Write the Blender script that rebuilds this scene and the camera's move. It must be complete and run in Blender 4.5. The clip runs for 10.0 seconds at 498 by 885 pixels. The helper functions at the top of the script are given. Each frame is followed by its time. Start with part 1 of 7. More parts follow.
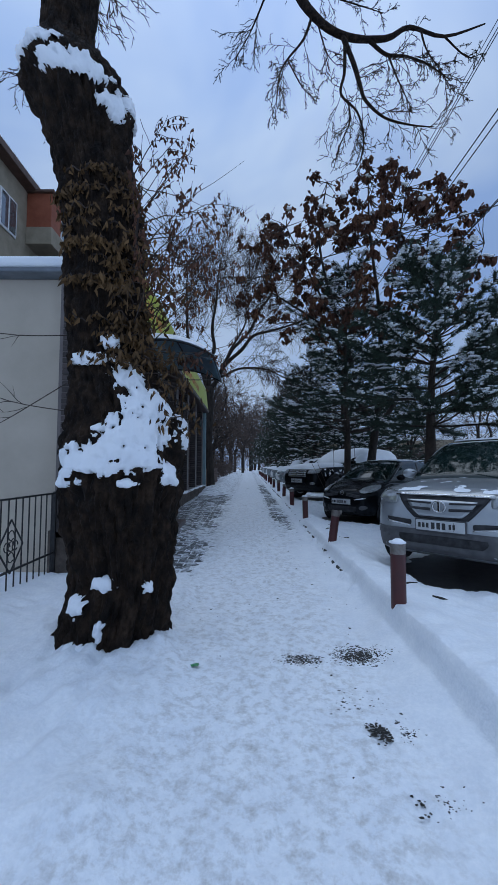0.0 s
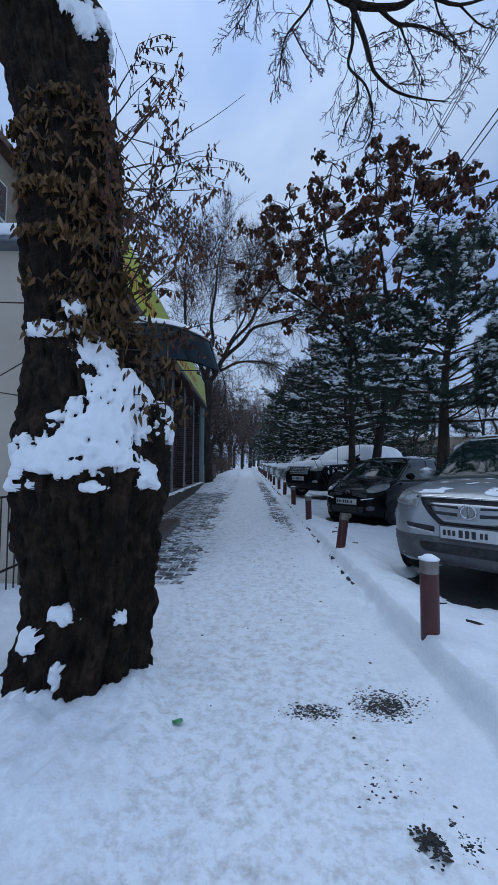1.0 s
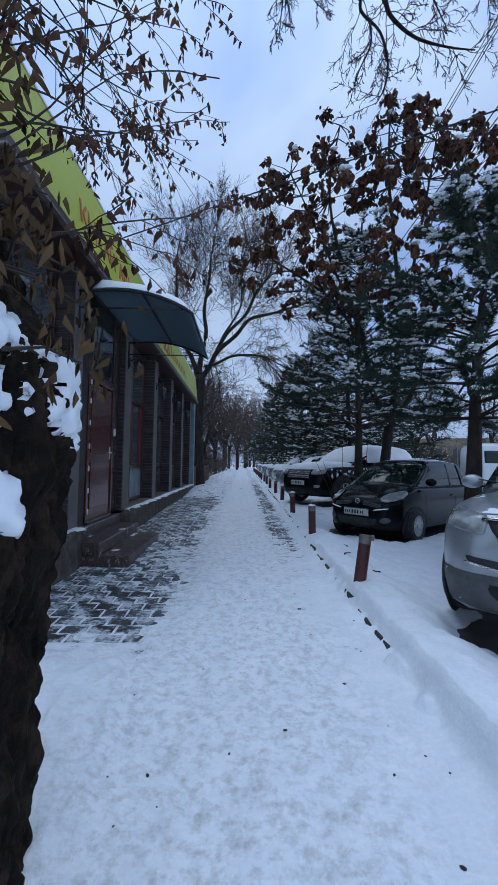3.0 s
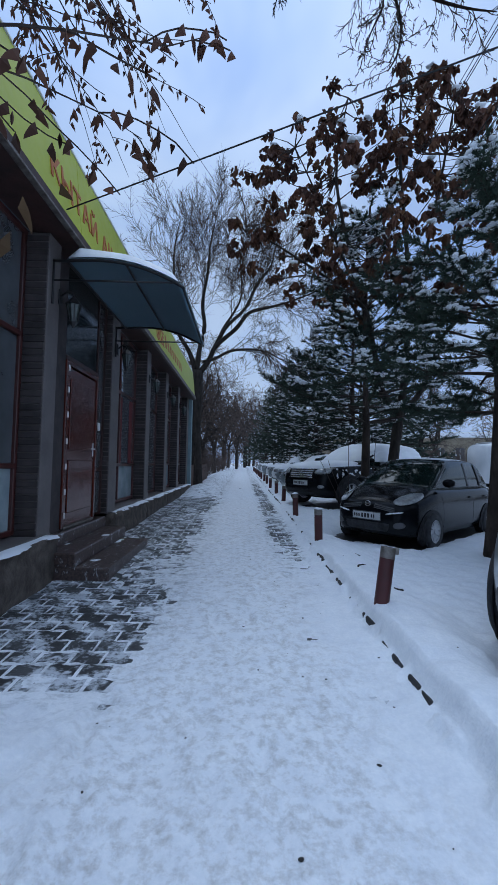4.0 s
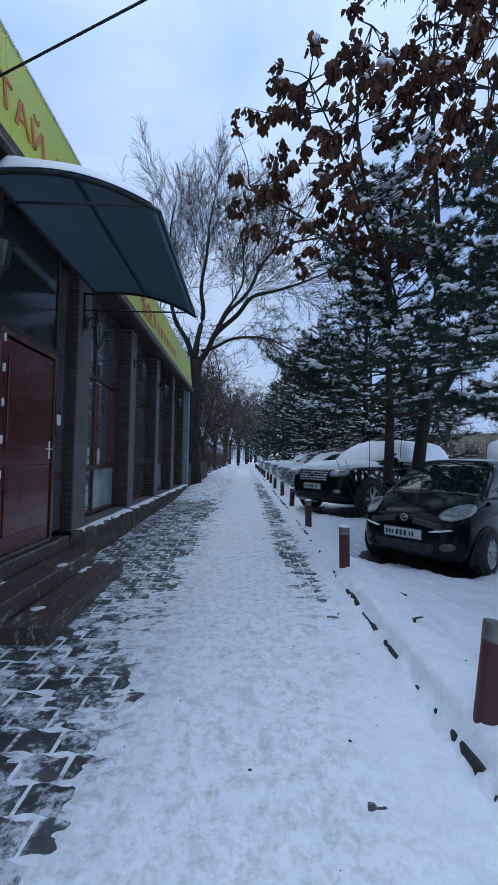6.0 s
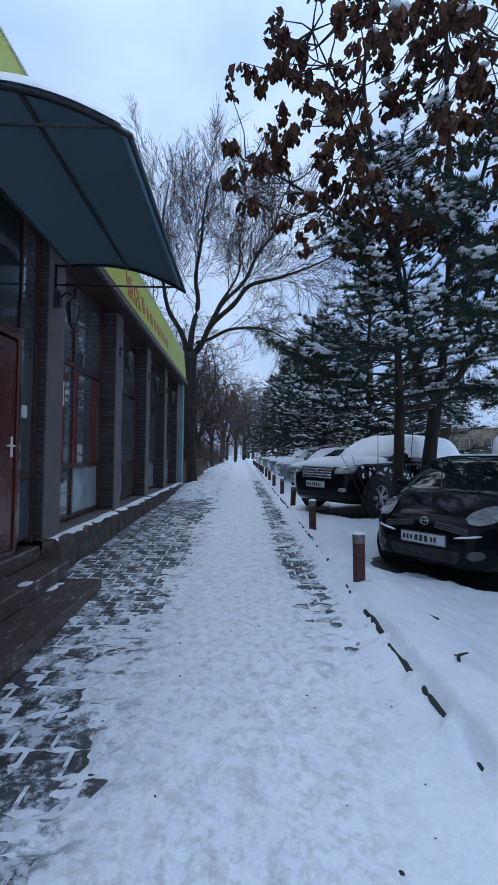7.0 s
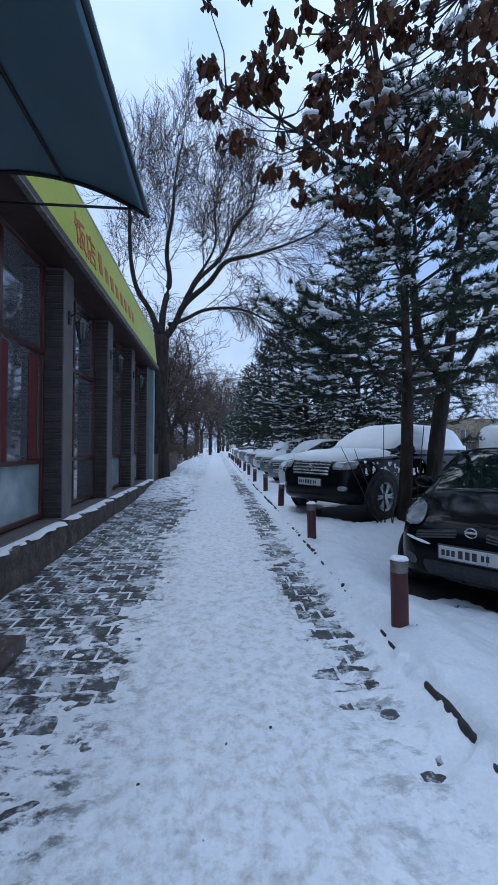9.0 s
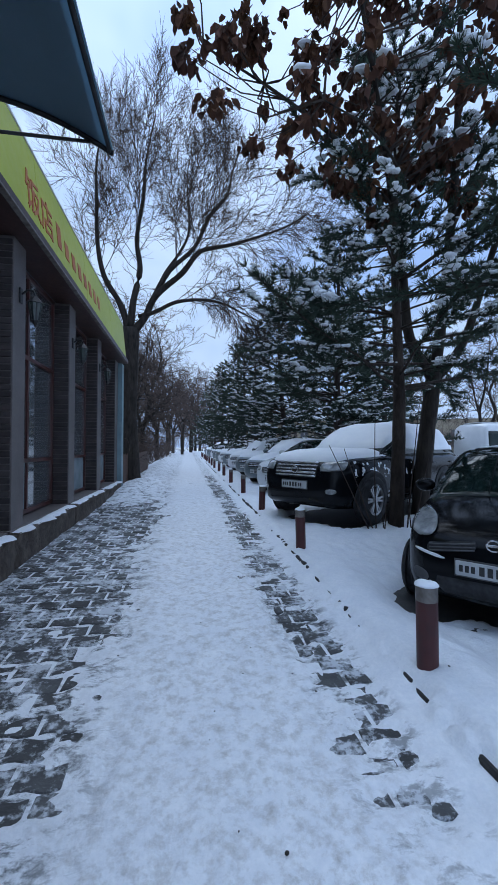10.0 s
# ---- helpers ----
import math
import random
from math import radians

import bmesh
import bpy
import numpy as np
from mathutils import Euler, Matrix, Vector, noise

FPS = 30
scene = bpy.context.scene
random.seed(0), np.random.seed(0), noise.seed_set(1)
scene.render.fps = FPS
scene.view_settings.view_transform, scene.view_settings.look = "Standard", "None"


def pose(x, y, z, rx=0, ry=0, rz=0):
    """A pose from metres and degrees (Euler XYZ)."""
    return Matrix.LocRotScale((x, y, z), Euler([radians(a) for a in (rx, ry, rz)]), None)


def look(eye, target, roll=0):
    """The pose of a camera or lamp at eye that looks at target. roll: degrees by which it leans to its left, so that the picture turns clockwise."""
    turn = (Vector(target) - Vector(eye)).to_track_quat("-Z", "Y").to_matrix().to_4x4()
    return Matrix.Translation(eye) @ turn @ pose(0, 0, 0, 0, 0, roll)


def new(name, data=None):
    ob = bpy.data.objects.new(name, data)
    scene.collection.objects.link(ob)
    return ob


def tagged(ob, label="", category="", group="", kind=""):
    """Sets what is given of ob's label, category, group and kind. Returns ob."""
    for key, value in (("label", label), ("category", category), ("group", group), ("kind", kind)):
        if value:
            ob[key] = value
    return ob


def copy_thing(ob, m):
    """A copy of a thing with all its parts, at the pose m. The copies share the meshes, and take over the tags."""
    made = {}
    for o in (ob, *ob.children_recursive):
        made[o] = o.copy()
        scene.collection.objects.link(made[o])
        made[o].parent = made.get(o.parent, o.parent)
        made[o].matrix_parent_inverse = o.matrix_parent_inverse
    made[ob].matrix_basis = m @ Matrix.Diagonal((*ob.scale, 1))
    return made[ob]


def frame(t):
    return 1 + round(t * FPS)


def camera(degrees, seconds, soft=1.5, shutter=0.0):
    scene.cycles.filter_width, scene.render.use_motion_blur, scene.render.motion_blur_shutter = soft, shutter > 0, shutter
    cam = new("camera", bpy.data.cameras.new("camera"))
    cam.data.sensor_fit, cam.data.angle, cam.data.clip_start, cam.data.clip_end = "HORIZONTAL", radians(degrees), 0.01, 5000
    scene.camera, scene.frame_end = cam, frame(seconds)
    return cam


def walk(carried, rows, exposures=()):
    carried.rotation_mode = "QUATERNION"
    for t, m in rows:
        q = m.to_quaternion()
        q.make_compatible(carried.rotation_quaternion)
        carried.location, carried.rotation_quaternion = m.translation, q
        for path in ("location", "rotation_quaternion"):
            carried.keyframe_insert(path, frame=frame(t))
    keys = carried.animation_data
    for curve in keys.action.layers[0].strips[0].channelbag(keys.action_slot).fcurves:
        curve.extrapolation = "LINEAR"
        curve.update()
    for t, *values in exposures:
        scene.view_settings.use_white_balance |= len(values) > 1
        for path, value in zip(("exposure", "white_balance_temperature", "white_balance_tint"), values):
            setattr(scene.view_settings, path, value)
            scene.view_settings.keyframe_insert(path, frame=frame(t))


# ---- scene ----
cam = camera(63.4, 10.0)
METRES, EYE, TILT, LEAN, TURN = 6.849, 1.5, -0.7, 0.0, -0.1
ROWS = [
    (0.0, 0.0, 0.0, 0.0, -0.01, 4.3, -0.08),
    (0.5, 0.0015, 0.0484, 0.0054, -0.04, 3.95, -0.22),
    (1.0, -0.0001, 0.0911, 0.0043, -0.11, 3.77, -0.35),
    (1.5, -0.0016, 0.1423, 0.0096, -0.28, 3.73, -0.47),
    (2.0, 0.0027, 0.188, 0.0077, -0.47, 3.77, -0.59),
    (2.5, 0.0061, 0.2406, 0.0131, -0.63, 3.82, -0.68),
    (4.0, 0.0096, 0.3964, 0.0129, -0.81, 3.7, -1.0),
    (4.5, 0.0092, 0.4539, 0.0147, -0.67, 3.55, -1.08),
    (5.0, 0.0071, 0.5074, 0.0232, -0.62, 3.41, -1.09),
    (5.5, 0.0064, 0.5582, 0.0281, -0.54, 3.26, -1.07),
    (7.0, 0.0051, 0.7092, 0.0328, -0.95, 2.53, -0.68),
    (7.5, 0.0051, 0.759, 0.0311, -1.42, 2.18, -0.53),
    (8.0, 0.001, 0.8064, 0.0334, -2.1, 1.91, -0.42),
    (8.5, -0.0072, 0.8579, 0.0341, -3.24, 1.65, -0.32),
    (9.0, -0.0137, 0.9009, 0.0365, -4.64, 1.51, -0.25),
    (9.5, -0.0179, 0.9522, 0.0364, -6.53, 1.43, -0.17),
    (10.0, -0.0236, 0.9954, 0.0384, -8.6, 1.43, -0.15),
]
walk(cam, [(t, pose(0, 0, EYE, TILT, LEAN, TURN) @ pose(METRES * x, METRES * y, METRES * z, 90 + pitch, roll, yaw)) for t, x, y, z, yaw, pitch, roll in ROWS],
     ((0.0, -0.58), (1.5, -0.42), (2.5, -0.34), (4.5, -0.36), (5.7, -0.22), (7.5, -0.06), (10.0, 0.06)))

# ---- world, light and exposure ----
scene.view_settings.exposure = 0.0
world = bpy.data.worlds.new("overcast_evening_sky")
scene.world = world
world.use_nodes = True
wt = world.node_tree
wt.nodes.clear()
w_out = wt.nodes.new("ShaderNodeOutputWorld")
w_bg = wt.nodes.new("ShaderNodeBackground")
w_sky = wt.nodes.new("ShaderNodeTexSky")
w_sky.sky_type = "NISHITA"
w_sky.sun_disc = False
w_sky.sun_elevation = radians(68)
w_sky.sun_rotation = radians(5)
w_tc = wt.nodes.new("ShaderNodeTexCoord")
w_map = wt.nodes.new("ShaderNodeMapping")
w_map.inputs["Scale"].default_value = (1.0, 1.0, 1.5)
w_map.inputs["Location"].default_value = (0.35, 0.1, 0.2)
w_noise = wt.nodes.new("ShaderNodeTexNoise")
w_noise.inputs["Scale"].default_value = 1.9
w_noise.inputs["Detail"].default_value = 5
w_noise.inputs["Roughness"].default_value = 0.5
w_ramp = wt.nodes.new("ShaderNodeValToRGB")
w_ramp.color_ramp.elements[0].position = 0.33
w_ramp.color_ramp.elements[0].color = (0.80, 0.80, 0.80, 1)
w_ramp.color_ramp.elements[1].position = 0.66
w_ramp.color_ramp.elements[1].color = (1, 1, 1, 1)
w_mix = wt.nodes.new("ShaderNodeMix")
w_mix.data_type = "RGBA"
w_cloud = wt.nodes.new("ShaderNodeMix")
w_cloud.data_type = "RGBA"
w_cloud.inputs[6].default_value = (3.2, 5.1, 9.3, 1)
w_cloud.inputs[7].default_value = (5.6, 7.4, 10.5, 1)
w_bank = wt.nodes.new("ShaderNodeTexNoise")
w_bank.inputs["Scale"].default_value = 1.9
w_bank.inputs["Detail"].default_value = 4
w_bank.inputs["Roughness"].default_value = 0.48
w_bank.inputs["Distortion"].default_value = 0.5
w_soft = wt.nodes.new("ShaderNodeMapRange")
w_soft.inputs["From Min"].default_value, w_soft.inputs["From Max"].default_value = 0.34, 0.54
wt.links.new(w_bank.outputs["Fac"], w_soft.inputs["Value"])
wt.links.new(w_soft.outputs[0], w_cloud.inputs[0])
wt.links.new(w_tc.outputs["Generated"], w_map.inputs["Vector"])
wt.links.new(w_map.outputs["Vector"], w_noise.inputs["Vector"])
wt.links.new(w_noise.outputs["Fac"], w_ramp.inputs["Fac"])
wt.links.new(w_ramp.outputs["Color"], w_mix.inputs[0])
wt.links.new(w_sky.outputs["Color"], w_mix.inputs[6])
wt.links.new(w_cloud.outputs[2], w_mix.inputs[7])
wt.links.new(w_map.outputs["Vector"], w_bank.inputs["Vector"])
# overcast skies brighten towards the zenith
w_sep = wt.nodes.new("ShaderNodeSeparateXYZ")
w_pow = wt.nodes.new("ShaderNodeMath")
w_pow.operation = "POWER"
w_pow.inputs[1].default_value = 3.0
w_gain = wt.nodes.new("ShaderNodeMath")
w_gain.operation = "MULTIPLY_ADD"
w_gain.inputs[1].default_value = 1.1
w_gain.inputs[2].default_value = 1.0
w_clamp = wt.nodes.new("ShaderNodeMath")
w_clamp.operation = "MAXIMUM"
w_clamp.inputs[1].default_value = 0.0
w_mul = wt.nodes.new("ShaderNodeVectorMath")
w_mul.operation = "SCALE"
wt.links.new(w_tc.outputs["Generated"], w_sep.inputs[0])
wt.links.new(w_sep.outputs[2], w_clamp.inputs[0])
wt.links.new(w_clamp.outputs[0], w_pow.inputs[0])
wt.links.new(w_pow.outputs[0], w_gain.inputs[0])
wt.links.new(w_mix.outputs[2], w_mul.inputs[0])
wt.links.new(w_gain.outputs[0], w_mul.inputs["Scale"])
wt.links.new(w_mul.outputs[0], w_bg.inputs["Color"])
w_bg.inputs["Strength"].default_value = 0.1
wt.links.new(w_bg.outputs[0], w_out.inputs["Surface"])

sun_data = bpy.data.lights.new("sun", "SUN")
sun_data.energy = 0.65
sun_data.angle = radians(40)
sun_data.color = (0.84, 0.93, 1.0)
sun = new("sun", sun_data)
sun.matrix_world = look((1, 12, 30), (0, 0, 0))
tagged(sun, kind="structure")

# ---- materials ----


def mat(name, stops, scale=6.0, detail=6.0, rough=0.7, metal=0.0, bump=0.2, bump_scale=None, distance=0.01,
        stretch=(1, 1, 1), fine=0.0, per_object=0.0, spec=0.5, coat=0.0, rough_var=0.12):
    """A noise-graded surface: colour stops, roughness variation and two-scale relief."""
    m = bpy.data.materials.new(name)
    m.use_nodes = True
    nt = m.node_tree
    b = nt.nodes["Principled BSDF"]
    tc = nt.nodes.new("ShaderNodeTexCoord")
    mp = nt.nodes.new("ShaderNodeMapping")
    mp.inputs["Scale"].default_value = stretch
    nt.links.new(tc.outputs["Object"], mp.inputs["Vector"])
    n1 = nt.nodes.new("ShaderNodeTexNoise")
    n1.inputs["Scale"].default_value = scale
    n1.inputs["Detail"].default_value = detail
    n1.inputs["Roughness"].default_value = 0.6
    nt.links.new(mp.outputs[0], n1.inputs["Vector"])
    ramp = nt.nodes.new("ShaderNodeValToRGB")
    els = ramp.color_ramp.elements
    while len(els) < len(stops):
        els.new(0.5)
    for e, (p, c) in zip(els, stops):
        e.position, e.color = p, (*c, 1)
    nt.links.new(n1.outputs["Fac"], ramp.inputs["Fac"])
    col = ramp.outputs["Color"]
    if per_object:
        oi = nt.nodes.new("ShaderNodeObjectInfo")
        geo = nt.nodes.new("ShaderNodeNewGeometry")
        add = nt.nodes.new("ShaderNodeMath")
        add.operation = "ADD"
        nt.links.new(oi.outputs["Random"], add.inputs[0])
        nt.links.new(geo.outputs["Random Per Island"], add.inputs[1])
        fr = nt.nodes.new("ShaderNodeMath")
        fr.operation = "FRACT"
        nt.links.new(add.outputs[0], fr.inputs[0])
        mr = nt.nodes.new("ShaderNodeMapRange")
        mr.inputs["To Min"].default_value = 1 - per_object
        mr.inputs["To Max"].default_value = 1 + per_object
        nt.links.new(fr.outputs[0], mr.inputs["Value"])
        hsv = nt.nodes.new("ShaderNodeHueSaturation")
        nt.links.new(mr.outputs[0], hsv.inputs["Value"])
        nt.links.new(col, hsv.inputs["Color"])
        col = hsv.outputs["Color"]
    nt.links.new(col, b.inputs["Base Color"])
    b.inputs["Metallic"].default_value = metal
    b.inputs["Specular IOR Level"].default_value = spec
    b.inputs["Coat Weight"].default_value = coat
    b.inputs["Coat Roughness"].default_value = 0.06
    n2 = nt.nodes.new("ShaderNodeTexNoise")
    n2.inputs["Scale"].default_value = bump_scale or scale * 5
    n2.inputs["Detail"].default_value = 5
    nt.links.new(mp.outputs[0], n2.inputs["Vector"])
    rr = nt.nodes.new("ShaderNodeMapRange")
    rr.inputs["To Min"].default_value = max(0.02, rough - rough_var)
    rr.inputs["To Max"].default_value = min(1.0, rough + rough_var)
    nt.links.new(n2.outputs["Fac"], rr.inputs["Value"])
    nt.links.new(rr.outputs[0], b.inputs["Roughness"])
    if bump:
        bp = nt.nodes.new("ShaderNodeBump")
        bp.inputs["Strength"].default_value = bump
        bp.inputs["Distance"].default_value = distance
        nt.links.new(n2.outputs["Fac"], bp.inputs["Height"])
        nt.links.new(bp.outputs[0], b.inputs["Normal"])
    return m


def glass(name, tint, rough=0.03):
    """A dark reflecting pane over an unlit interior."""
    m = mat(name, [(0.3, tuple(c * 0.6 for c in tint)), (0.7, tint)], 2.0, 3, rough, 0, 0.03, 6, 0.002, rough_var=0.02, spec=0.9, coat=1.0)
    return m


M = {}
M["snow"] = mat("fresh_snow", [(0.3, (0.78, 0.81, 0.86)), (0.7, (0.88, 0.90, 0.92))], 3, 8, 0.65, 0, 0.35, 45, 0.010, spec=0.3)
M["bark"] = mat("rough_dark_bark", [(0.32, (0.006, 0.0045, 0.004)), (0.5, (0.017, 0.0105, 0.007)), (0.75, (0.055, 0.034, 0.021))], 11, 9, 0.92, 0, 1.0, 16, 0.08, (1, 1, 0.7), spec=0.2)
M["bark_fine"] = mat("grey_brown_bark", [(0.3, (0.018, 0.015, 0.013)), (0.7, (0.06, 0.049, 0.041))], 9, 5, 0.9, 0, 0.6, 30, 0.02, (1, 1, 0.3), spec=0.2)
M["twig"] = mat("thin_twig_bark", [(0.3, (0.035, 0.027, 0.025)), (0.7, (0.08, 0.06, 0.05))], 4, 3, 0.9, 0, 0, spec=0.2)
M["pine_bark"] = mat("flaky_pine_bark", [(0.3, (0.018, 0.014, 0.012)), (0.7, (0.07, 0.052, 0.042))], 8, 7, 0.92, 0, 1.0, 18, 0.04, (1, 1, 0.4), spec=0.2)
M["needle"] = mat("dark_pine_needles", [(0.3, (0.018, 0.034, 0.025)), (0.7, (0.052, 0.076, 0.052))], 1.2, 4, 0.6, 0, 0, per_object=0.35, spec=0.3)
M["leaf"] = mat("withered_brown_leaves", [(0.3, (0.05, 0.024, 0.018)), (0.55, (0.105, 0.047, 0.029)), (0.75, (0.17, 0.088, 0.040))], 1.5, 4, 0.75, 0, 0, per_object=0.45, spec=0.2)
M["leaf_dry"] = mat("dry_olive_leaves", [(0.3, (0.050, 0.028, 0.013)), (0.7, (0.15, 0.085, 0.036))], 2.5, 4, 0.75, 0, 0, per_object=0.4, spec=0.2)
M["bollard"] = mat("red_brown_painted_steel", [(0.25, (0.035, 0.010, 0.010)), (0.5, (0.075, 0.016, 0.016)), (0.8, (0.10, 0.024, 0.022))], 5, 7, 0.5, 0, 0.3, 40, 0.003, (1, 1, 0.6))
M["bare_steel"] = mat("worn_bare_steel", [(0.3, (0.10, 0.075, 0.06)), (0.7, (0.26, 0.24, 0.22))], 12, 6, 0.5, 0.6, 0.3, 50, 0.003)
M["plaster"] = mat("cream_plaster", [(0.3, (0.43, 0.375, 0.305)), (0.7, (0.53, 0.465, 0.385))], 1.2, 8, 0.9, 0, 0.25, 45, 0.004, spec=0.2)
M["dark_brick"] = mat("dark_ribbed_brick", [(0.3, (0.034, 0.027, 0.027)), (0.7, (0.078, 0.060, 0.057))], 6, 6, 0.75, 0, 0.4, 60, 0.004, per_object=0.25)
M["pillar"] = mat("grey_brown_metal_cladding", [(0.3, (0.105, 0.088, 0.084)), (0.7, (0.165, 0.140, 0.133))], 3, 6, 0.55, 0, 0.1, 40, 0.002)
M["wood"] = mat("red_brown_varnished_wood", [(0.3, (0.045, 0.012, 0.010)), (0.7, (0.090, 0.023, 0.019))], 5, 6, 0.35, 0, 0.15, 30, 0.002, (1, 1, 0.15), coat=0.2)
M["frame_dark"] = mat("dark_brown_window_frame", [(0.3, (0.03, 0.015, 0.012)), (0.7, (0.07, 0.03, 0.025))], 5, 5, 0.45, 0, 0.1, 30, 0.002, (1, 1, 0.2))
M["door"] = mat("brown_painted_steel_door", [(0.3, (0.070, 0.014, 0.010)), (0.7, (0.115, 0.024, 0.015))], 1.5, 6, 0.24, 0, 0.0, 30, 0.002, coat=0.3, rough_var=0.04)
M["pane"] = glass("dark_window_glass", (0.115, 0.125, 0.135))
M["pane_dim"] = mat("dusty_dark_glass", [(0.3, (0.010, 0.014, 0.014)), (0.7, (0.028, 0.034, 0.034))], 3, 5, 0.12, 0, 0.03, 8, 0.002, spec=0.35)
M["pane_pale"] = mat("misted_window_glass", [(0.3, (0.20, 0.26, 0.28)), (0.7, (0.36, 0.42, 0.44))], 3, 5, 0.12, 0, 0.05, 20, 0.002, rough_var=0.06)
M["curtain"] = mat("dark_red_curtain", [(0.3, (0.08, 0.01, 0.012)), (0.7, (0.16, 0.022, 0.022))], 3, 4, 0.85, 0, 0.3, 14, 0.01, (1, 8, 0.2))
M["stone"] = mat("rough_dark_stone_plinth", [(0.25, (0.045, 0.034, 0.028)), (0.5, (0.095, 0.074, 0.060)), (0.75, (0.18, 0.145, 0.12))], 6, 8, 0.85, 0, 0.9, 22, 0.03)
M["granite"] = mat("polished_dark_granite", [(0.35, (0.05, 0.034, 0.030)), (0.65, (0.12, 0.082, 0.072))], 30, 5, 0.35, 0, 0.15, 40, 0.003)
M["paver"] = mat("wet_grey_concrete_paver", [(0.3, (0.028, 0.030, 0.033)), (0.7, (0.075, 0.078, 0.080))], 9, 7, 0.55, 0, 0.5, 60, 0.006, per_object=0.35)
M["kerb"] = mat("dark_wet_concrete_kerb", [(0.3, (0.010, 0.010, 0.011)), (0.7, (0.040, 0.038, 0.038))], 8, 7, 0.8, 0, 0.6, 50, 0.008, per_object=0.2)
M["sign"] = mat("yellow_green_sign_panel", [(0.25, (0.40, 0.44, 0.02)), (0.75, (0.50, 0.53, 0.035))], 0.7, 6, 0.45, 0, 0.05, 10, 0.004)
M["sign_red"] = mat("faded_red_lettering", [(0.3, (0.42, 0.10, 0.03)), (0.7, (0.55, 0.19, 0.06))], 3, 5, 0.6, 0, 0)
M["awning"] = mat("dark_blue_polycarbonate", [(0.3, (0.20, 0.29, 0.34)), (0.7, (0.27, 0.37, 0.42))], 1.3, 6, 0.4, 0, 0.05, 20, 0.003)
M["black_metal"] = mat("black_painted_iron", [(0.3, (0.008, 0.008, 0.009)), (0.7, (0.03, 0.028, 0.027))], 12, 5, 0.5, 0.2, 0.2, 60, 0.002)
M["lamp_glass"] = mat("clouded_lantern_glass", [(0.3, (0.03, 0.04, 0.038)), (0.7, (0.09, 0.11, 0.10))], 12, 4, 0.2, 0, 0.1)
M["white_plastic"] = mat("white_plastic", [(0.3, (0.6, 0.6, 0.6)), (0.7, (0.75, 0.75, 0.74))], 12, 4, 0.4, 0, 0.05)
M["cable"] = mat("black_cable", [(0.3, (0.006, 0.006, 0.007)), (0.7, (0.016, 0.016, 0.018))], 12, 2, 0.6, 0, 0)
M["roof"] = mat("grey_roof_metal", [(0.3, (0.10, 0.12, 0.14)), (0.7, (0.20, 0.22, 0.25))], 3, 5, 0.5, 0.3, 0.1)
M["pipe_blue"] = mat("pale_blue_painted_wall", [(0.3, (0.16, 0.25, 0.28)), (0.7, (0.26, 0.36, 0.38))], 2, 6, 0.7, 0, 0.2)
M["fence_brown"] = mat("brown_fence_paint", [(0.3, (0.06, 0.032, 0.022)), (0.7, (0.12, 0.065, 0.045))], 4, 6, 0.7, 0, 0.2)
M["house"] = mat("ochre_brick_house_wall", [(0.3, (0.24, 0.20, 0.14)), (0.7, (0.36, 0.30, 0.22))], 2, 8, 0.9, 0, 0.4, 30, 0.01)
M["house_red"] = mat("rust_red_balcony_cladding", [(0.3, (0.22, 0.055, 0.025)), (0.7, (0.34, 0.10, 0.05))], 2, 7, 0.8, 0, 0.2)
M["brush"] = mat("bare_brown_shrubs", [(0.3, (0.05, 0.034, 0.028)), (0.7, (0.13, 0.09, 0.075))], 2, 5, 0.9, 0, 0, per_object=0.3)
M["asphalt"] = mat("dark_wet_asphalt", [(0.3, (0.02, 0.02, 0.021)), (0.7, (0.06, 0.058, 0.056))], 7, 7, 0.55, 0, 0.5, 80, 0.006)
M["debris"] = mat("dark_wet_leaf_litter", [(0.3, (0.008, 0.008, 0.008)), (0.7, (0.035, 0.030, 0.024))], 14, 5, 0.8, 0, 0.3)

# light coming through the awning sheet
nt = M["awning"].node_tree
tr = nt.nodes.new("ShaderNodeBsdfTranslucent")
tr.inputs["Color"].default_value = (0.30, 0.44, 0.52, 1)
ms = nt.nodes.new("ShaderNodeMixShader")
ms.inputs[0].default_value = 0.55
outn = nt.nodes["Material Output"]
nt.links.new(nt.nodes["Principled BSDF"].outputs[0], ms.inputs[1])
nt.links.new(tr.outputs[0], ms.inputs[2])
nt.links.new(ms.outputs[0], outn.inputs["Surface"])

# thin wind-blown snow and ice lying on the paving stones
nt = M["paver"].node_tree
b = nt.nodes["Principled BSDF"]
stone_col = b.inputs["Base Color"].links[0].from_socket
geo = nt.nodes.new("ShaderNodeNewGeometry")
film = nt.nodes.new("ShaderNodeTexNoise")
film.inputs["Scale"].default_value = 24.0
film.inputs["Detail"].default_value = 7
film.inputs["Roughness"].default_value = 0.68
film.inputs["Distortion"].default_value = 0.2
nt.links.new(geo.outputs["Position"], film.inputs["Vector"])
fr_ = nt.nodes.new("ShaderNodeValToRGB")
fr_.color_ramp.elements[0].position, fr_.color_ramp.elements[0].color = 0.485, (0, 0, 0, 1)
fr_.color_ramp.elements[1].position, fr_.color_ramp.elements[1].color = 0.57, (1, 1, 1, 1)
drift = nt.nodes.new("ShaderNodeTexNoise")
drift.inputs["Scale"].default_value = 4.2
drift.inputs["Detail"].default_value = 4
nt.links.new(geo.outputs["Position"], drift.inputs["Vector"])
both = nt.nodes.new("ShaderNodeMix")
both.inputs[0].default_value = 0.5
nt.links.new(film.outputs["Fac"], both.inputs[2])
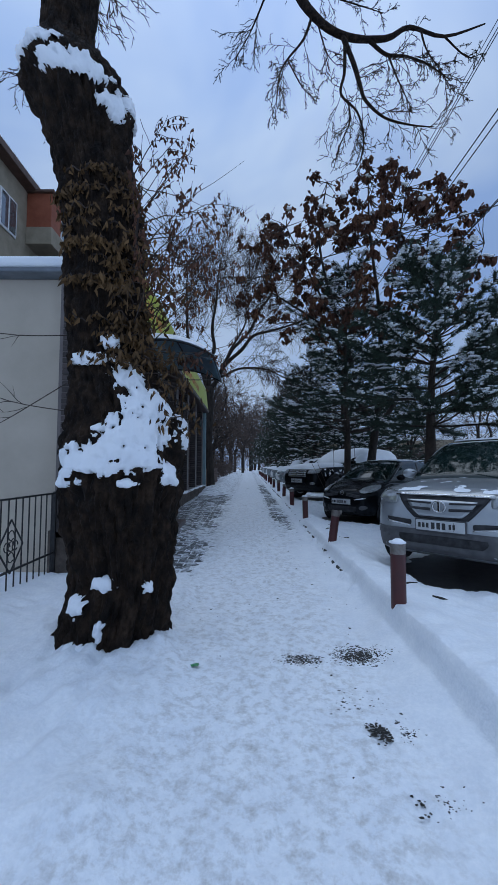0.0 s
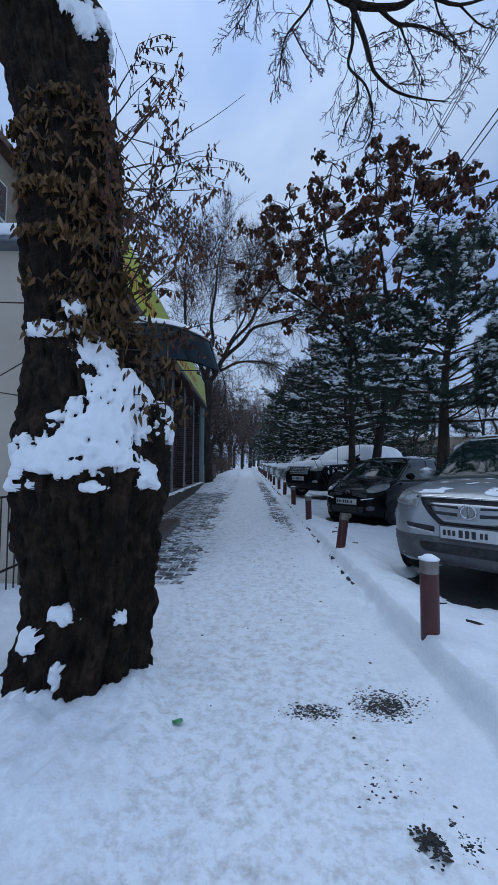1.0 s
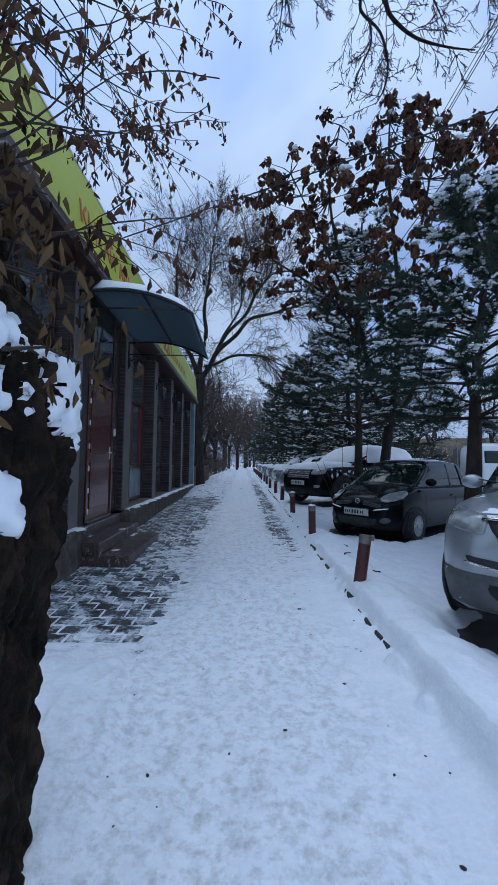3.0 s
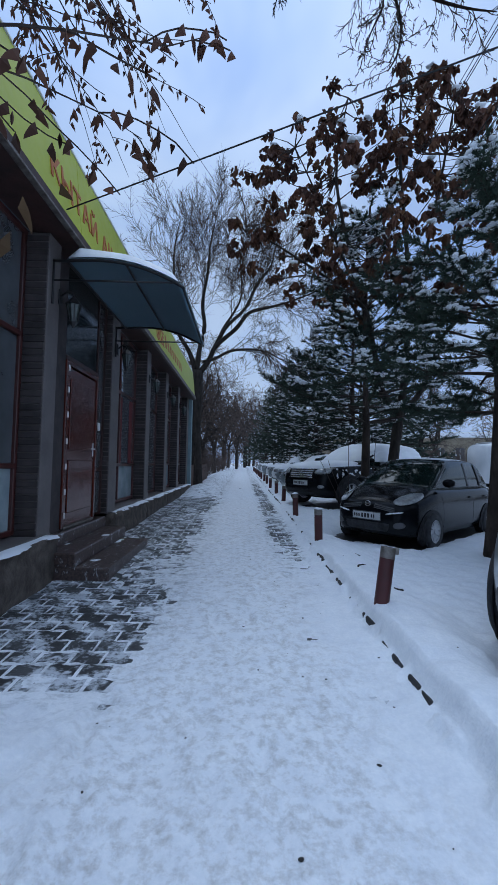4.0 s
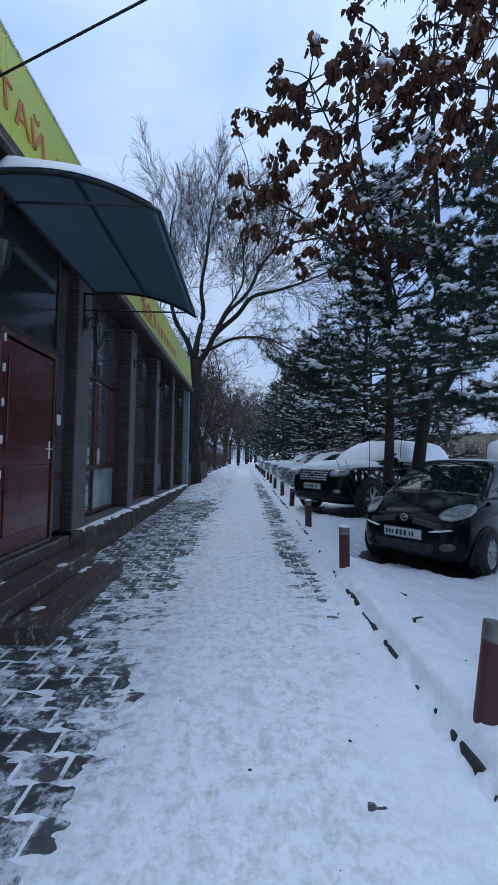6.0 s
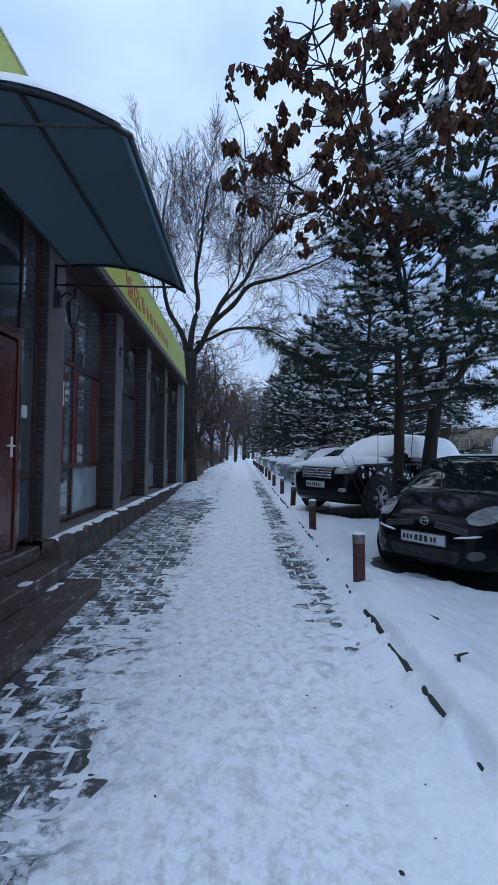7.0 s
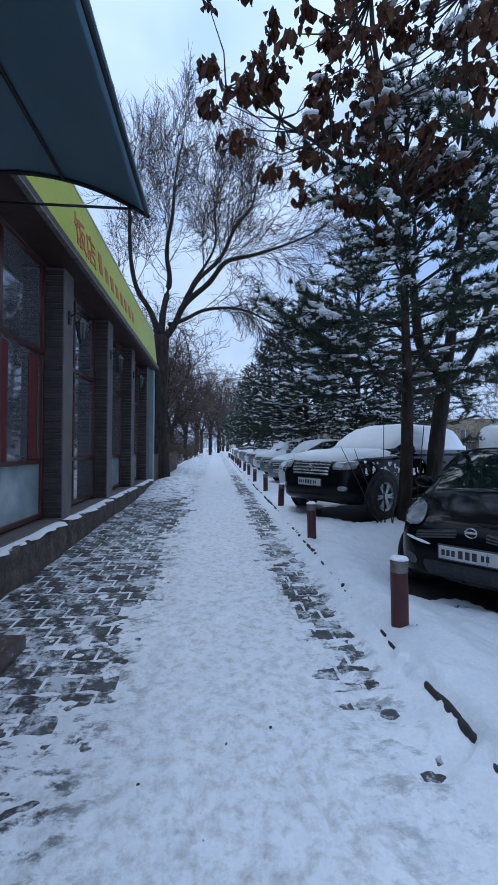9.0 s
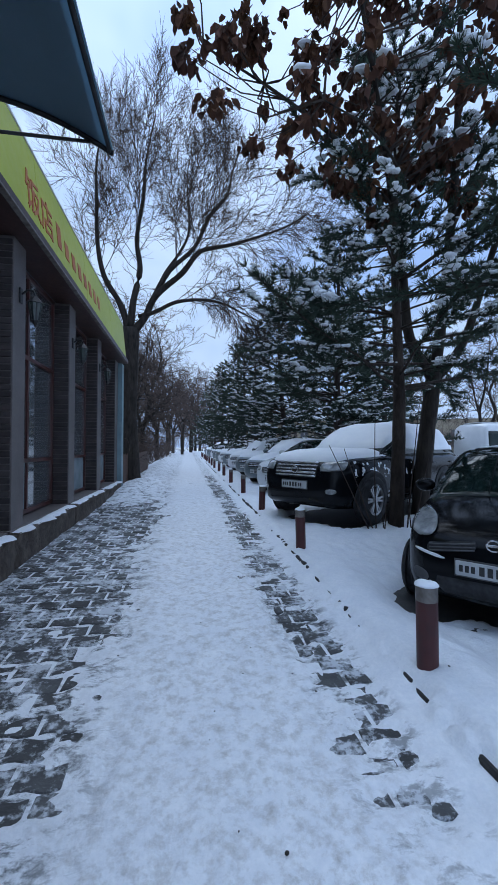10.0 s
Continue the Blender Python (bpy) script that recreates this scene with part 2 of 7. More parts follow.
nt.links.new(drift.outputs["Fac"], both.inputs[3])
nt.links.new(both.outputs[0], fr_.inputs["Fac"])
mx = nt.nodes.new("ShaderNodeMix")
mx.data_type = "RGBA"
nt.links.new(fr_.outputs[0], mx.inputs[0])
nt.links.new(stone_col, mx.inputs[6])
mx.inputs[7].default_value = (0.55, 0.58, 0.62, 1)
nt.links.new(mx.outputs[2], b.inputs["Base Color"])

# a few thin smears of blown snow on the granite treads
nt = M["granite"].node_tree
b = nt.nodes["Principled BSDF"]
stone_col = b.inputs["Base Color"].links[0].from_socket
geo = nt.nodes.new("ShaderNodeNewGeometry")
gmap_ = nt.nodes.new("ShaderNodeMapping")
gmap_.inputs["Scale"].default_value = (2.2, 0.8, 1.0)
nt.links.new(geo.outputs["Position"], gmap_.inputs["Vector"])
film = nt.nodes.new("ShaderNodeTexNoise")
film.inputs["Scale"].default_value = 9.0
film.inputs["Detail"].default_value = 7
film.inputs["Roughness"].default_value = 0.7
nt.links.new(gmap_.outputs[0], film.inputs["Vector"])
fr_ = nt.nodes.new("ShaderNodeValToRGB")
fr_.color_ramp.elements[0].position, fr_.color_ramp.elements[0].color = 0.57, (0, 0, 0, 1)
fr_.color_ramp.elements[1].position, fr_.color_ramp.elements[1].color = 0.68, (0.9, 0.9, 0.9, 1)
nt.links.new(film.outputs["Fac"], fr_.inputs["Fac"])
mx = nt.nodes.new("ShaderNodeMix")
mx.data_type = "RGBA"
nt.links.new(fr_.outputs[0], mx.inputs[0])
nt.links.new(stone_col, mx.inputs[6])
mx.inputs[7].default_value = (0.55, 0.58, 0.62, 1)
nt.links.new(mx.outputs[2], b.inputs["Base Color"])

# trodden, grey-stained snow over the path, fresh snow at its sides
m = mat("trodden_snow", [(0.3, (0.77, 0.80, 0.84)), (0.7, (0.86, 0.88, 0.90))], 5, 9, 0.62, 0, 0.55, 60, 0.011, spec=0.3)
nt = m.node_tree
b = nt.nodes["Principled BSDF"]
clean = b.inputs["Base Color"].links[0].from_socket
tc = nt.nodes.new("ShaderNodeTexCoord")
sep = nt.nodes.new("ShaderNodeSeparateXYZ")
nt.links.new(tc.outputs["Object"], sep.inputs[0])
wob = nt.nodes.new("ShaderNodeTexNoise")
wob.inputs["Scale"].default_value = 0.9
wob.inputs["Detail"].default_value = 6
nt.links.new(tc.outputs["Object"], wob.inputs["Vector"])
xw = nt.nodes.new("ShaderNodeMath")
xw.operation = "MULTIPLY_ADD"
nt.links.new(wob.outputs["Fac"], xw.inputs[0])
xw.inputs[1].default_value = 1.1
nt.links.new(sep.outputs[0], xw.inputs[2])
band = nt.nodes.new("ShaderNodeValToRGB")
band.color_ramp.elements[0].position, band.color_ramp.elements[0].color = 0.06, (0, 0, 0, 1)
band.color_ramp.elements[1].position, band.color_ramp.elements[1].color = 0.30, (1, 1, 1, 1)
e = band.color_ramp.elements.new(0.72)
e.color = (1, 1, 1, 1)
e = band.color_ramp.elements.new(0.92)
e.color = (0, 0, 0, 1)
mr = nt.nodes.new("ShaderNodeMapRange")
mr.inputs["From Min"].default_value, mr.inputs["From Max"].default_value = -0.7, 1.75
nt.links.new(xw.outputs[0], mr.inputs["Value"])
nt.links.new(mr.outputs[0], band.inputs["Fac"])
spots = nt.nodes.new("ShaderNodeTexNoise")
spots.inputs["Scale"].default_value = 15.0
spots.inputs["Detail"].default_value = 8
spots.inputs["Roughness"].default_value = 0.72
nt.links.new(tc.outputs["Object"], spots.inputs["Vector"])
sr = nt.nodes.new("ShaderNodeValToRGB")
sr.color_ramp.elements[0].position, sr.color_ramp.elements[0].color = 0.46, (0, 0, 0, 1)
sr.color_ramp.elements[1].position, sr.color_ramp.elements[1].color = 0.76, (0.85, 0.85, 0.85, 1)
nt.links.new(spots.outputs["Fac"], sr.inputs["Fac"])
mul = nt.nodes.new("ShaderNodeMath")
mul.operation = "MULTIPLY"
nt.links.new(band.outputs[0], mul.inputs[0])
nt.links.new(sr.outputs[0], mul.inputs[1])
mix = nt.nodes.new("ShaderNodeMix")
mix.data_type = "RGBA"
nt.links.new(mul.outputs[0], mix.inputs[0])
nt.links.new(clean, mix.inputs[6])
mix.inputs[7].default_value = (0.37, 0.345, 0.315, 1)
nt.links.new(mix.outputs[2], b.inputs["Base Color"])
# icy mottling all over the trodden snow, with bump shade painted in
ice_shade = nt.nodes.new("ShaderNodeTexNoise")
ice_shade.inputs["Scale"].default_value = 38.0
ice_shade.inputs["Detail"].default_value = 6
ice_shade.inputs["Roughness"].default_value = 0.7
nt.links.new(tc.outputs["Object"], ice_shade.inputs["Vector"])
ir = nt.nodes.new("ShaderNodeValToRGB")
ir.color_ramp.elements[0].position, ir.color_ramp.elements[0].color = 0.40, (0.72, 0.76, 0.80, 1)
ir.color_ramp.elements[1].position, ir.color_ramp.elements[1].color = 0.62, (1, 1, 1, 1)
nt.links.new(ice_shade.outputs["Fac"], ir.inputs["Fac"])
mm2 = nt.nodes.new("ShaderNodeMix")
mm2.data_type = "RGBA"
mm2.blend_type = "MULTIPLY"
mm2.inputs[0].default_value = 0.30
nt.links.new(mix.outputs[2], mm2.inputs[6])
nt.links.new(ir.outputs[0], mm2.inputs[7])
nt.links.new(mm2.outputs[2], b.inputs["Base Color"])
# wet dark grit showing in streaks along the walk's two swept edges
grit_in = None
for (lo, hi, soft, y0, y1) in ((-2.1, -0.75, 0.35, 4.6, 6.6), (0.55, 0.92, 0.10, 6.6, 9.6)):
    up = nt.nodes.new("ShaderNodeMapRange")
    up.inputs["From Min"].default_value, up.inputs["From Max"].default_value = lo - soft, lo + 0.05
    dn = nt.nodes.new("ShaderNodeMapRange")
    dn.inputs["From Min"].default_value, dn.inputs["From Max"].default_value = hi + soft, hi
    for q in (up, dn):
        nt.links.new(sep.outputs[0], q.inputs["Value"])
    ml = nt.nodes.new("ShaderNodeMath")
    ml.operation = "MULTIPLY"
    nt.links.new(up.outputs[0], ml.inputs[0])
    nt.links.new(dn.outputs[0], ml.inputs[1])
    along = nt.nodes.new("ShaderNodeMapRange")
    along.inputs["From Min"].default_value, along.inputs["From Max"].default_value = y0, y1
    nt.links.new(sep.outputs[1], along.inputs["Value"])
    gm = nt.nodes.new("ShaderNodeMath")
    gm.operation = "MULTIPLY"
    nt.links.new(ml.outputs[0], gm.inputs[0])
    nt.links.new(along.outputs[0], gm.inputs[1])
    if grit_in is None:
        grit_in = gm.outputs[0]
    else:
        ad = nt.nodes.new("ShaderNodeMath")
        ad.operation = "MAXIMUM"
        nt.links.new(grit_in, ad.inputs[0])
        nt.links.new(gm.outputs[0], ad.inputs[1])
        grit_in = ad.outputs[0]
gmap = nt.nodes.new("ShaderNodeMapping")
gmap.inputs["Scale"].default_value = (0.7, 1.3, 1)
nt.links.new(tc.outputs["Object"], gmap.inputs["Vector"])
gn = nt.nodes.new("ShaderNodeTexNoise")
gn.inputs["Scale"].default_value = 7.5
gn.inputs["Detail"].default_value = 8
gn.inputs["Roughness"].default_value = 0.72
gn.inputs["Distortion"].default_value = 0.2
nt.links.new(gmap.outputs[0], gn.inputs["Vector"])
gr2 = nt.nodes.new("ShaderNodeValToRGB")
gr2.color_ramp.elements[0].position, gr2.color_ramp.elements[0].color = 0.51, (0, 0, 0, 1)
gr2.color_ramp.elements[1].position, gr2.color_ramp.elements[1].color = 0.61, (1, 1, 1, 1)
nt.links.new(gn.outputs["Fac"], gr2.inputs["Fac"])
gf = nt.nodes.new("ShaderNodeMath")
gf.operation = "MULTIPLY"
nt.links.new(grit_in, gf.inputs[0])
nt.links.new(gr2.outputs[0], gf.inputs[1])
gx2 = nt.nodes.new("ShaderNodeMix")
gx2.data_type = "RGBA"
nt.links.new(gf.outputs[0], gx2.inputs[0])
nt.links.new(mm2.outputs[2], gx2.inputs[6])
gx2.inputs[7].default_value = (0.075, 0.08, 0.085, 1)
nt.links.new(gx2.outputs[2], b.inputs["Base Color"])
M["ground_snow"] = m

# ---- mesh helpers ----


def mesh_from(name, verts, faces, material, smooth=False):
    me = bpy.data.meshes.new(name)
    me.from_pydata([tuple(v) for v in verts], [], [tuple(f) for f in faces])
    for mm in (material if isinstance(material, (list, tuple)) else [material]):
        me.materials.append(mm)
    if smooth:
        me.polygons.foreach_set("use_smooth", [True] * len(me.polygons))
    me.update()
    return me


def put(name, me, parent=None, m=None, label="", kind=""):
    ob = new(name, me)
    if parent is not None:
        ob.parent = parent
    if m is not None:
        ob.matrix_basis = m
    return tagged(ob, label=label, kind=kind)


def part(name, bm, material, parent=None, label="", smooth=False, m=None, kind=""):
    me = bpy.data.meshes.new(name)
    bm.to_mesh(me)
    bm.free()
    me.materials.append(material)
    if smooth:
        me.polygons.foreach_set("use_smooth", [True] * len(me.polygons))
    return put(name, me, parent, m, label, kind)


def empty(name, m, label, category, group="", kind=""):
    ob = new(name)
    ob.matrix_basis = m
    ob.empty_display_size = 0.1
    return tagged(ob, label, category, group, kind)


def box(bm, x0, x1, y0, y1, z0, z1, bevel=0.0, seg=1):
    r = bmesh.ops.create_cube(bm, size=1.0)
    for v in r["verts"]:
        v.co = Vector((x0 + (v.co.x + 0.5) * (x1 - x0), y0 + (v.co.y + 0.5) * (y1 - y0), z0 + (v.co.z + 0.5) * (z1 - z0)))
    if bevel:
        es = list({e for v in r["verts"] for e in v.link_edges})
        bmesh.ops.bevel(bm, geom=es, offset=bevel, segments=seg, affect="EDGES", profile=0.5)
    return bm


def one_box(*a, **k):
    return box(bmesh.new(), *a, **k)


def tube(path, radii, sides=6, cap=True):
    """Vertices and faces of a tapered tube along a path."""
    vs, fs = [], []
    n = len(path)
    up = Vector((0.13, 0.21, 0.97))
    for i, p in enumerate(path):
        d = (Vector(path[min(i + 1, n - 1)]) - Vector(path[max(i - 1, 0)])).normalized()
        a = d.cross(up)
        if a.length < 0.05:
            a = d.cross(Vector((1, 0, 0)))
        a.normalize()
        c = d.cross(a)
        for k in range(sides):
            t = 2 * math.pi * k / sides
            vs.append(Vector(p) + (a * math.cos(t) + c * math.sin(t)) * radii[i])
    for i in range(n - 1):
        for k in range(sides):
            q = (k + 1) % sides
            fs.append((i * sides + k, i * sides + q, (i + 1) * sides + q, (i + 1) * sides + k))
    if cap and sides > 3:
        fs.append(tuple(range(sides - 1, -1, -1)))
        fs.append(tuple((n - 1) * sides + k for k in range(sides)))
    return vs, fs


class Bag:
    """Collects many small meshes into one list of vertices and faces."""

    def __init__(self):
        self.v, self.f = [], []

    def add(self, vs, fs):
        o = len(self.v)
        self.v.extend(vs)
        self.f.extend(tuple(i + o for i in f) for f in fs)

    def mesh(self, name, material, smooth=False):
        return mesh_from(name, self.v, self.f, material, smooth)


LATTICES = {}


def lattice(seed):
    if seed not in LATTICES:
        LATTICES[seed] = np.random.RandomState(seed).rand(256, 256)
    return LATTICES[seed]


def vnoise(x, y, seed=0):
    """Smooth value noise, 0 to 1, for arrays."""
    g = lattice(seed)
    xi, yi = np.floor(x).astype(int), np.floor(y).astype(int)
    xf, yf = x - xi, y - yi
    u, w = xf * xf * (3 - 2 * xf), yf * yf * (3 - 2 * yf)
    a, b2 = g[xi % 256, yi % 256], g[(xi + 1) % 256, yi % 256]
    c, d = g[xi % 256, (yi + 1) % 256], g[(xi + 1) % 256, (yi + 1) % 256]
    return (a * (1 - u) + b2 * u) * (1 - w) + (c * (1 - u) + d * u) * w


def fbm(x, y, seed=0, octaves=4):
    s, amp, tot = 0, 1.0, 0
    for o in range(octaves):
        s = s + amp * vnoise(x * 2 ** o, y * 2 ** o, seed + o)
        tot += amp
        amp *= 0.5
    return s / tot


def sstep(a, b2, x):
    t = np.clip((x - a) / (b2 - a), 0, 1)
    return t * t * (3 - 2 * t)

# ---- ground ----
KERB_X = 1.155


def path_z(y):
    """Height of the paved walk along its length."""
    y = np.asarray(y, float)
    near = 0.045 + 0.0245 * np.clip(y, -8, 14)
    return near + 0.008 * np.clip(y - 14, 0, 60)


def lot_z(y):
    """Height of the parking strip."""
    y = np.asarray(y, float)
    return 0.24 + 0.25 * sstep(9.8, 13.2, y) + 0.008 * np.clip(y - 14, 0, 60)


STONE_L, STONE_W, GAP = 0.205, 0.15, 0.020


def stone_at(x, y):
    """Row and column of the paving stone at a place."""
    row = np.floor((y - 2.4) / (STONE_W + GAP) + 0.5).astype(int)
    col = np.floor((x + 2.0 - 0.11 * (row % 2)) / (STONE_L + GAP) + 0.5).astype(int)
    return row, col


def bare(x, y):
    """How far the paving shows through the snow: above 0 it is bare."""
    left = sstep(-0.35, -0.95, x + 0.35 * (fbm(x * 1.3, y * 0.5, 21) - 0.5)) * sstep(4.2, 5.6, y) * (1 - 0.6 * sstep(14.0, 18, y))
    right = np.exp(-((x - 0.75) / 0.25) ** 4) * sstep(6.2, 9.0, y)
    n = 0.60 * (fbm(x * 2.6, y * 2.2, 5, 3) - 0.5) + 1.0 * (fbm(x * 8.0, y * 14.0, 15, 3) - 0.5)
    n2 = fbm(x * 0.9, y * 0.55, 9, 3) - 0.5
    row, col = stone_at(x, y)
    own = lattice(99)[row % 256, col % 256] - 0.5
    return 0.90 * left + 0.74 * right + 1.1 * n + 0.9 * n2 + 0.10 * own - 0.49 - 0.8 * (1 - sstep(4.2, 5.0, y))


def ground_z(x, y):
    g, lot = path_z(y), lot_z(y)
    wob = 0.10 * (fbm(x * 0 + 3.0, y * 1.6, 31, 4) - 0.5)
    # trodden middle, pressed uneven snow
    tread = 0.022 * (fbm(x * 4, y * 3, 41, 4) - 0.5) + 0.011 * (fbm(x * 12, y * 12, 45, 2) - 0.5) + 0.024 * (fbm(x * 1.4, y * 1.1, 43, 3) - 0.5)
    snow = 0.022 + tread
    b3 = bare(x, y)
    lump = 0.02 * np.abs(fbm(x * 9, y * 9, 77, 3) - 0.5)
    snow = np.where(b3 > -0.25, snow * np.clip(-b3 / 0.25, 0, 1) - 0.006 * np.clip(b3 / 0.1, 0, 1), snow)
    z = g + snow
    # deep soft snow beside the walk before the building
    soft = sstep(-0.28, -0.80, x + wob + 0.25 * (fbm(x * 2.0, y * 2.0, 55, 3) - 0.5)) * (1 - sstep(4.3, 5.4, y))
    z = z + soft * (0.07 + 0.09 * (fbm(x * 1.1, y * 1.1, 51, 3) - 0.4) + 0.10 * (fbm(x * 4.2, y * 4.2, 53, 3) - 0.5) + 0.035 * (fbm(x * 11.0, y * 11.0, 57, 2) - 0.5))
    # kerb, heaped snow over it, then the lot
    ridge = np.maximum(0.385, g + 0.11)
    drips = 0.78 * fbm(x * 0 + 7.0, y * 14.0, 33, 3) + 0.22 * fbm(x * 0 + 2.0, y * 1.3, 35, 2) - 0.5
    edge = np.clip(KERB_X + 0.022 + 0.55 * drips * sstep(3.6, 4.8, y), KERB_X - 0.07, KERB_X + 0.014)
    k = sstep(edge - 0.025, edge + 0.015, x)
    # loose snow pushed against the foot of the kerb
    z = z + (0.012 + 0.07 * np.clip(fbm(x * 2.2, y * 2.6, 37, 3) - 0.34, 0, 1)) * sstep(KERB_X - 0.26, KERB_X - 0.03, x)
    near = g + 0.080 + 0.02 * (fbm(x * 3, y * 3, 61, 3) - 0.5)
    up = sstep(KERB_X + 0.01, 1.235, x)
    heap = near + (ridge - near) * up + 0.06 * (fbm(x * 5, y * 5, 67, 3) - 0.5) + 0.03 * (fbm(x * 13, y * 13, 64, 2) - 0.5) + 0.05 * (fbm(x * 1.7, y * 1.7, 69, 2) - 0.5)
    soft_k = 1 - sstep(3.2, 4.6, y)
    k = k * (1 - soft_k) + soft_k * sstep(0.86, 1.19, x + wob)
    z = z * (1 - k) + heap * k
    down = sstep(1.42, 2.0, x + 0.4 * (fbm(x * 1.2, y * 0.8, 65, 3) - 0.5))
    lotz = lot + 0.05 * (fbm(x * 2.2, y * 2.2, 71, 4) - 0.5) + 0.07 * (fbm(x * 7, y * 7, 73, 3) - 0.5) + 0.03 * (fbm(x * 15, y * 15, 79, 2) - 0.5)
    rut = 0.10 * sstep(0.56, 0.64, fbm(x * 0.8 + 5, y * 0.8, 75, 3)) * sstep(1.7, 2.4, x)
    z = z * (1 - down) + (lotz - rut * 0.5) * down
    # bare wet ground beneath the parked cars
    for (cx, cy, th) in ((2.05, 4.5, 46), (2.15, 9.66, 50), (1.72, 13.25, 58)):
        s, c = math.sin(radians(th)), math.cos(radians(th))
        u, v = (x - cx) * s + (y - cy) * c, (x - cx) * c - (y - cy) * s
        m_in = sstep(-0.1, 0.5, u + 0.5 * (fbm(x * 2, y * 2, 91, 3) - 0.5)) * (1 - sstep(3.6, 4.4, u)) * (1 - sstep(0.6, 1.0, np.abs(v) + 0.4 * (fbm(x * 2, y * 2, 93, 3) - 0.5)))
        z = z - 0.14 * m_in
    # drift by the far end of the building
    z = z + 0.16 * np.exp(-(((x + 1.75) / 0.5) ** 2)) * sstep(16, 19, y) * (1 - sstep(40, 60, y))
    far = sstep(8, 20, np.abs(x)) * 0.2
    return z + far * (fbm(x * 0.12, y * 0.12, 81, 3) - 0.5) * 3


def spread(fine0, fine1, step, lo, hi, grow=1.13):
    out = list(np.arange(fine0, fine1, step))
    s, p = step, fine0
    a = []
    while p > lo:
        s *= grow
        p -= s
        a.append(p)
    s, p = step, out[-1]
    c = []
    while p < hi:
        s *= grow
        p += s
        c.append(p)
    return np.array(a[::-1] + out + c)


gx = spread(-2.2, 3.1, 0.027, -700, 700)
gy = spread(0.6, 12.5, 0.031, -300, 1500, 1.07)
GX, GY = np.meshgrid(gx, gy, indexing="ij")
GZ = ground_z(GX, GY)
# footprints pressed into the snow
fr = np.random.RandomState(17)
for k in range(230):
    if k < 150:
        fx, fy = fr.normal(0.15, 0.42), fr.uniform(0.9, 13)
    else:
        fx, fy = fr.uniform(-1.7, -0.5), fr.uniform(0.9, 5.0)
    if fx > 0.95:
        continue
    a = fr.normal(0, 0.25)
    i0, i1 = np.searchsorted(gx, [fx - 0.3, fx + 0.3])
    j0, j1 = np.searchsorted(gy, [fy - 0.35, fy + 0.35])
    u, v = GX[i0:i1, j0:j1] - fx, GY[i0:i1, j0:j1] - fy
    p, q = u * math.cos(a) + v * math.sin(a), -u * math.sin(a) + v * math.cos(a)
    w = 0.046 + 0.012 * np.sin(q * 14)
    dip = np.exp(-((p / w) ** 4 + (q / 0.14) ** 4))
    rim = np.exp(-((p / (w * 1.7)) ** 4 + (q / 0.19) ** 4)) - dip
    GZ[i0:i1, j0:j1] += (-0.016 * dip + 0.007 * rim) * fr.uniform(0.3, 1.1) * (1.0 if k < 150 else 1.9)
nx, ny = len(gx), len(gy)
idx = np.arange(nx * ny).reshape(nx, ny)
faces = np.stack([idx[:-1, :-1], idx[1:, :-1], idx[1:, 1:], idx[:-1, 1:]], -1).reshape(-1, 4)
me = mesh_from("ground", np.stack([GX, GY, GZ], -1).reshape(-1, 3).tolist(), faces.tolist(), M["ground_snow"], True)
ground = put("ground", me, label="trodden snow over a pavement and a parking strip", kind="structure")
tagged(ground, category="ground")

ax_, ay_ = np.meshgrid(np.arange(1.7, 8.2, 0.25), np.arange(3.0, 18.0, 0.25), indexing="ij")
az_ = lot_z(ay_) - 0.075
ii = np.arange(ax_.size).reshape(ax_.shape)
af = np.stack([ii[:-1, :-1], ii[1:, :-1], ii[1:, 1:], ii[:-1, 1:]], -1).reshape(-1, 4)
put("parking_asphalt", mesh_from("parking_asphalt", np.stack([ax_, ay_, az_], -1).reshape(-1, 3).tolist(), af.tolist(), M["asphalt"], True), label="dark wet asphalt of the parking strip", kind="structure")


def gz(x, y):
    return float(ground_z(np.array([float(x)]), np.array([float(y)]))[0])

# ---- the restaurant front ----
FRONT, GLASS_X = -2.10, -2.38
PILLARS = [(5.10, 5.34), (7.08, 7.36), (9.30, 9.70), (11.70, 12.05), (13.90, 14.25), (16.05, 16.40), (18.20, 18.60)]
SILL, SOFFIT = 0.76, 4.07

shop = empty("restaurant_building", pose(0, 0, 0), "low restaurant building with dark clad pillars", "building", kind="structure")
part("wall_end", one_box(-9.0, -2.36, 5.22, 5.45, 0.0, 4.0, 0.01), M["plaster"], shop, "cream plastered end wall")
bm = one_box(-9.0, -2.42, 5.52, 18.9, 4.10, 4.18, 0.01)
part("roof", bm, M["roof"], shop)
bm = one_box(-9.1, -2.30, 5.0, 5.50, 4.0, 4.06, 0.01)
part("roof_edge", bm, M["roof"], shop, "blue-grey metal roof edge")
bm = one_box(-9.1, -2.28, 4.97, 5.6, 4.063, 4.20, 0.05, 3)
part("roof_snow", bm, M["snow"], shop, "thick snow on the roof edge", True)
part("wall_back", one_box(-9.0, -8.8, 5.46, 18.7, 0.0, 4.095), M["plaster"], shop)
part("wall_far", one_box(-8.79, -2.42, 18.5, 18.7, 0.0, 4.095), M["plaster"], shop)
part("soffit", one_box(-2.6, -1.84, 5.05, 18.75, SOFFIT, SOFFIT + 0.10, 0.005), M["frame_dark"], shop, "dark boarded soffit")
part("floor_slab", one_box(-8.79, -2.44, 5.46, 18.49, 0.3, 0.6), M["stone"], shop)
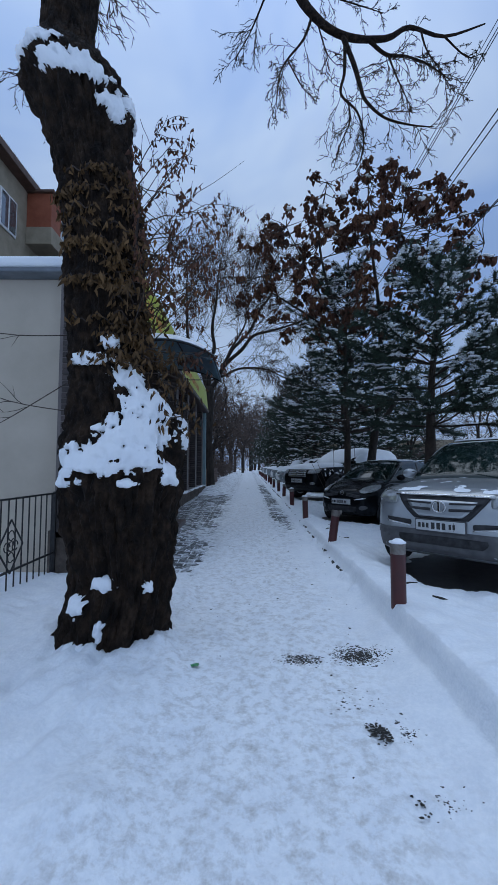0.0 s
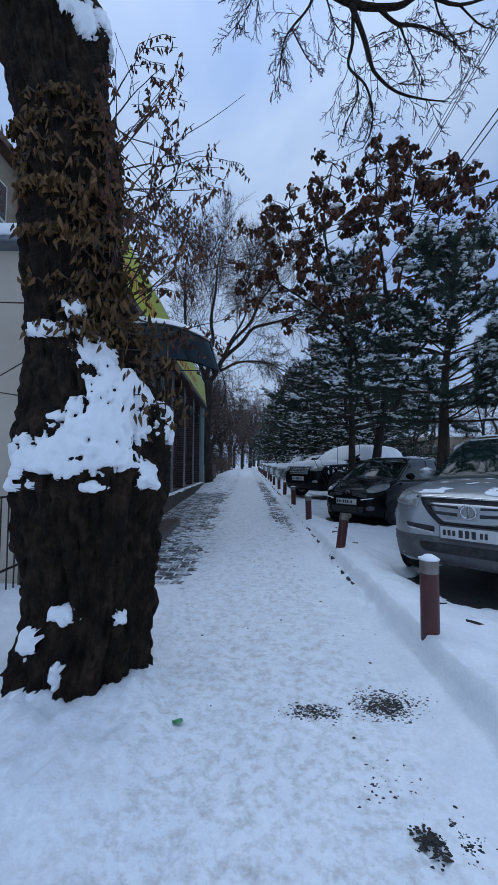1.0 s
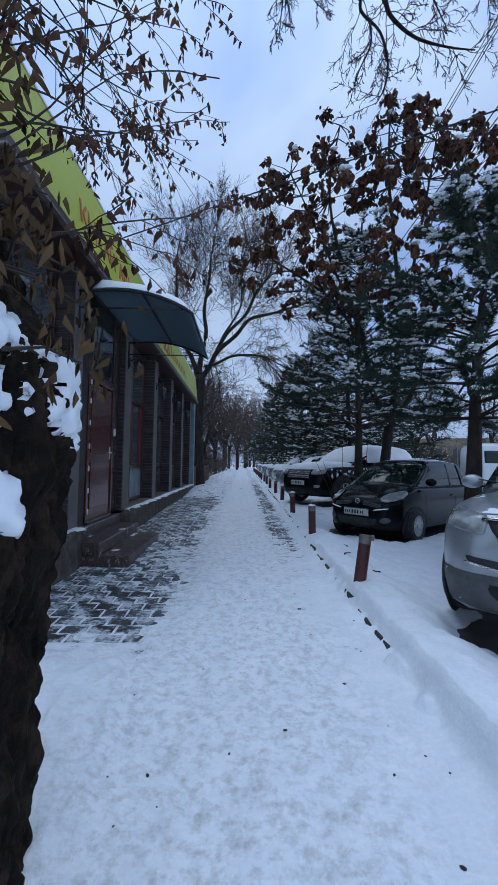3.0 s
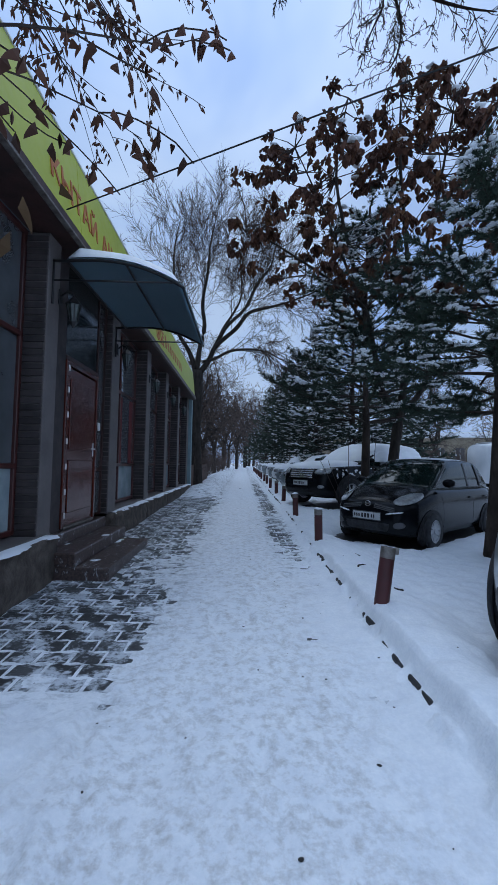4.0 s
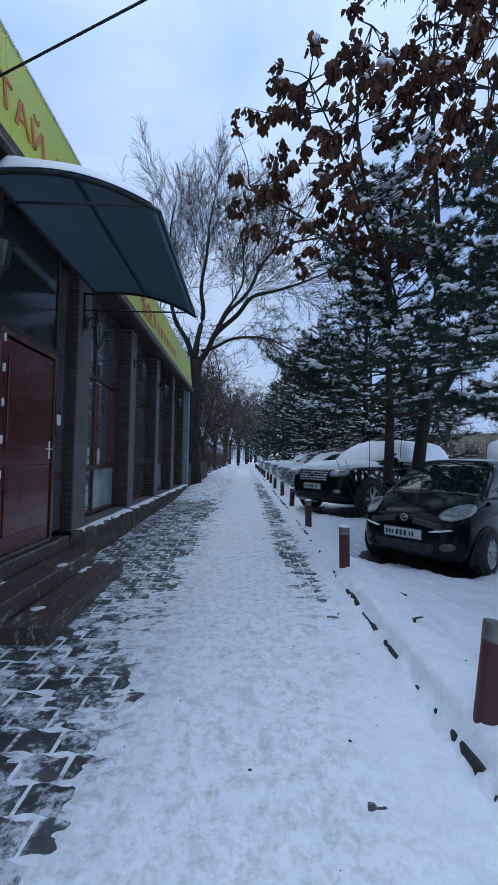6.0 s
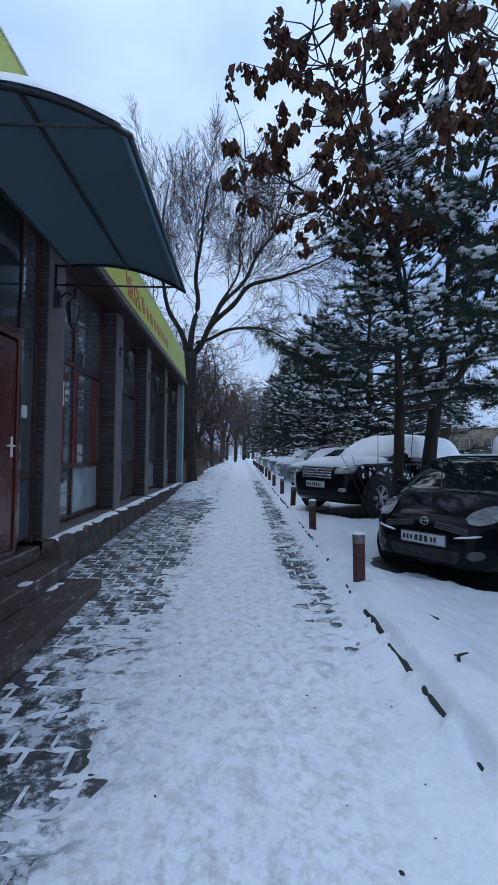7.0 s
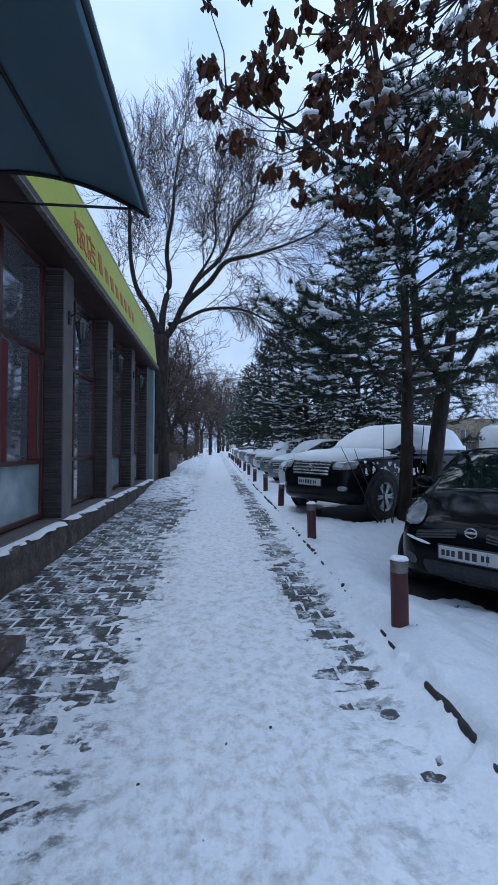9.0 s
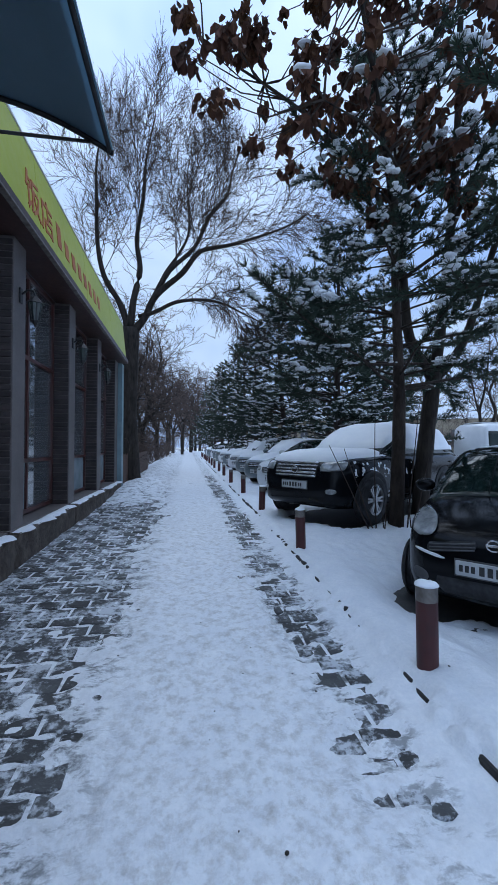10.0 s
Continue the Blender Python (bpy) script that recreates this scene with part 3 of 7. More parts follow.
part("inner_wall", one_box(-5.2, -5.05, 5.46, 18.49, 0.605, 4.095), M["house"], shop)

for i, (a, c) in enumerate(PILLARS):
    p = part("pillar", one_box(GLASS_X - 0.05, FRONT, a, c, 0.62, SOFFIT - 0.003, 0.006), M["pillar"], shop)
    # ribbed brick on the side towards the windows
    rib = Bag()
    z = 0.74
    while z < SOFFIT - 0.09:
        b4 = one_box(GLASS_X, FRONT - 0.012, a - 0.016, a + 0.004, z, z + 0.062, 0.005)
        b4.verts.index_update()
        rib.add([v.co.copy() for v in b4.verts], [[v.index for v in f.verts] for f in b4.faces])
        b4.free()
        z += 0.075
    put("brick_courses", rib.mesh("brick_courses", M["dark_brick"]), p, label="dark brick in thin courses", kind="stuff")

# plinth, in lengths, with snow on its ledge
for (a, c) in [(5.10, 7.36), (9.30, 11.6), (11.61, 13.9), (13.91, 16.2), (16.21, 18.6)]:
    bm = one_box(-2.5, -2.0, a, c, -0.1, SILL - 0.05)
    bmesh.ops.subdivide_edges(bm, edges=bm.edges[:], cuts=7, use_grid_fill=True)
    for v in bm.verts:
        if v.co.x > -2.4:
            d = noise.noise(v.co * 4.0) * 0.05 + noise.noise(v.co * 11.0) * 0.02
            v.co.x += d
            if v.co.z > 0.6:
                v.co.z += d * 0.3
    part("plinth", bm, M["stone"], shop, "rough dark stone plinth", True)
    ys = np.arange(a + 0.05, c - 0.1, 0.035)
    vs, fs = [], []
    for j, y in enumerate(ys):
        wd = max(0.0, 0.06 + 0.12 * noise.noise(Vector((y * 2.1, 3, a))) + 0.07 * noise.noise(Vector((y * 7.0, 1, a))))
        hh = 0.006 + 0.02 * (0.5 + 0.5 * noise.noise(Vector((y * 3.0, 8, a))))
        for q, (dx, dz) in enumerate(((-0.26, 0.0), (-0.24, hh), (-0.12, hh * 1.2), (wd - 0.14, hh), (wd - 0.11, -0.01))):
            vs.append((-2.02 + dx + 0.1, y, SILL - 0.05 + dz))
    for j in range(len(ys) - 1):
        for q in range(4):
            fs.append((j * 5 + q, (j + 1) * 5 + q, (j + 1) * 5 + q + 1, j * 5 + q + 1))
    put("ledge_snow", mesh_from("ledge_snow", vs, fs, M["snow"], True), shop, label="thin snow lying on the plinth ledge")
    part("window_sill", one_box(GLASS_X - 0.02, FRONT + 0.02, a + 0.02, c - 0.02, SILL - 0.048, SILL - 0.02, 0.004), M["pillar"], shop)


def window(y0, y1, splits, pale):
    w = empty("window_" + str(len([o for o in bpy.data.objects if o.name.startswith("window_") and o.type == "EMPTY"]) + 1),
              pose(GLASS_X, y0, SILL), "tall shop window in brown wooden frame", "window", "front windows", "structure")
    W, H = y1 - y0, SOFFIT - SILL
    t = 0.055
    bars = [(0, t, 0, H), (W - t, W, 0, H)]
    bars_h = [0.0, 0.70, 2.12, H - t]
    for (p, q, r, s) in bars:
        part("frame_post", one_box(-0.03, 0.045, p, q, r, s, 0.006), M["wood"], w)
    for s in splits:
        part("mullion", one_box(-0.025, 0.04, W * s - t / 2, W * s + t / 2, t, H - t, 0.006), M["wood"], w)
    for z in bars_h:
        part("frame_rail", one_box(-0.028, 0.05, t, W - t, z, z + t, 0.006), M["wood"], w)
    cols = [0] + list(splits) + [1]
    for ci in range(len(cols) - 1):
        for ri in range(3):
            p, q = W * cols[ci] + t * 0.45, W * cols[ci + 1] - t * 0.45
            r, s = bars_h[ri] + t * 0.8, bars_h[ri + 1] + 0.01
            mm = M["pane_pale"] if (ri == 0 and ci in pale) else M["pane"]
            part("pane", one_box(0.0, 0.008, p, q, r, s), mm, w, "misted lower pane" if mm is M["pane_pale"] else "")
    return w


window(5.36, 7.06, [0.5], [1])
window(9.72, 11.68, [0.45], [1])
window(12.07, 13.88, [0.42], [0])
window(14.27, 16.03, [0.42], [1])
window(16.42, 18.18, [0.42], [1])
for (a, c) in [(10.2, 10.35), (10.62, 10.80), (11.3, 11.55), (12.5, 12.66)]:
    ob = part("curtain", one_box(GLASS_X + 0.010, GLASS_X + 0.016, a, c, 1.52, 2.84, 0.002), M["curtain"], label="dark red curtain edge behind glass")
    tagged(ob, category="curtain", kind="structure")

ob = part("paper_notice", one_box(GLASS_X + 0.052, GLASS_X + 0.054, 10.02, 10.24, 2.30, 2.62), M["white_plastic"], label="white paper notice fixed to the window")
tagged(ob, category="notice")

# door bay
part("brick_panel", one_box(-2.45, -2.19, 7.362, 7.79, 0.62, SOFFIT - 0.003, 0.004), M["dark_brick"], shop, "dark ribbed brick beside the door")
door = empty("door_1", pose(-2.22, 7.80, 0.70), "closed brown steel door with pale hinges", "door", kind="structure")
part("leaf", one_box(-0.03, 0.03, 0.06, 1.06, 0.02, 2.06, 0.008), M["door"], door)
for (p, q, r, s) in [(0.16, 0.96, 0.18, 0.86), (0.16, 0.96, 1.0, 1.92)]:
    bm = one_box(0.031, 0.042, p, q, r, s, 0.008)
    part("panel", bm, M["door"], door)
part("jamb", one_box(-0.05, 0.05, 0.0, 0.055, 0.0, 2.14, 0.006), M["door"], door)
part("jamb", one_box(-0.05, 0.05, 1.065, 1.12, 0.0, 2.14, 0.006), M["door"], door)
part("head", one_box(-0.05, 0.05, 0.055, 1.065, 2.08, 2.14, 0.006), M["door"], door)
part("threshold", one_box(-0.05, 0.06, 0.055, 1.065, -0.02, 0.016, 0.004), M["bare_steel"], door)
for z in (0.12, 0.42, 0.74, 1.06, 1.40, 1.72, 2.0):
    part("hinge", one_box(0.052, 0.066, 0.03, 0.062, z, z + 0.075, 0.003), M["white_plastic"], door, "pale worn hinge")
h = part("handle_plate", one_box(0.031, 0.040, 0.985, 1.02, 0.92, 1.12, 0.003), M["white_plastic"], door)
part("handle", one_box(0.041, 0.075, 0.90, 1.01, 1.02, 1.04, 0.006), M["white_plastic"], h, "chrome lever handle")
part("transom_frame", one_box(-0.04, 0.04, 0.0, 1.12, 2.143, 2.20, 0.006), M["frame_dark"], door)
part("transom_pane", one_box(-0.005, 0.005, 0.02, 1.10, 2.204, 3.36), M["pane_dim"], door, "dark glass above the door")
side = empty("window_9", pose(-2.24, 8.925, 0.70), "narrow dark sidelight beside the door", "window", kind="structure")
part("pane", one_box(-0.005, 0.005, 0.03, 0.33, 0.05, 3.36), M["pane"], side)
part("frame_post", one_box(-0.04, 0.04, 0.0, 0.03, 0.0, 3.36, 0.004), M["frame_dark"], side)
part("frame_post", one_box(-0.04, 0.04, 0.33, 0.37, 0.0, 3.36, 0.004), M["frame_dark"], side)
part("frame_rail", one_box(-0.04, 0.04, 0.03, 0.33, 0.70, 0.75, 0.004), M["frame_dark"], side)
intercom = part("intercom", one_box(-2.196, -2.17, 8.96, 9.05, 2.02, 2.15, 0.012, 2), M["white_plastic"], label="round pale doorbell unit beside the door")
tagged(intercom, category="doorbell")

# entrance steps
steps = empty("entrance_steps", pose(-2.38, 7.30, 0.1), "low dark granite entrance steps with thin snow", "steps", kind="structure")
part("step", one_box(0.0, 0.98, 0.0, 1.85, 0.0, 0.26, 0.012), M["granite"], steps)
part("step", one_box(0.0, 0.60, 0.0, 1.95, 0.262, 0.42, 0.012), M["granite"], steps)
part("landing", one_box(0.0, 0.28, 0.05, 1.95, 0.422, 0.575, 0.012), M["granite"], steps)
part("cheek_wall", one_box(0.0, 0.34, -0.2, -0.004, 0.0, 0.60, 0.012), M["stone"], steps)
rnd = random.Random(5)
for k in range(5):
    bm = bmesh.new()
    bmesh.ops.create_icosphere(bm, subdivisions=2, radius=1.0)
    s = (rnd.uniform(0.015, 0.07), rnd.uniform(0.03, 0.10), 0.005)
    px = rnd.choice((0.61, 0.63, 0.945, rnd.uniform(0.64, 0.94), 0.3, rnd.uniform(0.3, 0.56)))
    pz = 0.262 if px > 0.6 else 0.422
    py = rnd.uniform(0.1, 1.7)
    for v in bm.verts:
        j = 1 + 0.6 * noise.noise(v.co * 2.5 + Vector((k, k, 0)))
        v.co = Vector((v.co.x * s[0] * j + px, v.co.y * s[1] * j + py, max(0, v.co.z) * s[2] * (1 + noise.noise(v.co * 3)) + pz))
    part("snow_patch", bm, M["snow"], steps, "thin blown snow", True)

# sign fascia, level, tipped a little outwards
sign = empty("sign_board", pose(-1.84, 5.05, 4.08, 0, -6, 0), "long yellow-green shop sign with faded red letters", "sign")
for k in range(6):
    a = k * 2.25
    part("sign_panel", one_box(-0.04, 0.0, a + 0.002, min(a + 2.248, 13.35), 0.0, 0.99, 0.004), M["sign"], sign)
part("bottom_trim", one_box(-0.05, 0.012, 0.0, 13.36, -0.03, -0.002, 0.004), M["bare_steel"], sign, "thin grey metal trim")
part("top_trim", one_box(-0.05, 0.012, 0.0, 13.36, 0.992, 1.02, 0.004), M["white_plastic"], sign, "thin pale top edge")
part("backing", one_box(-0.5, -0.05, 0.0, 13.36, 0.04, 0.97, 0.01), M["roof"], sign)


def lettering(text, y, z, size, squeeze=1.0):
    cu = bpy.data.curves.new("letters", "FONT")
    cu.body = text
    cu.size = size
    cu.extrude = 0.004
    cu.offset = 0.004
    tmp = bpy.data.objects.new("letters_tmp", cu)
    scene.collection.objects.link(tmp)
    dg = bpy.context.evaluated_depsgraph_get()
    me = bpy.data.meshes.new_from_object(tmp.evaluated_get(dg))
    bpy.data.objects.remove(tmp)
    me.name = "letters"
    me.materials.clear()
    me.materials.append(M["sign_red"])
    ob = put("letters", me, sign, Matrix.Translation((0.005, y, z)) @ Matrix(((0, 0, 1, 0), (1, 0, 0, 0), (0, 1, 0, 0), (0, 0, 0, 1))) @ Matrix.Diagonal((squeeze, 1, 1, 1)))
    return ob


lettering("КЫТАЙ", 1.50, 0.30, 0.37)
lettering("АШ", 2.98, 0.30, 0.37)
lettering("饭店", 6.35, 0.24, 0.46)
# a trade name further on, as plain upright strokes
for k in range(8):
    part("letter_stroke", one_box(0.002, 0.008, 7.42 + k * 0.35, 7.60 + k * 0.35, 0.28, 0.60 if k == 0 else 0.52, 0.002), M["sign_red"], sign)


def lantern(y):
    ln = empty("wall_lantern", pose(FRONT, y, 3.30), "black iron wall lantern with clouded glass", "lamp", "lanterns on the pillars")
    part("wall_plate", one_box(0.0, 0.02, -0.04, 0.04, 0.06, 0.24, 0.006), M["black_metal"], ln)
    vs, fs = tube([(0.02, 0, 0.17), (0.08, 0, 0.22), (0.15, 0, 0.21), (0.17, 0, 0.16)], [0.012] * 4, 6)
    put("arm", mesh_from("arm", vs, fs, M["black_metal"], True), ln)
    bm = bmesh.new()
    bmesh.ops.create_cone(bm, cap_ends=True, segments=6, radius1=0.10, radius2=0.02, depth=0.09, matrix=pose(0.17, 0, 0.11))
    part("cap", bm, M["black_metal"], ln)
    bm = bmesh.new()
    bmesh.ops.create_cone(bm, cap_ends=True, segments=6, radius1=0.045, radius2=0.08, depth=0.20, matrix=pose(0.17, 0, -0.036))
    gl = part("glass", bm, M["lamp_glass"], ln)
    for k in range(6):
        an = k * math.pi / 3
        vs, fs = tube([(0.17 + 0.083 * math.cos(an), 0.083 * math.sin(an), 0.066), (0.17 + 0.048 * math.cos(an), 0.048 * math.sin(an), -0.136)], [0.006, 0.006], 4)
        put("bar", mesh_from("bar", vs, fs, M["black_metal"]), gl)
    bm = bmesh.new()
    bmesh.ops.create_cone(bm, cap_ends=True, segments=6, radius1=0.008, radius2=0.05, depth=0.07, matrix=pose(0.17, 0, -0.172))
    part("finial", bm, M["black_metal"], ln)
    return ln


lamp = lantern(7.36)
for y in (9.52, 11.88, 14.08, 16.22):
    copy_thing(lamp, pose(FRONT, y, 3.30))

# curved entrance awning
AW_Y0, AW_Y1, AW_OUT = 7.17, 9.42, 1.33


def awning_z(u):
    """Height above the wall bracket, u from wall (0) to lip (1)."""
    return 0.01 + 0.05 * math.sin(math.pi * u) - 0.05 * u - 0.23 * u ** 2.5


awn = empty("entrance_awning", pose(-1.95, AW_Y0, 3.80), "curved dark blue polycarbonate awning with snow", "awning")
W = AW_Y1 - AW_Y0
for (a, c) in ((0.0, W),):
    vs, fs = [], []
    for i in range(17):
        u = i / 16
        for (y, dz) in ((a, 0), (c, 0), (c, 0.012), (a, 0.012)):
            vs.append((u * AW_OUT, y, awning_z(u) + dz))
    for i in range(16):
        for q in range(4):
            r = (q + 1) % 4
            fs.append((i * 4 + q, i * 4 + r, (i + 1) * 4 + r, (i + 1) * 4 + q))
    fs += [(0, 3, 2, 1), (64, 65, 66, 67)]
    put("sheet", mesh_from("sheet", vs, fs, M["awning"], False), awn)
for y in (0.0, W):
    vs, fs = tube([(-0.15, y, awning_z(0) - 0.016)] + [(i / 14 * AW_OUT, y, awning_z(i / 14) - 0.016) for i in range(15)], [0.016] * 16, 6)
    put("rib", mesh_from("rib", vs, fs, M["black_metal"], True), awn)
for (u, dz) in ((0.01, -0.02), (0.50, -0.022), (0.985, -0.02)):
    vs, fs = tube([(u * AW_OUT, 0, awning_z(u) + dz), (u * AW_OUT, W, awning_z(u) + dz)], [0.014] * 2, 6)
    put("cross_bar", mesh_from("cross_bar", vs, fs, M["black_metal"], True), awn)
for y in (0.0, W):
    vs, fs = tube([(-0.15, y, awning_z(0.9) - 0.03), (0.9 * AW_OUT, y, awning_z(0.9) - 0.03)], [0.011] * 2, 6)
    put("strut", mesh_from("strut", vs, fs, M["black_metal"], True), awn)
    vs, fs = tube([(-0.14, y, awning_z(0.9) - 0.3), (-0.14, y, awning_z(0))], [0.014] * 2, 6)
    put("wall_bar", mesh_from("wall_bar", vs, fs, M["black_metal"], True), awn)
vs, fs = [], []
nu, nv = 26, 40
rnd = random.Random(8)
for i in range(nu + 1):
    u = 0.02 + 0.93 * i / nu
    for j in range(nv + 1):
        v = -0.02 + (W + 0.04) * j / nv
        edge = min(1, min(i, nu - i) / 2.0, min(j, nv - j) / 1.0)
        th = (0.125 + 0.035 * noise.noise(Vector((u * 4, v * 2, 3)))) * math.sqrt(max(0, edge)) * (1 - 0.45 * u)
        vs.append((u * AW_OUT, v, awning_z(u) + 0.013 + th))
for i in range(nu):
    for j in range(nv):
        k = i * (nv + 1) + j
        fs.append((k, k + nv + 1, k + nv + 2, k + 1))
put("awning_snow", mesh_from("awning_snow", vs, fs, M["snow"], True), awn, label="cushion of snow on top")

# blue-painted end strip beyond the last pillar
part("wall_strip", one_box(-2.44, -1.98, 18.62, 18.9, 0.3, 4.05, 0.01), M["pipe_blue"], shop, "pale blue painted strip")

# ---- bollards along the kerb ----


def bollard(x, y, lean_x, lean_y, height, snow):
    z0 = gz(x, y)
    bo = empty("bollard", pose(x, y, z0, lean_x, lean_y, 0), "red-brown steel tube bollard in snow", "bollard", "bollards along the kerb")
    bm = bmesh.new()
    bmesh.ops.create_cone(bm, cap_ends=True, segments=48, radius1=0.062, radius2=0.062, depth=height + 0.2, matrix=pose(0, 0, (height - 0.2) / 2 - 0.045))
    part("post", bm, M["bollard"], bo, smooth=False)
    bm = bmesh.new()
    bmesh.ops.create_cone(bm, cap_ends=True, segments=48, radius1=0.0635, radius2=0.0635, depth=0.09, matrix=pose(0, 0, height - 0.046))
    part("bare_top", bm, M["bare_steel"], bo, "worn bare metal top")
    if snow:
        bm = bmesh.new()
        bmesh.ops.create_icosphere(bm, subdivisions=3, radius=0.07)
        for v in bm.verts:
            n = noise.noise(v.co * 22 + Vector((y, 0, 0)))
            v.co = Vector((v.co.x * (1 + 0.12 * n), v.co.y * (1 + 0.12 * n), height - 0.002 + max(0, v.co.z) * (0.42 + 0.25 * n)))
        part("snow_cap", bm, M["snow"], bo, "small cap of snow", True)
    else:
        bm = one_box(0.045, 0.085, -0.035, 0.0, height - 0.05, height + 0.008, 0.006)
        part("torn_flap", bm, M["bare_steel"], bo, "bent torn metal edge")
    return bo


bollard(1.27, 3.47, 0, 0, 0.49, True)
bollard(1.283, 6.22, -3, 8.5, 0.465, False)
bollard(1.275, 9.05, 0, -1, 0.48, True)
bollard(1.27, 11.75, 0, -1.5, 0.47, True)
k = 0
while k < 13:
    bollard(1.28 + 0.02 * math.sin(k * 2.1), 14.5 + 2.72 * k, random.uniform(-1, 1), random.uniform(-2, 3), 0.44, k % 3 != 1)
    k += 1

# ---- trees ----


def wander(p, d, length, n, bend, lift, rnd):
    """A crooked path from p along d."""
    pts = [Vector(p)]
    d = Vector(d).normalized()
    for i in range(n):
        d = (d + Vector((rnd.gauss(0, bend), rnd.gauss(0, bend), rnd.gauss(0, bend) + lift))).normalized()
        pts.append(pts[-1] + d * (length / n))
    return pts, d


def at_path(pts, u):
    k = min(int(u * (len(pts) - 1)), len(pts) - 2)
    f = u * (len(pts) - 1) - k
    return pts[k].lerp(pts[k + 1], f), (pts[k + 1] - pts[k]).normalized()


def off_axis(d, angle, rnd):
    a = d.orthogonal().normalized()
    a.rotate(Matrix.Rotation(rnd.uniform(0, 2 * math.pi), 3, d))
    return (d * math.cos(angle) + a * math.sin(angle)).normalized()


def branch_out(wood, twigs, pts, radius, level, rnd, counts, ratio, lift, tips=None, spread_angle=(0.5, 1.1), tip_lift=0.0, start=0.25, thin=0.0032, bend=0.16):
    """Adds side branches to a path, down to the last level."""
    length = sum((pts[i + 1] - pts[i]).length for i in range(len(pts) - 1))
    for k in range(counts[level]):
        u = start + (1 - start) * (k + rnd.random()) / counts[level]
        u = min(u, 0.999)
        p, d = at_path(pts, u)
        nd = off_axis(d, rnd.uniform(*spread_angle), rnd)
        nl = length * ratio * rnd.uniform(0.6, 1.15) * (1.15 - 0.55 * u)
        last = level == len(counts) - 1
        n = 4 if last else 6
        l2 = tip_lift if level >= len(counts) - 2 else lift
        q, _ = wander(p, nd, nl, n, bend, l2, rnd)
        r = radius * (1 - 0.65 * u) * (0.5 if not last else 0.42)
        r = max(r, thin)
        vs, fs = tube(q, [r * (1 - 0.75 * i / n) for i in range(n + 1)], 3 if last or level >= 2 else 5, False)
        (twigs if level >= 1 else wood).add(vs, fs)
        if last:
            if tips is not None:
                tips.append((q[-1], q[-2], p))
        else:
            branch_out(wood, twigs, q, r, level + 1, rnd, counts, ratio, lift, tips, spread_angle, tip_lift, 0.15, thin, bend)


def limb(wood, pts, r0, r1, sides=9):
    pts = [Vector(p) for p in pts]
    out = []
    for i in range(len(pts) - 1):
        a, b5 = pts[max(i - 1, 0)], pts[min(i + 2, len(pts) - 1)]
        for k in range(4):
            t = k / 4
            m0, m1 = (pts[i + 1] - a) * 0.5, (b5 - pts[i]) * 0.5
            h00, h10, h01, h11 = 2 * t ** 3 - 3 * t ** 2 + 1, t ** 3 - 2 * t ** 2 + t, -2 * t ** 3 + 3 * t ** 2, t ** 3 - t ** 2
            out.append(pts[i] * h00 + m0 * h10 + pts[i + 1] * h01 + m1 * h11)
    out.append(pts[-1])
    n = len(out)
    rad = [(r0 + (r1 - r0) * i / (n - 1)) * (1 + 0.12 * noise.noise(out[i] * 2.3)) for i in range(n)]
    vs, fs = tube(out, rad, sides)
    wood.add(vs, fs)
    return out


def blob(rnd, c, sx, sy, sz):
    """A small uneven cushion of snow."""
    vs, fs = [], []
    seg, rings = 8, 3
    ph = rnd.uniform(0, 6)
    for i in range(rings):
        e = (0.0, 0.55, 0.95)[i]
        for k in range(seg):
            t = 2 * math.pi * k / seg
            w = math.sqrt(1 - e * e) * (1 + 0.25 * math.sin(3 * t + ph) + rnd.uniform(-0.1, 0.1))
            vs.append(c + Vector((math.cos(t) * sx * w, math.sin(t) * sy * w, sz * e * (1 + rnd.uniform(-0.2, 0.2)) - (0.2 * sz if i == 0 else 0))))
    for i in range(rings - 1):
        for k in range(seg):
            q = (k + 1) % seg
            fs.append((i * seg + k, i * seg + q, (i + 1) * seg + q, (i + 1) * seg + k))
    fs.append(tuple((rings - 1) * seg + k for k in range(seg)))
    fs.append(tuple(range(seg - 1, -1, -1)))
    return vs, fs


ICO = bmesh.new()
bmesh.ops.create_icosphere(ICO, subdivisions=1, radius=1.0)
ICO.verts.index_update()
ICO_V, ICO_F = [v.co.copy() for v in ICO.verts], [[v.index for v in f.verts] for f in ICO.faces]
ICO.free()


def crumb(rnd, c, s):
    """A soft lump of snow with a ragged outline."""
    ax, ay, az2 = s * rnd.uniform(1.0, 1.9), s * rnd.uniform(1.0, 1.9), s * rnd.uniform(0.35, 0.6)
    return [c + Vector((v.x * ax, v.y * ay, v.z * az2)) * rnd.uniform(0.75, 1.2) for v in ICO_V], ICO_F


# -- pines --


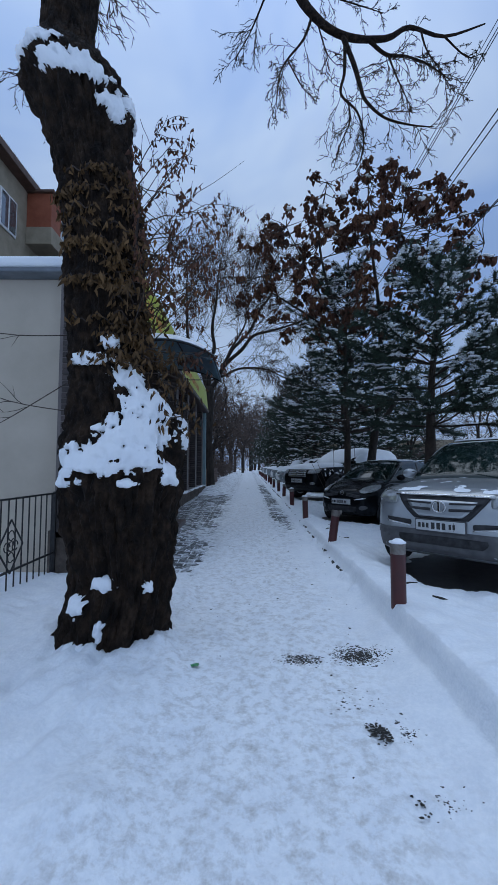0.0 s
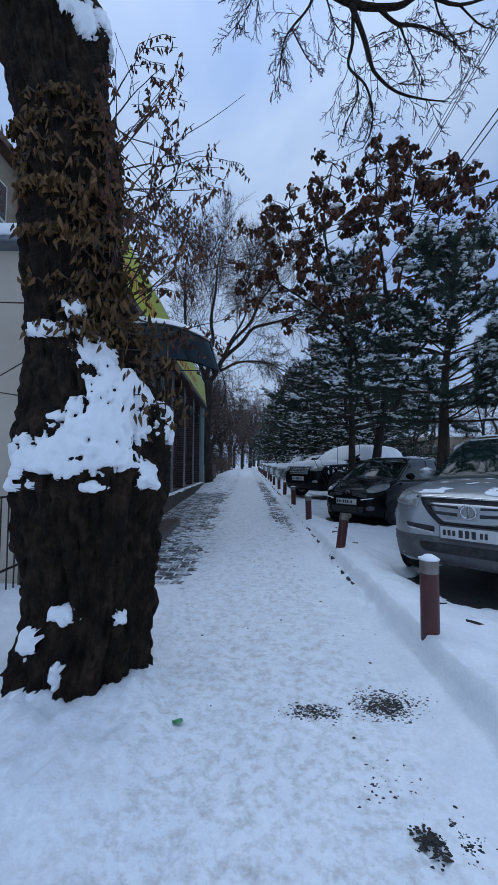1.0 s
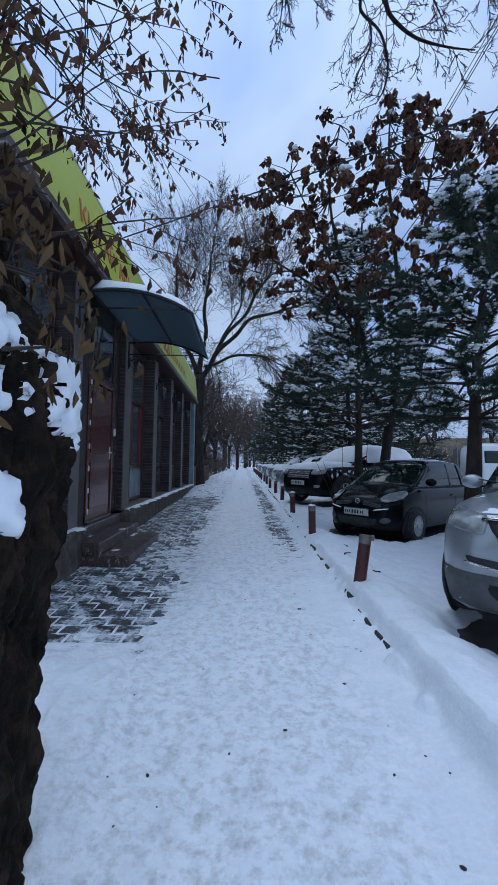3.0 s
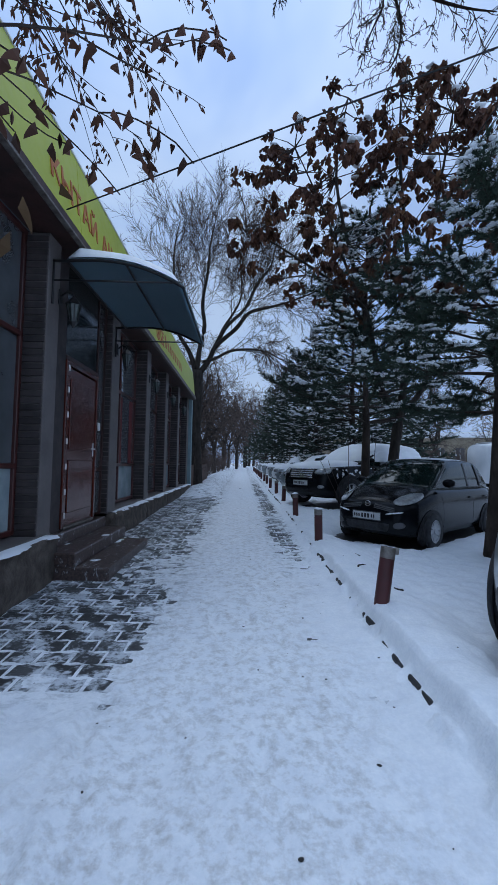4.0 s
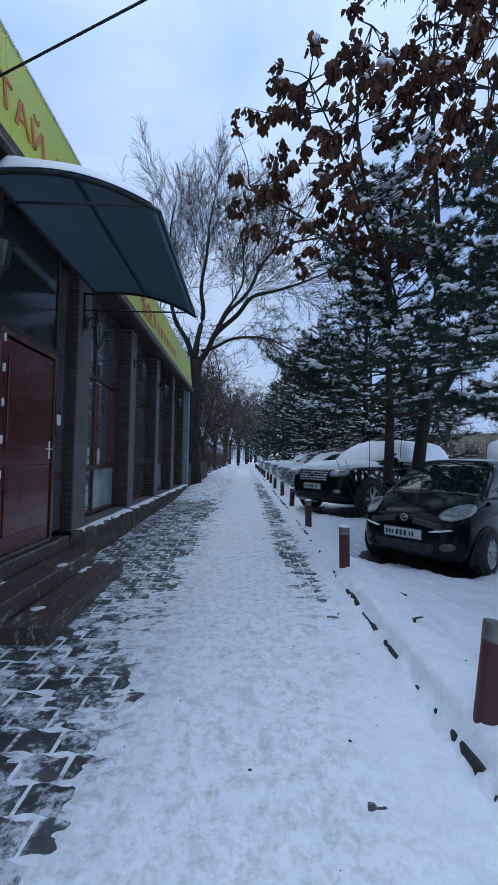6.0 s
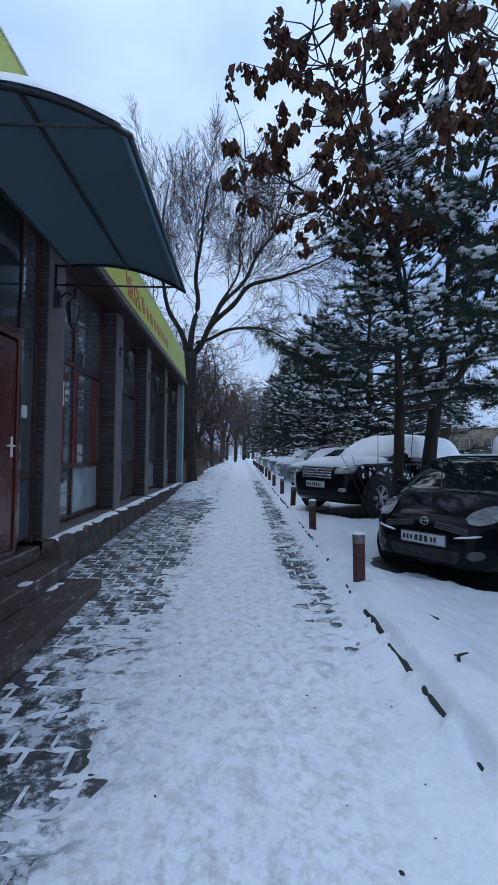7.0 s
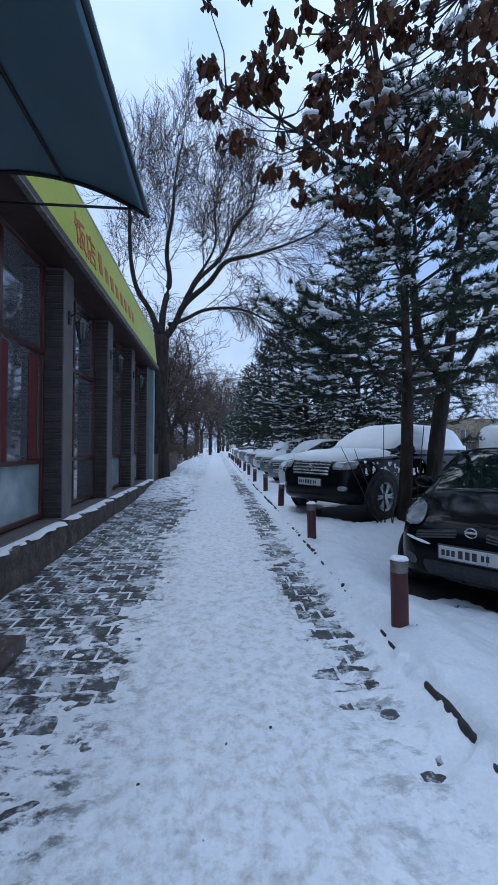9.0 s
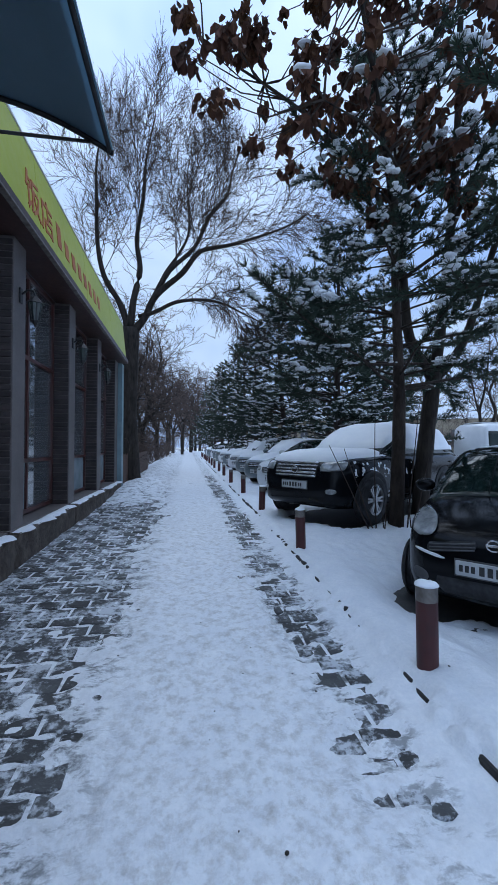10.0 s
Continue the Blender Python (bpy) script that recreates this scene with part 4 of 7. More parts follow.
def pine(x, y, height, reach, low, seed, lean=(0, 0), trunk_r=0.13, snow=1.0, dense=1.0, z=None, needle_w=0.0066, needles=20, lumps=9, whorl=4, grain=0.040):
    rnd = random.Random(seed)
    z0 = gz(x, y) - 0.08 if z is None else z
    root = empty("pine_tree", pose(x, y, z0), "dark green pine tree with snow on its branches", "tree", "pines by the parking")
    wood, need, snw = Bag(), Bag(), Bag()
    top = Vector((lean[0], lean[1], height))
    trunk = limb(wood, [(0, 0, 0), (lean[0] * 0.1 + 0.05, lean[1] * 0.1, height * 0.25), (lean[0] * 0.5 - 0.06, lean[1] * 0.5, height * 0.6), top], trunk_r, 0.025)
    z = low
    while z < height - 0.1:
        u = (z - low) / (height - low)
        r_here = reach * (1 - u) ** 0.7 * (0.75 + 0.5 * rnd.random()) + 0.12
        for k in range(rnd.randint(whorl - 1, whorl + 1)):
            az = rnd.uniform(0, 2 * math.pi)
            p, _ = at_path(trunk, min(0.999, z / height))
            rl = r_here * rnd.uniform(0.6, 1.15)
            d = Vector((math.cos(az), math.sin(az), 0.12 + 0.5 * u))
            n = 6
            pts, _ = wander(p, d, rl, n, 0.10, 0.02 - 0.03 * (1 - u), rnd)
            vs, fs = tube(pts, [0.024 * (1 - 0.8 * i / n) * (0.5 + rl / reach * 0.7) for i in range(n + 1)], 4, False)
            wood.add(vs, fs)
            # side shoots with needle tufts
            shoots = [(pts, 0.3)]
            for s in range(max(2, int(rl * 6.0 * dense))):
                uu = rnd.uniform(0.3, 0.98)
                q, dd = at_path(pts, uu)
                sd = off_axis(dd, rnd.uniform(0.5, 1.0), rnd)
                sd.z *= 0.35
                sp, _ = wander(q, sd, rnd.uniform(0.22, 0.5) * (0.5 + 0.5 * rl / reach), 3, 0.1, 0.08, rnd)
                vs, fs = tube(sp, [0.008, 0.006, 0.005, 0.003], 3, False)
                wood.add(vs, fs)
                shoots.append((sp, 0.15))
            for sp, u0 in shoots:
                ln = (sp[-1] - sp[0]).length
                nt2 = max(2, int(ln / 0.075))
                for t in range(nt2):
                    uu = u0 + (1 - u0) * (t + rnd.random()) / nt2
                    q, dd = at_path(sp, min(uu, 0.999))
                    for nd in range(needles):
                        nv = off_axis(dd, rnd.uniform(0.35, 1.15), rnd)
                        nv.z += 0.12
                        L = rnd.uniform(0.07, 0.14)
                        sidev = nv.cross(Vector((rnd.random(), rnd.random(), rnd.random()))).normalized() * needle_w
                        need.add([q - sidev, q + sidev, q + nv * L], [(0, 1, 2)])
                if rnd.random() < 0.34 * snow:
                    mid = rnd.uniform(0.35, 0.85)
                    wide = rnd.uniform(0.025, 0.06)
                    for _ in range(lumps):
                        q, _ = at_path(sp, min(0.999, max(0.05, rnd.gauss(mid, 0.17))))
                        qq = q + Vector((rnd.gauss(0, wide), rnd.gauss(0, wide), 0.035 + rnd.gauss(0, 0.008)))
                        s2 = rnd.uniform(0.3 * grain, grain)
                        vs, fs = crumb(rnd, qq, s2)
                        snw.add(vs, fs)
        z += 0.27 * rnd.uniform(0.7, 1.3)
    put("trunk", wood.mesh("trunk", M["pine_bark"], True), root)
    put("crown", need.mesh("crown", M["needle"]), root, kind="stuff")
    put("branch_snow", snw.mesh("branch_snow", M["snow"], True), root, label="clumps of fresh snow", kind="stuff")
    return root


pine(3.85, 8.75, 5.7, 3.4, 2.75, 1, (0.5, 0.0), 0.17, 0.85, 1.2, None, 0.0062, 22, 30, 7, 0.036)
pine(3.07, 12.70, 8.0, 2.8, 2.9, 2, (0.25, 0.3), 0.125, 0.8, 0.9, None, 0.006, 18, 22, 5, 0.042)
p_a = pine(4.4, 18.8, 8.2, 2.7, 2.3, 3, (0.2, 0), 0.16, 1.5, 1.0, None, 0.009, 16, 12, 6, 0.055)
p_b = pine(3.9, 23.6, 8.0, 2.6, 2.1, 4, (-0.2, 0.2), 0.16, 1.5, 0.9, None, 0.009, 16, 12, 6, 0.055)
p_c = pine(3.5, 28.5, 8.2, 2.7, 1.8, 6, (0.1, 0), 0.16, 1.3, 0.5, None, 0.016, 9, 4, 5)
for i, (x, y, s, src) in enumerate([(3.6, 33.5, 1.05, p_c), (3.2, 39.0, 1.0, p_c), (3.2, 45.5, 1.1, p_c), (3.0, 54.0, 1.1, p_c), (2.9, 64.0, 1.15, p_c),
                                    (6.9, 20.5, 0.9, p_c), (7.2, 27.0, 1.1, p_c), (11.0, 31.0, 0.95, p_c)]):
    c = copy_thing(src, pose(x, y, gz(x, y) - 0.08, 0, 0, 70 + i * 73))
    c.scale = (s, s, s)

# -- brown-leaved tree with forked trunk --
rnd = random.Random(12)
bx, by = 4.05, 13.65
bz = gz(bx, by) - 0.08
root = empty("brown_leaf_tree", pose(bx, by, bz), "forked tree with withered brown leaves and snow", "tree")
wood, twigs, leaves, lsn = Bag(), Bag(), Bag(), Bag()
limb(wood, [(0, 0, 0), (0.12, 0, 1.3), (0.30, 0, 2.65)], 0.155, 0.13, 12)
l1 = limb(wood, [(0.28, 0, 2.55), (-0.25, -0.1, 3.25), (-0.55, -0.4, 4.3), (-1.3, -1.2, 6.0), (-1.9, -1.8, 7.9), (-1.7, -2.1, 9.6)], 0.11, 0.012)
l2 = limb(wood, [(0.30, 0, 2.55), (0.45, -0.1, 4.2), (0.25, -0.7, 6.2), (-0.3, -1.6, 8.4), (-0.4, -1.9, 9.9)], 0.11, 0.012)
l3 = limb(wood, [(0.32, 0, 2.55), (0.95, 0.05, 3.3), (1.25, -0.3, 4.8), (1.5, -1.0, 6.8), (1.7, -1.4, 8.9)], 0.10, 0.012)
l4 = limb(wood, [(-0.6, -0.45, 4.5), (-1.6, -1.1, 5.5), (-2.8, -1.2, 6.3), (-4.0, -0.9, 7.2)], 0.055, 0.010, 6)
l5 = limb(wood, [(0.4, -0.2, 5.0), (0.3, -1.5, 6.1), (0.2, -2.6, 7.4), (0.3, -3.0, 8.8)], 0.055, 0.010, 6)
l6 = limb(wood, [(1.2, -0.3, 4.5), (1.9, -1.2, 5.5), (2.6, -1.8, 6.6), (3.0, -2.0, 7.8)], 0.055, 0.010, 6)
l7 = limb(wood, [(-0.9, -0.7, 5.2), (-1.7, -1.8, 5.9), (-2.4, -2.6, 6.7), (-3.0, -2.8, 7.8)], 0.045, 0.010, 6)
l8 = limb(wood, [(-0.6, -0.5, 4.6), (-1.1, -1.5, 4.9), (-1.9, -2.2, 5.1), (-2.7, -2.5, 5.2)], 0.035, 0.008, 6)
BOUGHS = (l1, l2, l3, l4, l5, l6, l7, l8)


def hang_leaves(bag, p, n, size, rnd, spread_r, slim=1.0):
    """A bunch of drooping, folded leaves."""
    for _ in range(n):
        c = p + Vector((rnd.gauss(0, spread_r), rnd.gauss(0, spread_r), rnd.gauss(0, spread_r * 0.8)))
        az = rnd.uniform(0, 2 * math.pi)
        droop = rnd.uniform(-1.5, -0.75)
        d = Vector((math.cos(az) * math.cos(droop), math.sin(az) * math.cos(droop), math.sin(droop)))
        s = d.cross(Vector((0, 0, 1)))
        s = s.normalized() if s.length > 0.01 else Vector((1, 0, 0))
        up = s.cross(d)
        L = size * rnd.uniform(0.65, 1.25)
        w = L * rnd.uniform(0.22, 0.36) * slim
        vs = [c, c + d * L * 0.4 + s * w + up * w * 0.5, c + d * L * 0.35 - up * 0.02, c + d * L * 0.4 - s * w + up * w * 0.5,
              c + d * L * 0.75 + s * w * 0.7 + up * w * 0.55, c + d * L * 0.75 - s * w * 0.7 + up * w * 0.55, c + d * L]
        bag.add(vs, [(0, 2, 1), (0, 3, 2), (1, 2, 4), (2, 3, 5), (2, 6, 4), (2, 5, 6)])


# leaf bunches at twig ends through a broad, uneven crown
made = 0
while made < 430:
    v = Vector((rnd.gauss(0, 1), rnd.gauss(0, 1), rnd.gauss(0, 1))).normalized() * rnd.uniform(0.35, 1.0) ** 0.6
    p = Vector((-0.55 + v.x * 4.2, -1.75 + v.y * 2.1, 7.35 + v.z * 2.95))
    if noise.noise(p * 0.95 + Vector((4, 0, 0))) < -0.08 or (p.x < -2.4 and p.z > 8.4):
        continue
    if p.z < 5.4 and abs(p.x) < 1.0:
        continue
    made += 1
    best = min((q for l in BOUGHS for q in l[4:]), key=lambda q: (q - p).length + max(0, q.z - p.z) * 1.5)
    mid1 = best.lerp(p, 0.4) + Vector((0, 0, -0.10 * (p - best).length)) + Vector((rnd.gauss(0, 0.05), rnd.gauss(0, 0.05), 0))
    mid2 = best.lerp(p, 0.75) + Vector((0, 0, -0.06 * (p - best).length))
    vs, fs = tube([best, mid1, mid2, p], [0.016, 0.011, 0.008, 0.005], 4, False)
    twigs.add(vs, fs)
    for j in range(rnd.randint(1, 2)):
        hang_leaves(leaves, p.lerp(mid2, 0.5 * j) + Vector((0, 0, -0.04)), rnd.randint(7, 13), 0.175, rnd, 0.058, 1.15)
    if rnd.random() < 0.14:
        vs, fs = blob(rnd, p + Vector((0, 0, 0.05)), 0.10, 0.09, 0.05)
        lsn.add(vs, fs)
put("trunk", wood.mesh("trunk", M["bark_fine"], True), root)
put("crown_wood", twigs.mesh("crown_wood", M["twig"]), root, kind="stuff")
put("crown", leaves.mesh("crown", M["leaf"]), root, label="withered drooping brown leaves", kind="stuff")
put("branch_snow", lsn.mesh("branch_snow", M["snow"], True), root, label="small caps of snow", kind="stuff")


# -- bare trees --


def bare_tree(x, y, limbs, seed, counts, label, ratio=0.42, lift=0.10, tip_lift=-0.06, trunk=None, name="bare_tree", r=0.06, start=0.3, fine=0.0085, twig_mat="twig", bend=0.16):
    rnd = random.Random(seed)
    root = empty(name, pose(x, y, gz(x, y) - 0.1), label, "tree")
    wood, twigs = Bag(), Bag()
    if trunk:
        limb(wood, trunk[0], trunk[1], trunk[2], 14)
    for pts, r0, r1, *own_lift in limbs:
        bent = [Vector(pts[0])]
        for a, c in zip(pts[:-1], pts[1:]):
            a, c = Vector(a), Vector(c)
            bent += [a.lerp(c, 0.5) + Vector((rnd.gauss(0, 0.13), rnd.gauss(0, 0.13), rnd.gauss(0, 0.08))) * (c - a).length / 2, c]
        l = limb(wood, bent, r0, r1, 8)
        branch_out(wood, twigs, l, r, 0, rnd, counts, ratio, lift, None, (0.4, 1.0), own_lift[0] if own_lift else tip_lift, start, fine, bend)
    put("trunk", wood.mesh("trunk", M["bark_fine"], True), root)
    put("crown", twigs.mesh("crown", M[twig_mat]), root, label="dense bare twigs", kind="stuff")
    return root


big = bare_tree(-2.15, 21.3, [
    ([(0.05, 0, 5.2), (0.9, -0.3, 6.5), (2.4, -0.8, 7.9), (4.2, -1.2, 8.3), (6.0, -1.4, 9.2)], 0.14, 0.015, -0.08),
    ([(0.8, -0.2, 6.4), (2.2, 0.0, 8.4), (3.4, 0.3, 10.6), (3.9, 0.3, 12.4)], 0.10, 0.02),
    ([(0.0, 0, 5.4), (0.3, 0.2, 7.6), (0.4, 0.2, 10.2), (0.8, 0.2, 13.2)], 0.14, 0.02),
    ([(0.0, 0, 5.2), (-0.9, 0.1, 7.2), (-1.2, 0.2, 10.0), (-1.0, 0.2, 12.6)], 0.13, 0.02),
    ([(0.0, 0, 5.0), (-1.6, -0.4, 6.4), (-3.2, -0.6, 8.0), (-4.0, -0.6, 9.4)], 0.11, 0.02),
    ([(0.3, -0.1, 5.8), (1.6, -0.6, 6.2), (3.2, -1.2, 6.0), (4.4, -1.4, 5.4)], 0.08, 0.015, -0.16),
    ([(0.9, -0.3, 6.5), (1.6, 0.3, 8.2), (2.0, 0.4, 10.0), (2.1, 0.4, 12.2)], 0.07, 0.015),
], 31, [18, 12, 9], "large bare tree with spreading thin branches", 0.56, 0.09, 0.06, ([(0, 0, 0), (-0.08, 0, 2.4), (0.05, 0, 5.4)], 0.42, 0.26), r=0.036, fine=0.0085, bend=0.08)
small = bare_tree(-3.2, 27.0, [
    ([(0, 0, 2.2), (0.7, 0, 4.2), (1.2, 0.2, 6.6)], 0.09, 0.02), ([(0, 0, 2.2), (-0.6, 0.3, 4.6), (-0.9, 0.2, 7.4)], 0.09, 0.02),
    ([(0, 0, 2.0), (0.2, -0.5, 4.6), (0.1, -0.7, 8.0)], 0.10, 0.02), ([(0, 0, 1.6), (1.2, 0.2, 2.8), (2.2, 0.2, 4.0)], 0.06, 0.015)],
    37, [11, 7, 5], "bare roadside tree with thin twigs", 0.56, 0.04, -0.10, ([(0, 0, 0), (0.05, 0, 1.2), (0, 0, 2.4)], 0.17, 0.12), start=0.12, fine=0.012, twig_mat="brush")
for i, (x, y, s) in enumerate([(-3.0, 24.2, 0.8), (-2.8, 31.5, 1.05), (-3.4, 35.5, 1.2), (-2.6, 41.0, 1.1), (-3.2, 48.0, 1.3), (-2.6, 57.0, 1.4), (-1.0, 78.0, 1.6), (1.5, 90.0, 1.7), (4.5, 84.0, 1.7),
                               (-5.5, 40.0, 1.3), (-6.5, 52.0, 1.5), (12.5, 31.0, 1.0), (14.5, 25.0, 0.9), (17.0, 38.0, 1.2), (10.0, 44.0, 1.2), (8.4, 52.0, 1.2), (19.0, 29.0, 1.0), (-2.3, 69, 1.5), (0.4, 72.0, 1.5), (-0.8, 60.0, 1.2), (1.0, 105.0, 2.2), (-4.0, 95.0, 2.2), (2.6, 98.0, 2.0)]):
    c = copy_thing(small, pose(x, y, gz(x, y) - 0.1, 0, 0, i * 67))
    c.scale = (s, s, s)

# -- old pollarded tree at the walk's edge --
TY = 3.32
PROFILE = [(-0.15, -1.09, 0.42), (0.12, -1.08, 0.40), (0.40, -1.04, 0.395), (0.60, -1.01, 0.38), (0.80, -1.01, 0.39), (1.01, -1.03, 0.415), (1.21, -1.04, 0.45), (1.42, -1.04, 0.47), (1.63, -1.03, 0.46),
           (1.89, -1.02, 0.425), (2.06, -1.06, 0.375), (2.27, -1.12, 0.32), (2.49, -1.17, 0.30), (2.93, -1.21, 0.305), (3.47, -1.23, 0.305), (3.83, -1.29, 0.305), (4.11, -1.34, 0.31), (4.30, -1.37, 0.335),
           (4.53, -1.42, 0.375), (4.67, -1.47, 0.42), (4.79, -1.51, 0.43), (4.96, -1.59, 0.35), (5.10, -1.62, 0.26), (5.22, -1.61, 0.215), (6.5, -1.5, 0.20), (8.0, -1.25, 0.19), (9.2, -1.0, 0.16)]
pz, pxx, prr = (np.array([p[i] for p in PROFILE]) for i in range(3))


def trunk_point(th, z, extra=0.0, fine=1.0):
    cx, r = np.interp(z, pz, pxx), np.interp(z, pz, prr)
    s, c = math.sin(th), math.cos(th)
    v = Vector((c * 1.6, s * 1.6, z * 1.2))
    rel = 1 + 0.07 * noise.noise(v) + 0.06 * noise.noise(v * 2.6 + Vector((3, 1, 0))) + fine * 0.05 * noise.noise(Vector((c * 9, s * 9, z * 2.2)))
    rel += fine * 0.055 * noise.noise(Vector((c * 17, s * 17, z * 5))) + fine * 0.03 * noise.noise(Vector((c * 40, s * 40, z * 14)))
    rel += 0.09 * noise.noise(Vector((c * 4.5, s * 4.5, z * 5.5 + 7)))
    rel += fine * 0.12 * (0.3 - abs(noise.noise(Vector((c * 8 + z * 0.8, s * 8, z * 1.8))))) + fine * 0.09 * (0.3 - abs(noise.noise(Vector((c * 19, s * 19 + z, z * 4)))))
    rel += fine * 0.11 * (abs(noise.noise(Vector((c * 6.5, s * 6.5, z * 8.5)))) - 0.2) + fine * 0.05 * (abs(noise.noise(Vector((c * 15, s * 15, z * 19)))) - 0.2)
    flare = 0.18 * max(0.0, 1 - z / 0.35) * (0.5 + 0.5 * math.sin(5 * th + 1))
    rr2 = r * (rel + flare) + extra
    return Vector((cx + c * rr2, TY + s * rr2 * 0.92, z))


tree_z = gz(-1.1, 3.3)
old = empty("old_tree", pose(0, 0, 0), "old burled tree trunk with snow and dry creeper", "tree")
N_TH = 240
zs = np.concatenate([np.linspace(-0.1, 5.3, 400), np.linspace(5.35, 9.2, 40)])
vs = [trunk_point(2 * math.pi * k / N_TH, z) for z in zs for k in range(N_TH)]
fs = [(i * N_TH + k, i * N_TH + (k + 1) % N_TH, (i + 1) * N_TH + (k + 1) % N_TH, (i + 1) * N_TH + k) for i in range(len(zs) - 1) for k in range(N_TH)]
put("trunk", mesh_from("trunk", vs, fs, M["bark"], True), old)

# snow lodged on shoulders and burls: angle, height, half widths, strength
SNOW_AT = [(-1.6, 1.57, 1.0, 0.14, 1.0), (-1.05, 1.76, 0.75, 0.17, 1.0), (-0.8, 1.98, 0.6, 0.17, 0.95), (-1.05, 2.18, 0.45, 0.14, 0.8), (-1.75, 2.33, 0.65, 0.06, 1.0), (-1.25, 2.46, 0.3, 0.08, 0.7),
           (-2.25, 1.44, 0.4, 0.09, 0.9), (-0.5, 1.45, 0.25, 0.12, 0.9), (-1.2, 1.39, 0.2, 0.04, 0.9), (-1.65, 0.66, 0.28, 0.07, 0.9), (-0.85, 0.62, 0.14, 0.06, 0.8), (-2.1, 0.50, 0.18, 0.10, 0.8),
           (-1.9, 0.20, 0.35, 0.06, 1.0), (-1.6, 0.34, 0.12, 0.10, 0.7), (-1.35, 4.66, 0.8, 0.10, 1.1), (-2.1, 4.88, 0.8, 0.10, 1.0), (-0.6, 4.46, 0.45, 0.12, 0.9), (0.6, 1.8, 0.9, 0.2, 0.9), (2.4, 1.75, 0.9, 0.2, 0.9), (0.3, 4.6, 0.8, 0.12, 0.9)]
for (th0, z0, wth, wz, st) in SNOW_AT:
    nt2, nz2 = max(14, int(wth * 80)), max(14, int(wz * 200))
    pts, keep = [], []
    for i in range(nz2 + 1):
        for k in range(nt2 + 1):
            a, c = (2 * k / nt2 - 1) * 1.25, (2 * i / nz2 - 1) * 1.25
            th, z = th0 + a * wth, z0 + c * wz
            rr4 = a * a + c * c
            f = st * 0.85 - rr4 + 0.55 * noise.noise(Vector((th * 5, z * 8, 1.0))) + 0.75 * noise.noise(Vector((th * 12, z * 17, 5.0))) + 0.45 * noise.noise(Vector((th * 27, z * 36, 2.0)))
            f = f - max(0.0, rr4 - 1.1) * 3
            pts.append(trunk_point(th, z, 0.055 * math.sqrt(max(0, min(f, 0.7))) + 0.008 if f > 0 else -0.02, 0.25))
            keep.append(f > -0.12)
    fs = []
    for i in range(nz2):
        for k in range(nt2):
            q = (i * (nt2 + 1) + k, i * (nt2 + 1) + k + 1, (i + 1) * (nt2 + 1) + k + 1, (i + 1) * (nt2 + 1) + k)
            if sum(keep[j] for j in q) >= 3:
                fs.append(q)
    put("lodged_snow", mesh_from("lodged_snow", pts, fs, M["snow"], True), old, label="snow lodged on the bark")

# creeper twigs and dry leaves wound round the trunk
rnd = random.Random(77)
tw, dry, pods, tw_low = Bag(), Bag(), Bag(), Bag()
for k in range(46):
    z = 2.35 + 0.15 * rnd.randint(0, 10) + rnd.uniform(-0.02, 0.02)
    th = rnd.uniform(-2.9, 0.5)
    pts = [trunk_point(th + 0.09 * j, z + 0.03 * math.sin(j) + rnd.uniform(-0.02, 0.02), 0.03) for j in range(14)]
    vs, fs = tube(pts, [0.006] * 14, 4, False)
    tw.add(vs, fs)
    for p in pts[::1]:
        if rnd.random() < 0.9:
            hang_leaves(dry, p + Vector((0, -0.01, 0)), rnd.randint(2, 4), 0.066, rnd, 0.016, 0.26)
# leafy mat on the path side of the trunk
for k in range(60):
    z = rnd.uniform(1.85, 3.3)
    p = trunk_point(rnd.uniform(-1.2, 0.7), z, rnd.uniform(0.02, 0.26) * (1 if z > 2.1 else 0.4))
    hang_leaves(dry, p, rnd.randint(5, 9), 0.080, rnd, 0.07, 0.28)
    q = trunk_point(rnd.uniform(-1.0, 0.4), z, 0.0)
    vs, fs = tube([q, q.lerp(p, 0.5) + Vector((0, 0, 0.03)), p], [0.006, 0.005, 0.003], 4, False)
    tw.add(vs, fs)
# outreaching twigs with rows of hanging leaflets
REACH = [(-0.1, 2.6, 0.9, 0.75), (0.1, 2.9, 1.0, 0.9), (-0.4, 3.1, 0.8, 1.0), (0.3, 3.2, 1.3, 0.8), (0.6, 3.4, 1.6, 0.75), (0.9, 3.5, 2.0, 0.6), (1.1, 3.7, 2.4, 0.5), (0.8, 3.0, 1.7, 0.7), (0.2, 3.5, 0.9, 1.1), (-0.6, 2.7, 0.6, 0.9),
         (1.0, 3.2, 2.2, 0.55), (0.5, 2.7, 1.3, 0.6), (0.7, 3.8, 1.9, 0.6), (1.2, 3.9, 2.6, 0.42), (0.95, 4.1, 2.5, 0.3), (0.0, 3.8, 0.8, 1.0), (0.4, 2.4, 0.9, 0.5),
         (1.3, 4.0, 2.5, 0.22), (0.9, 4.1, 2.4, 0.25)]
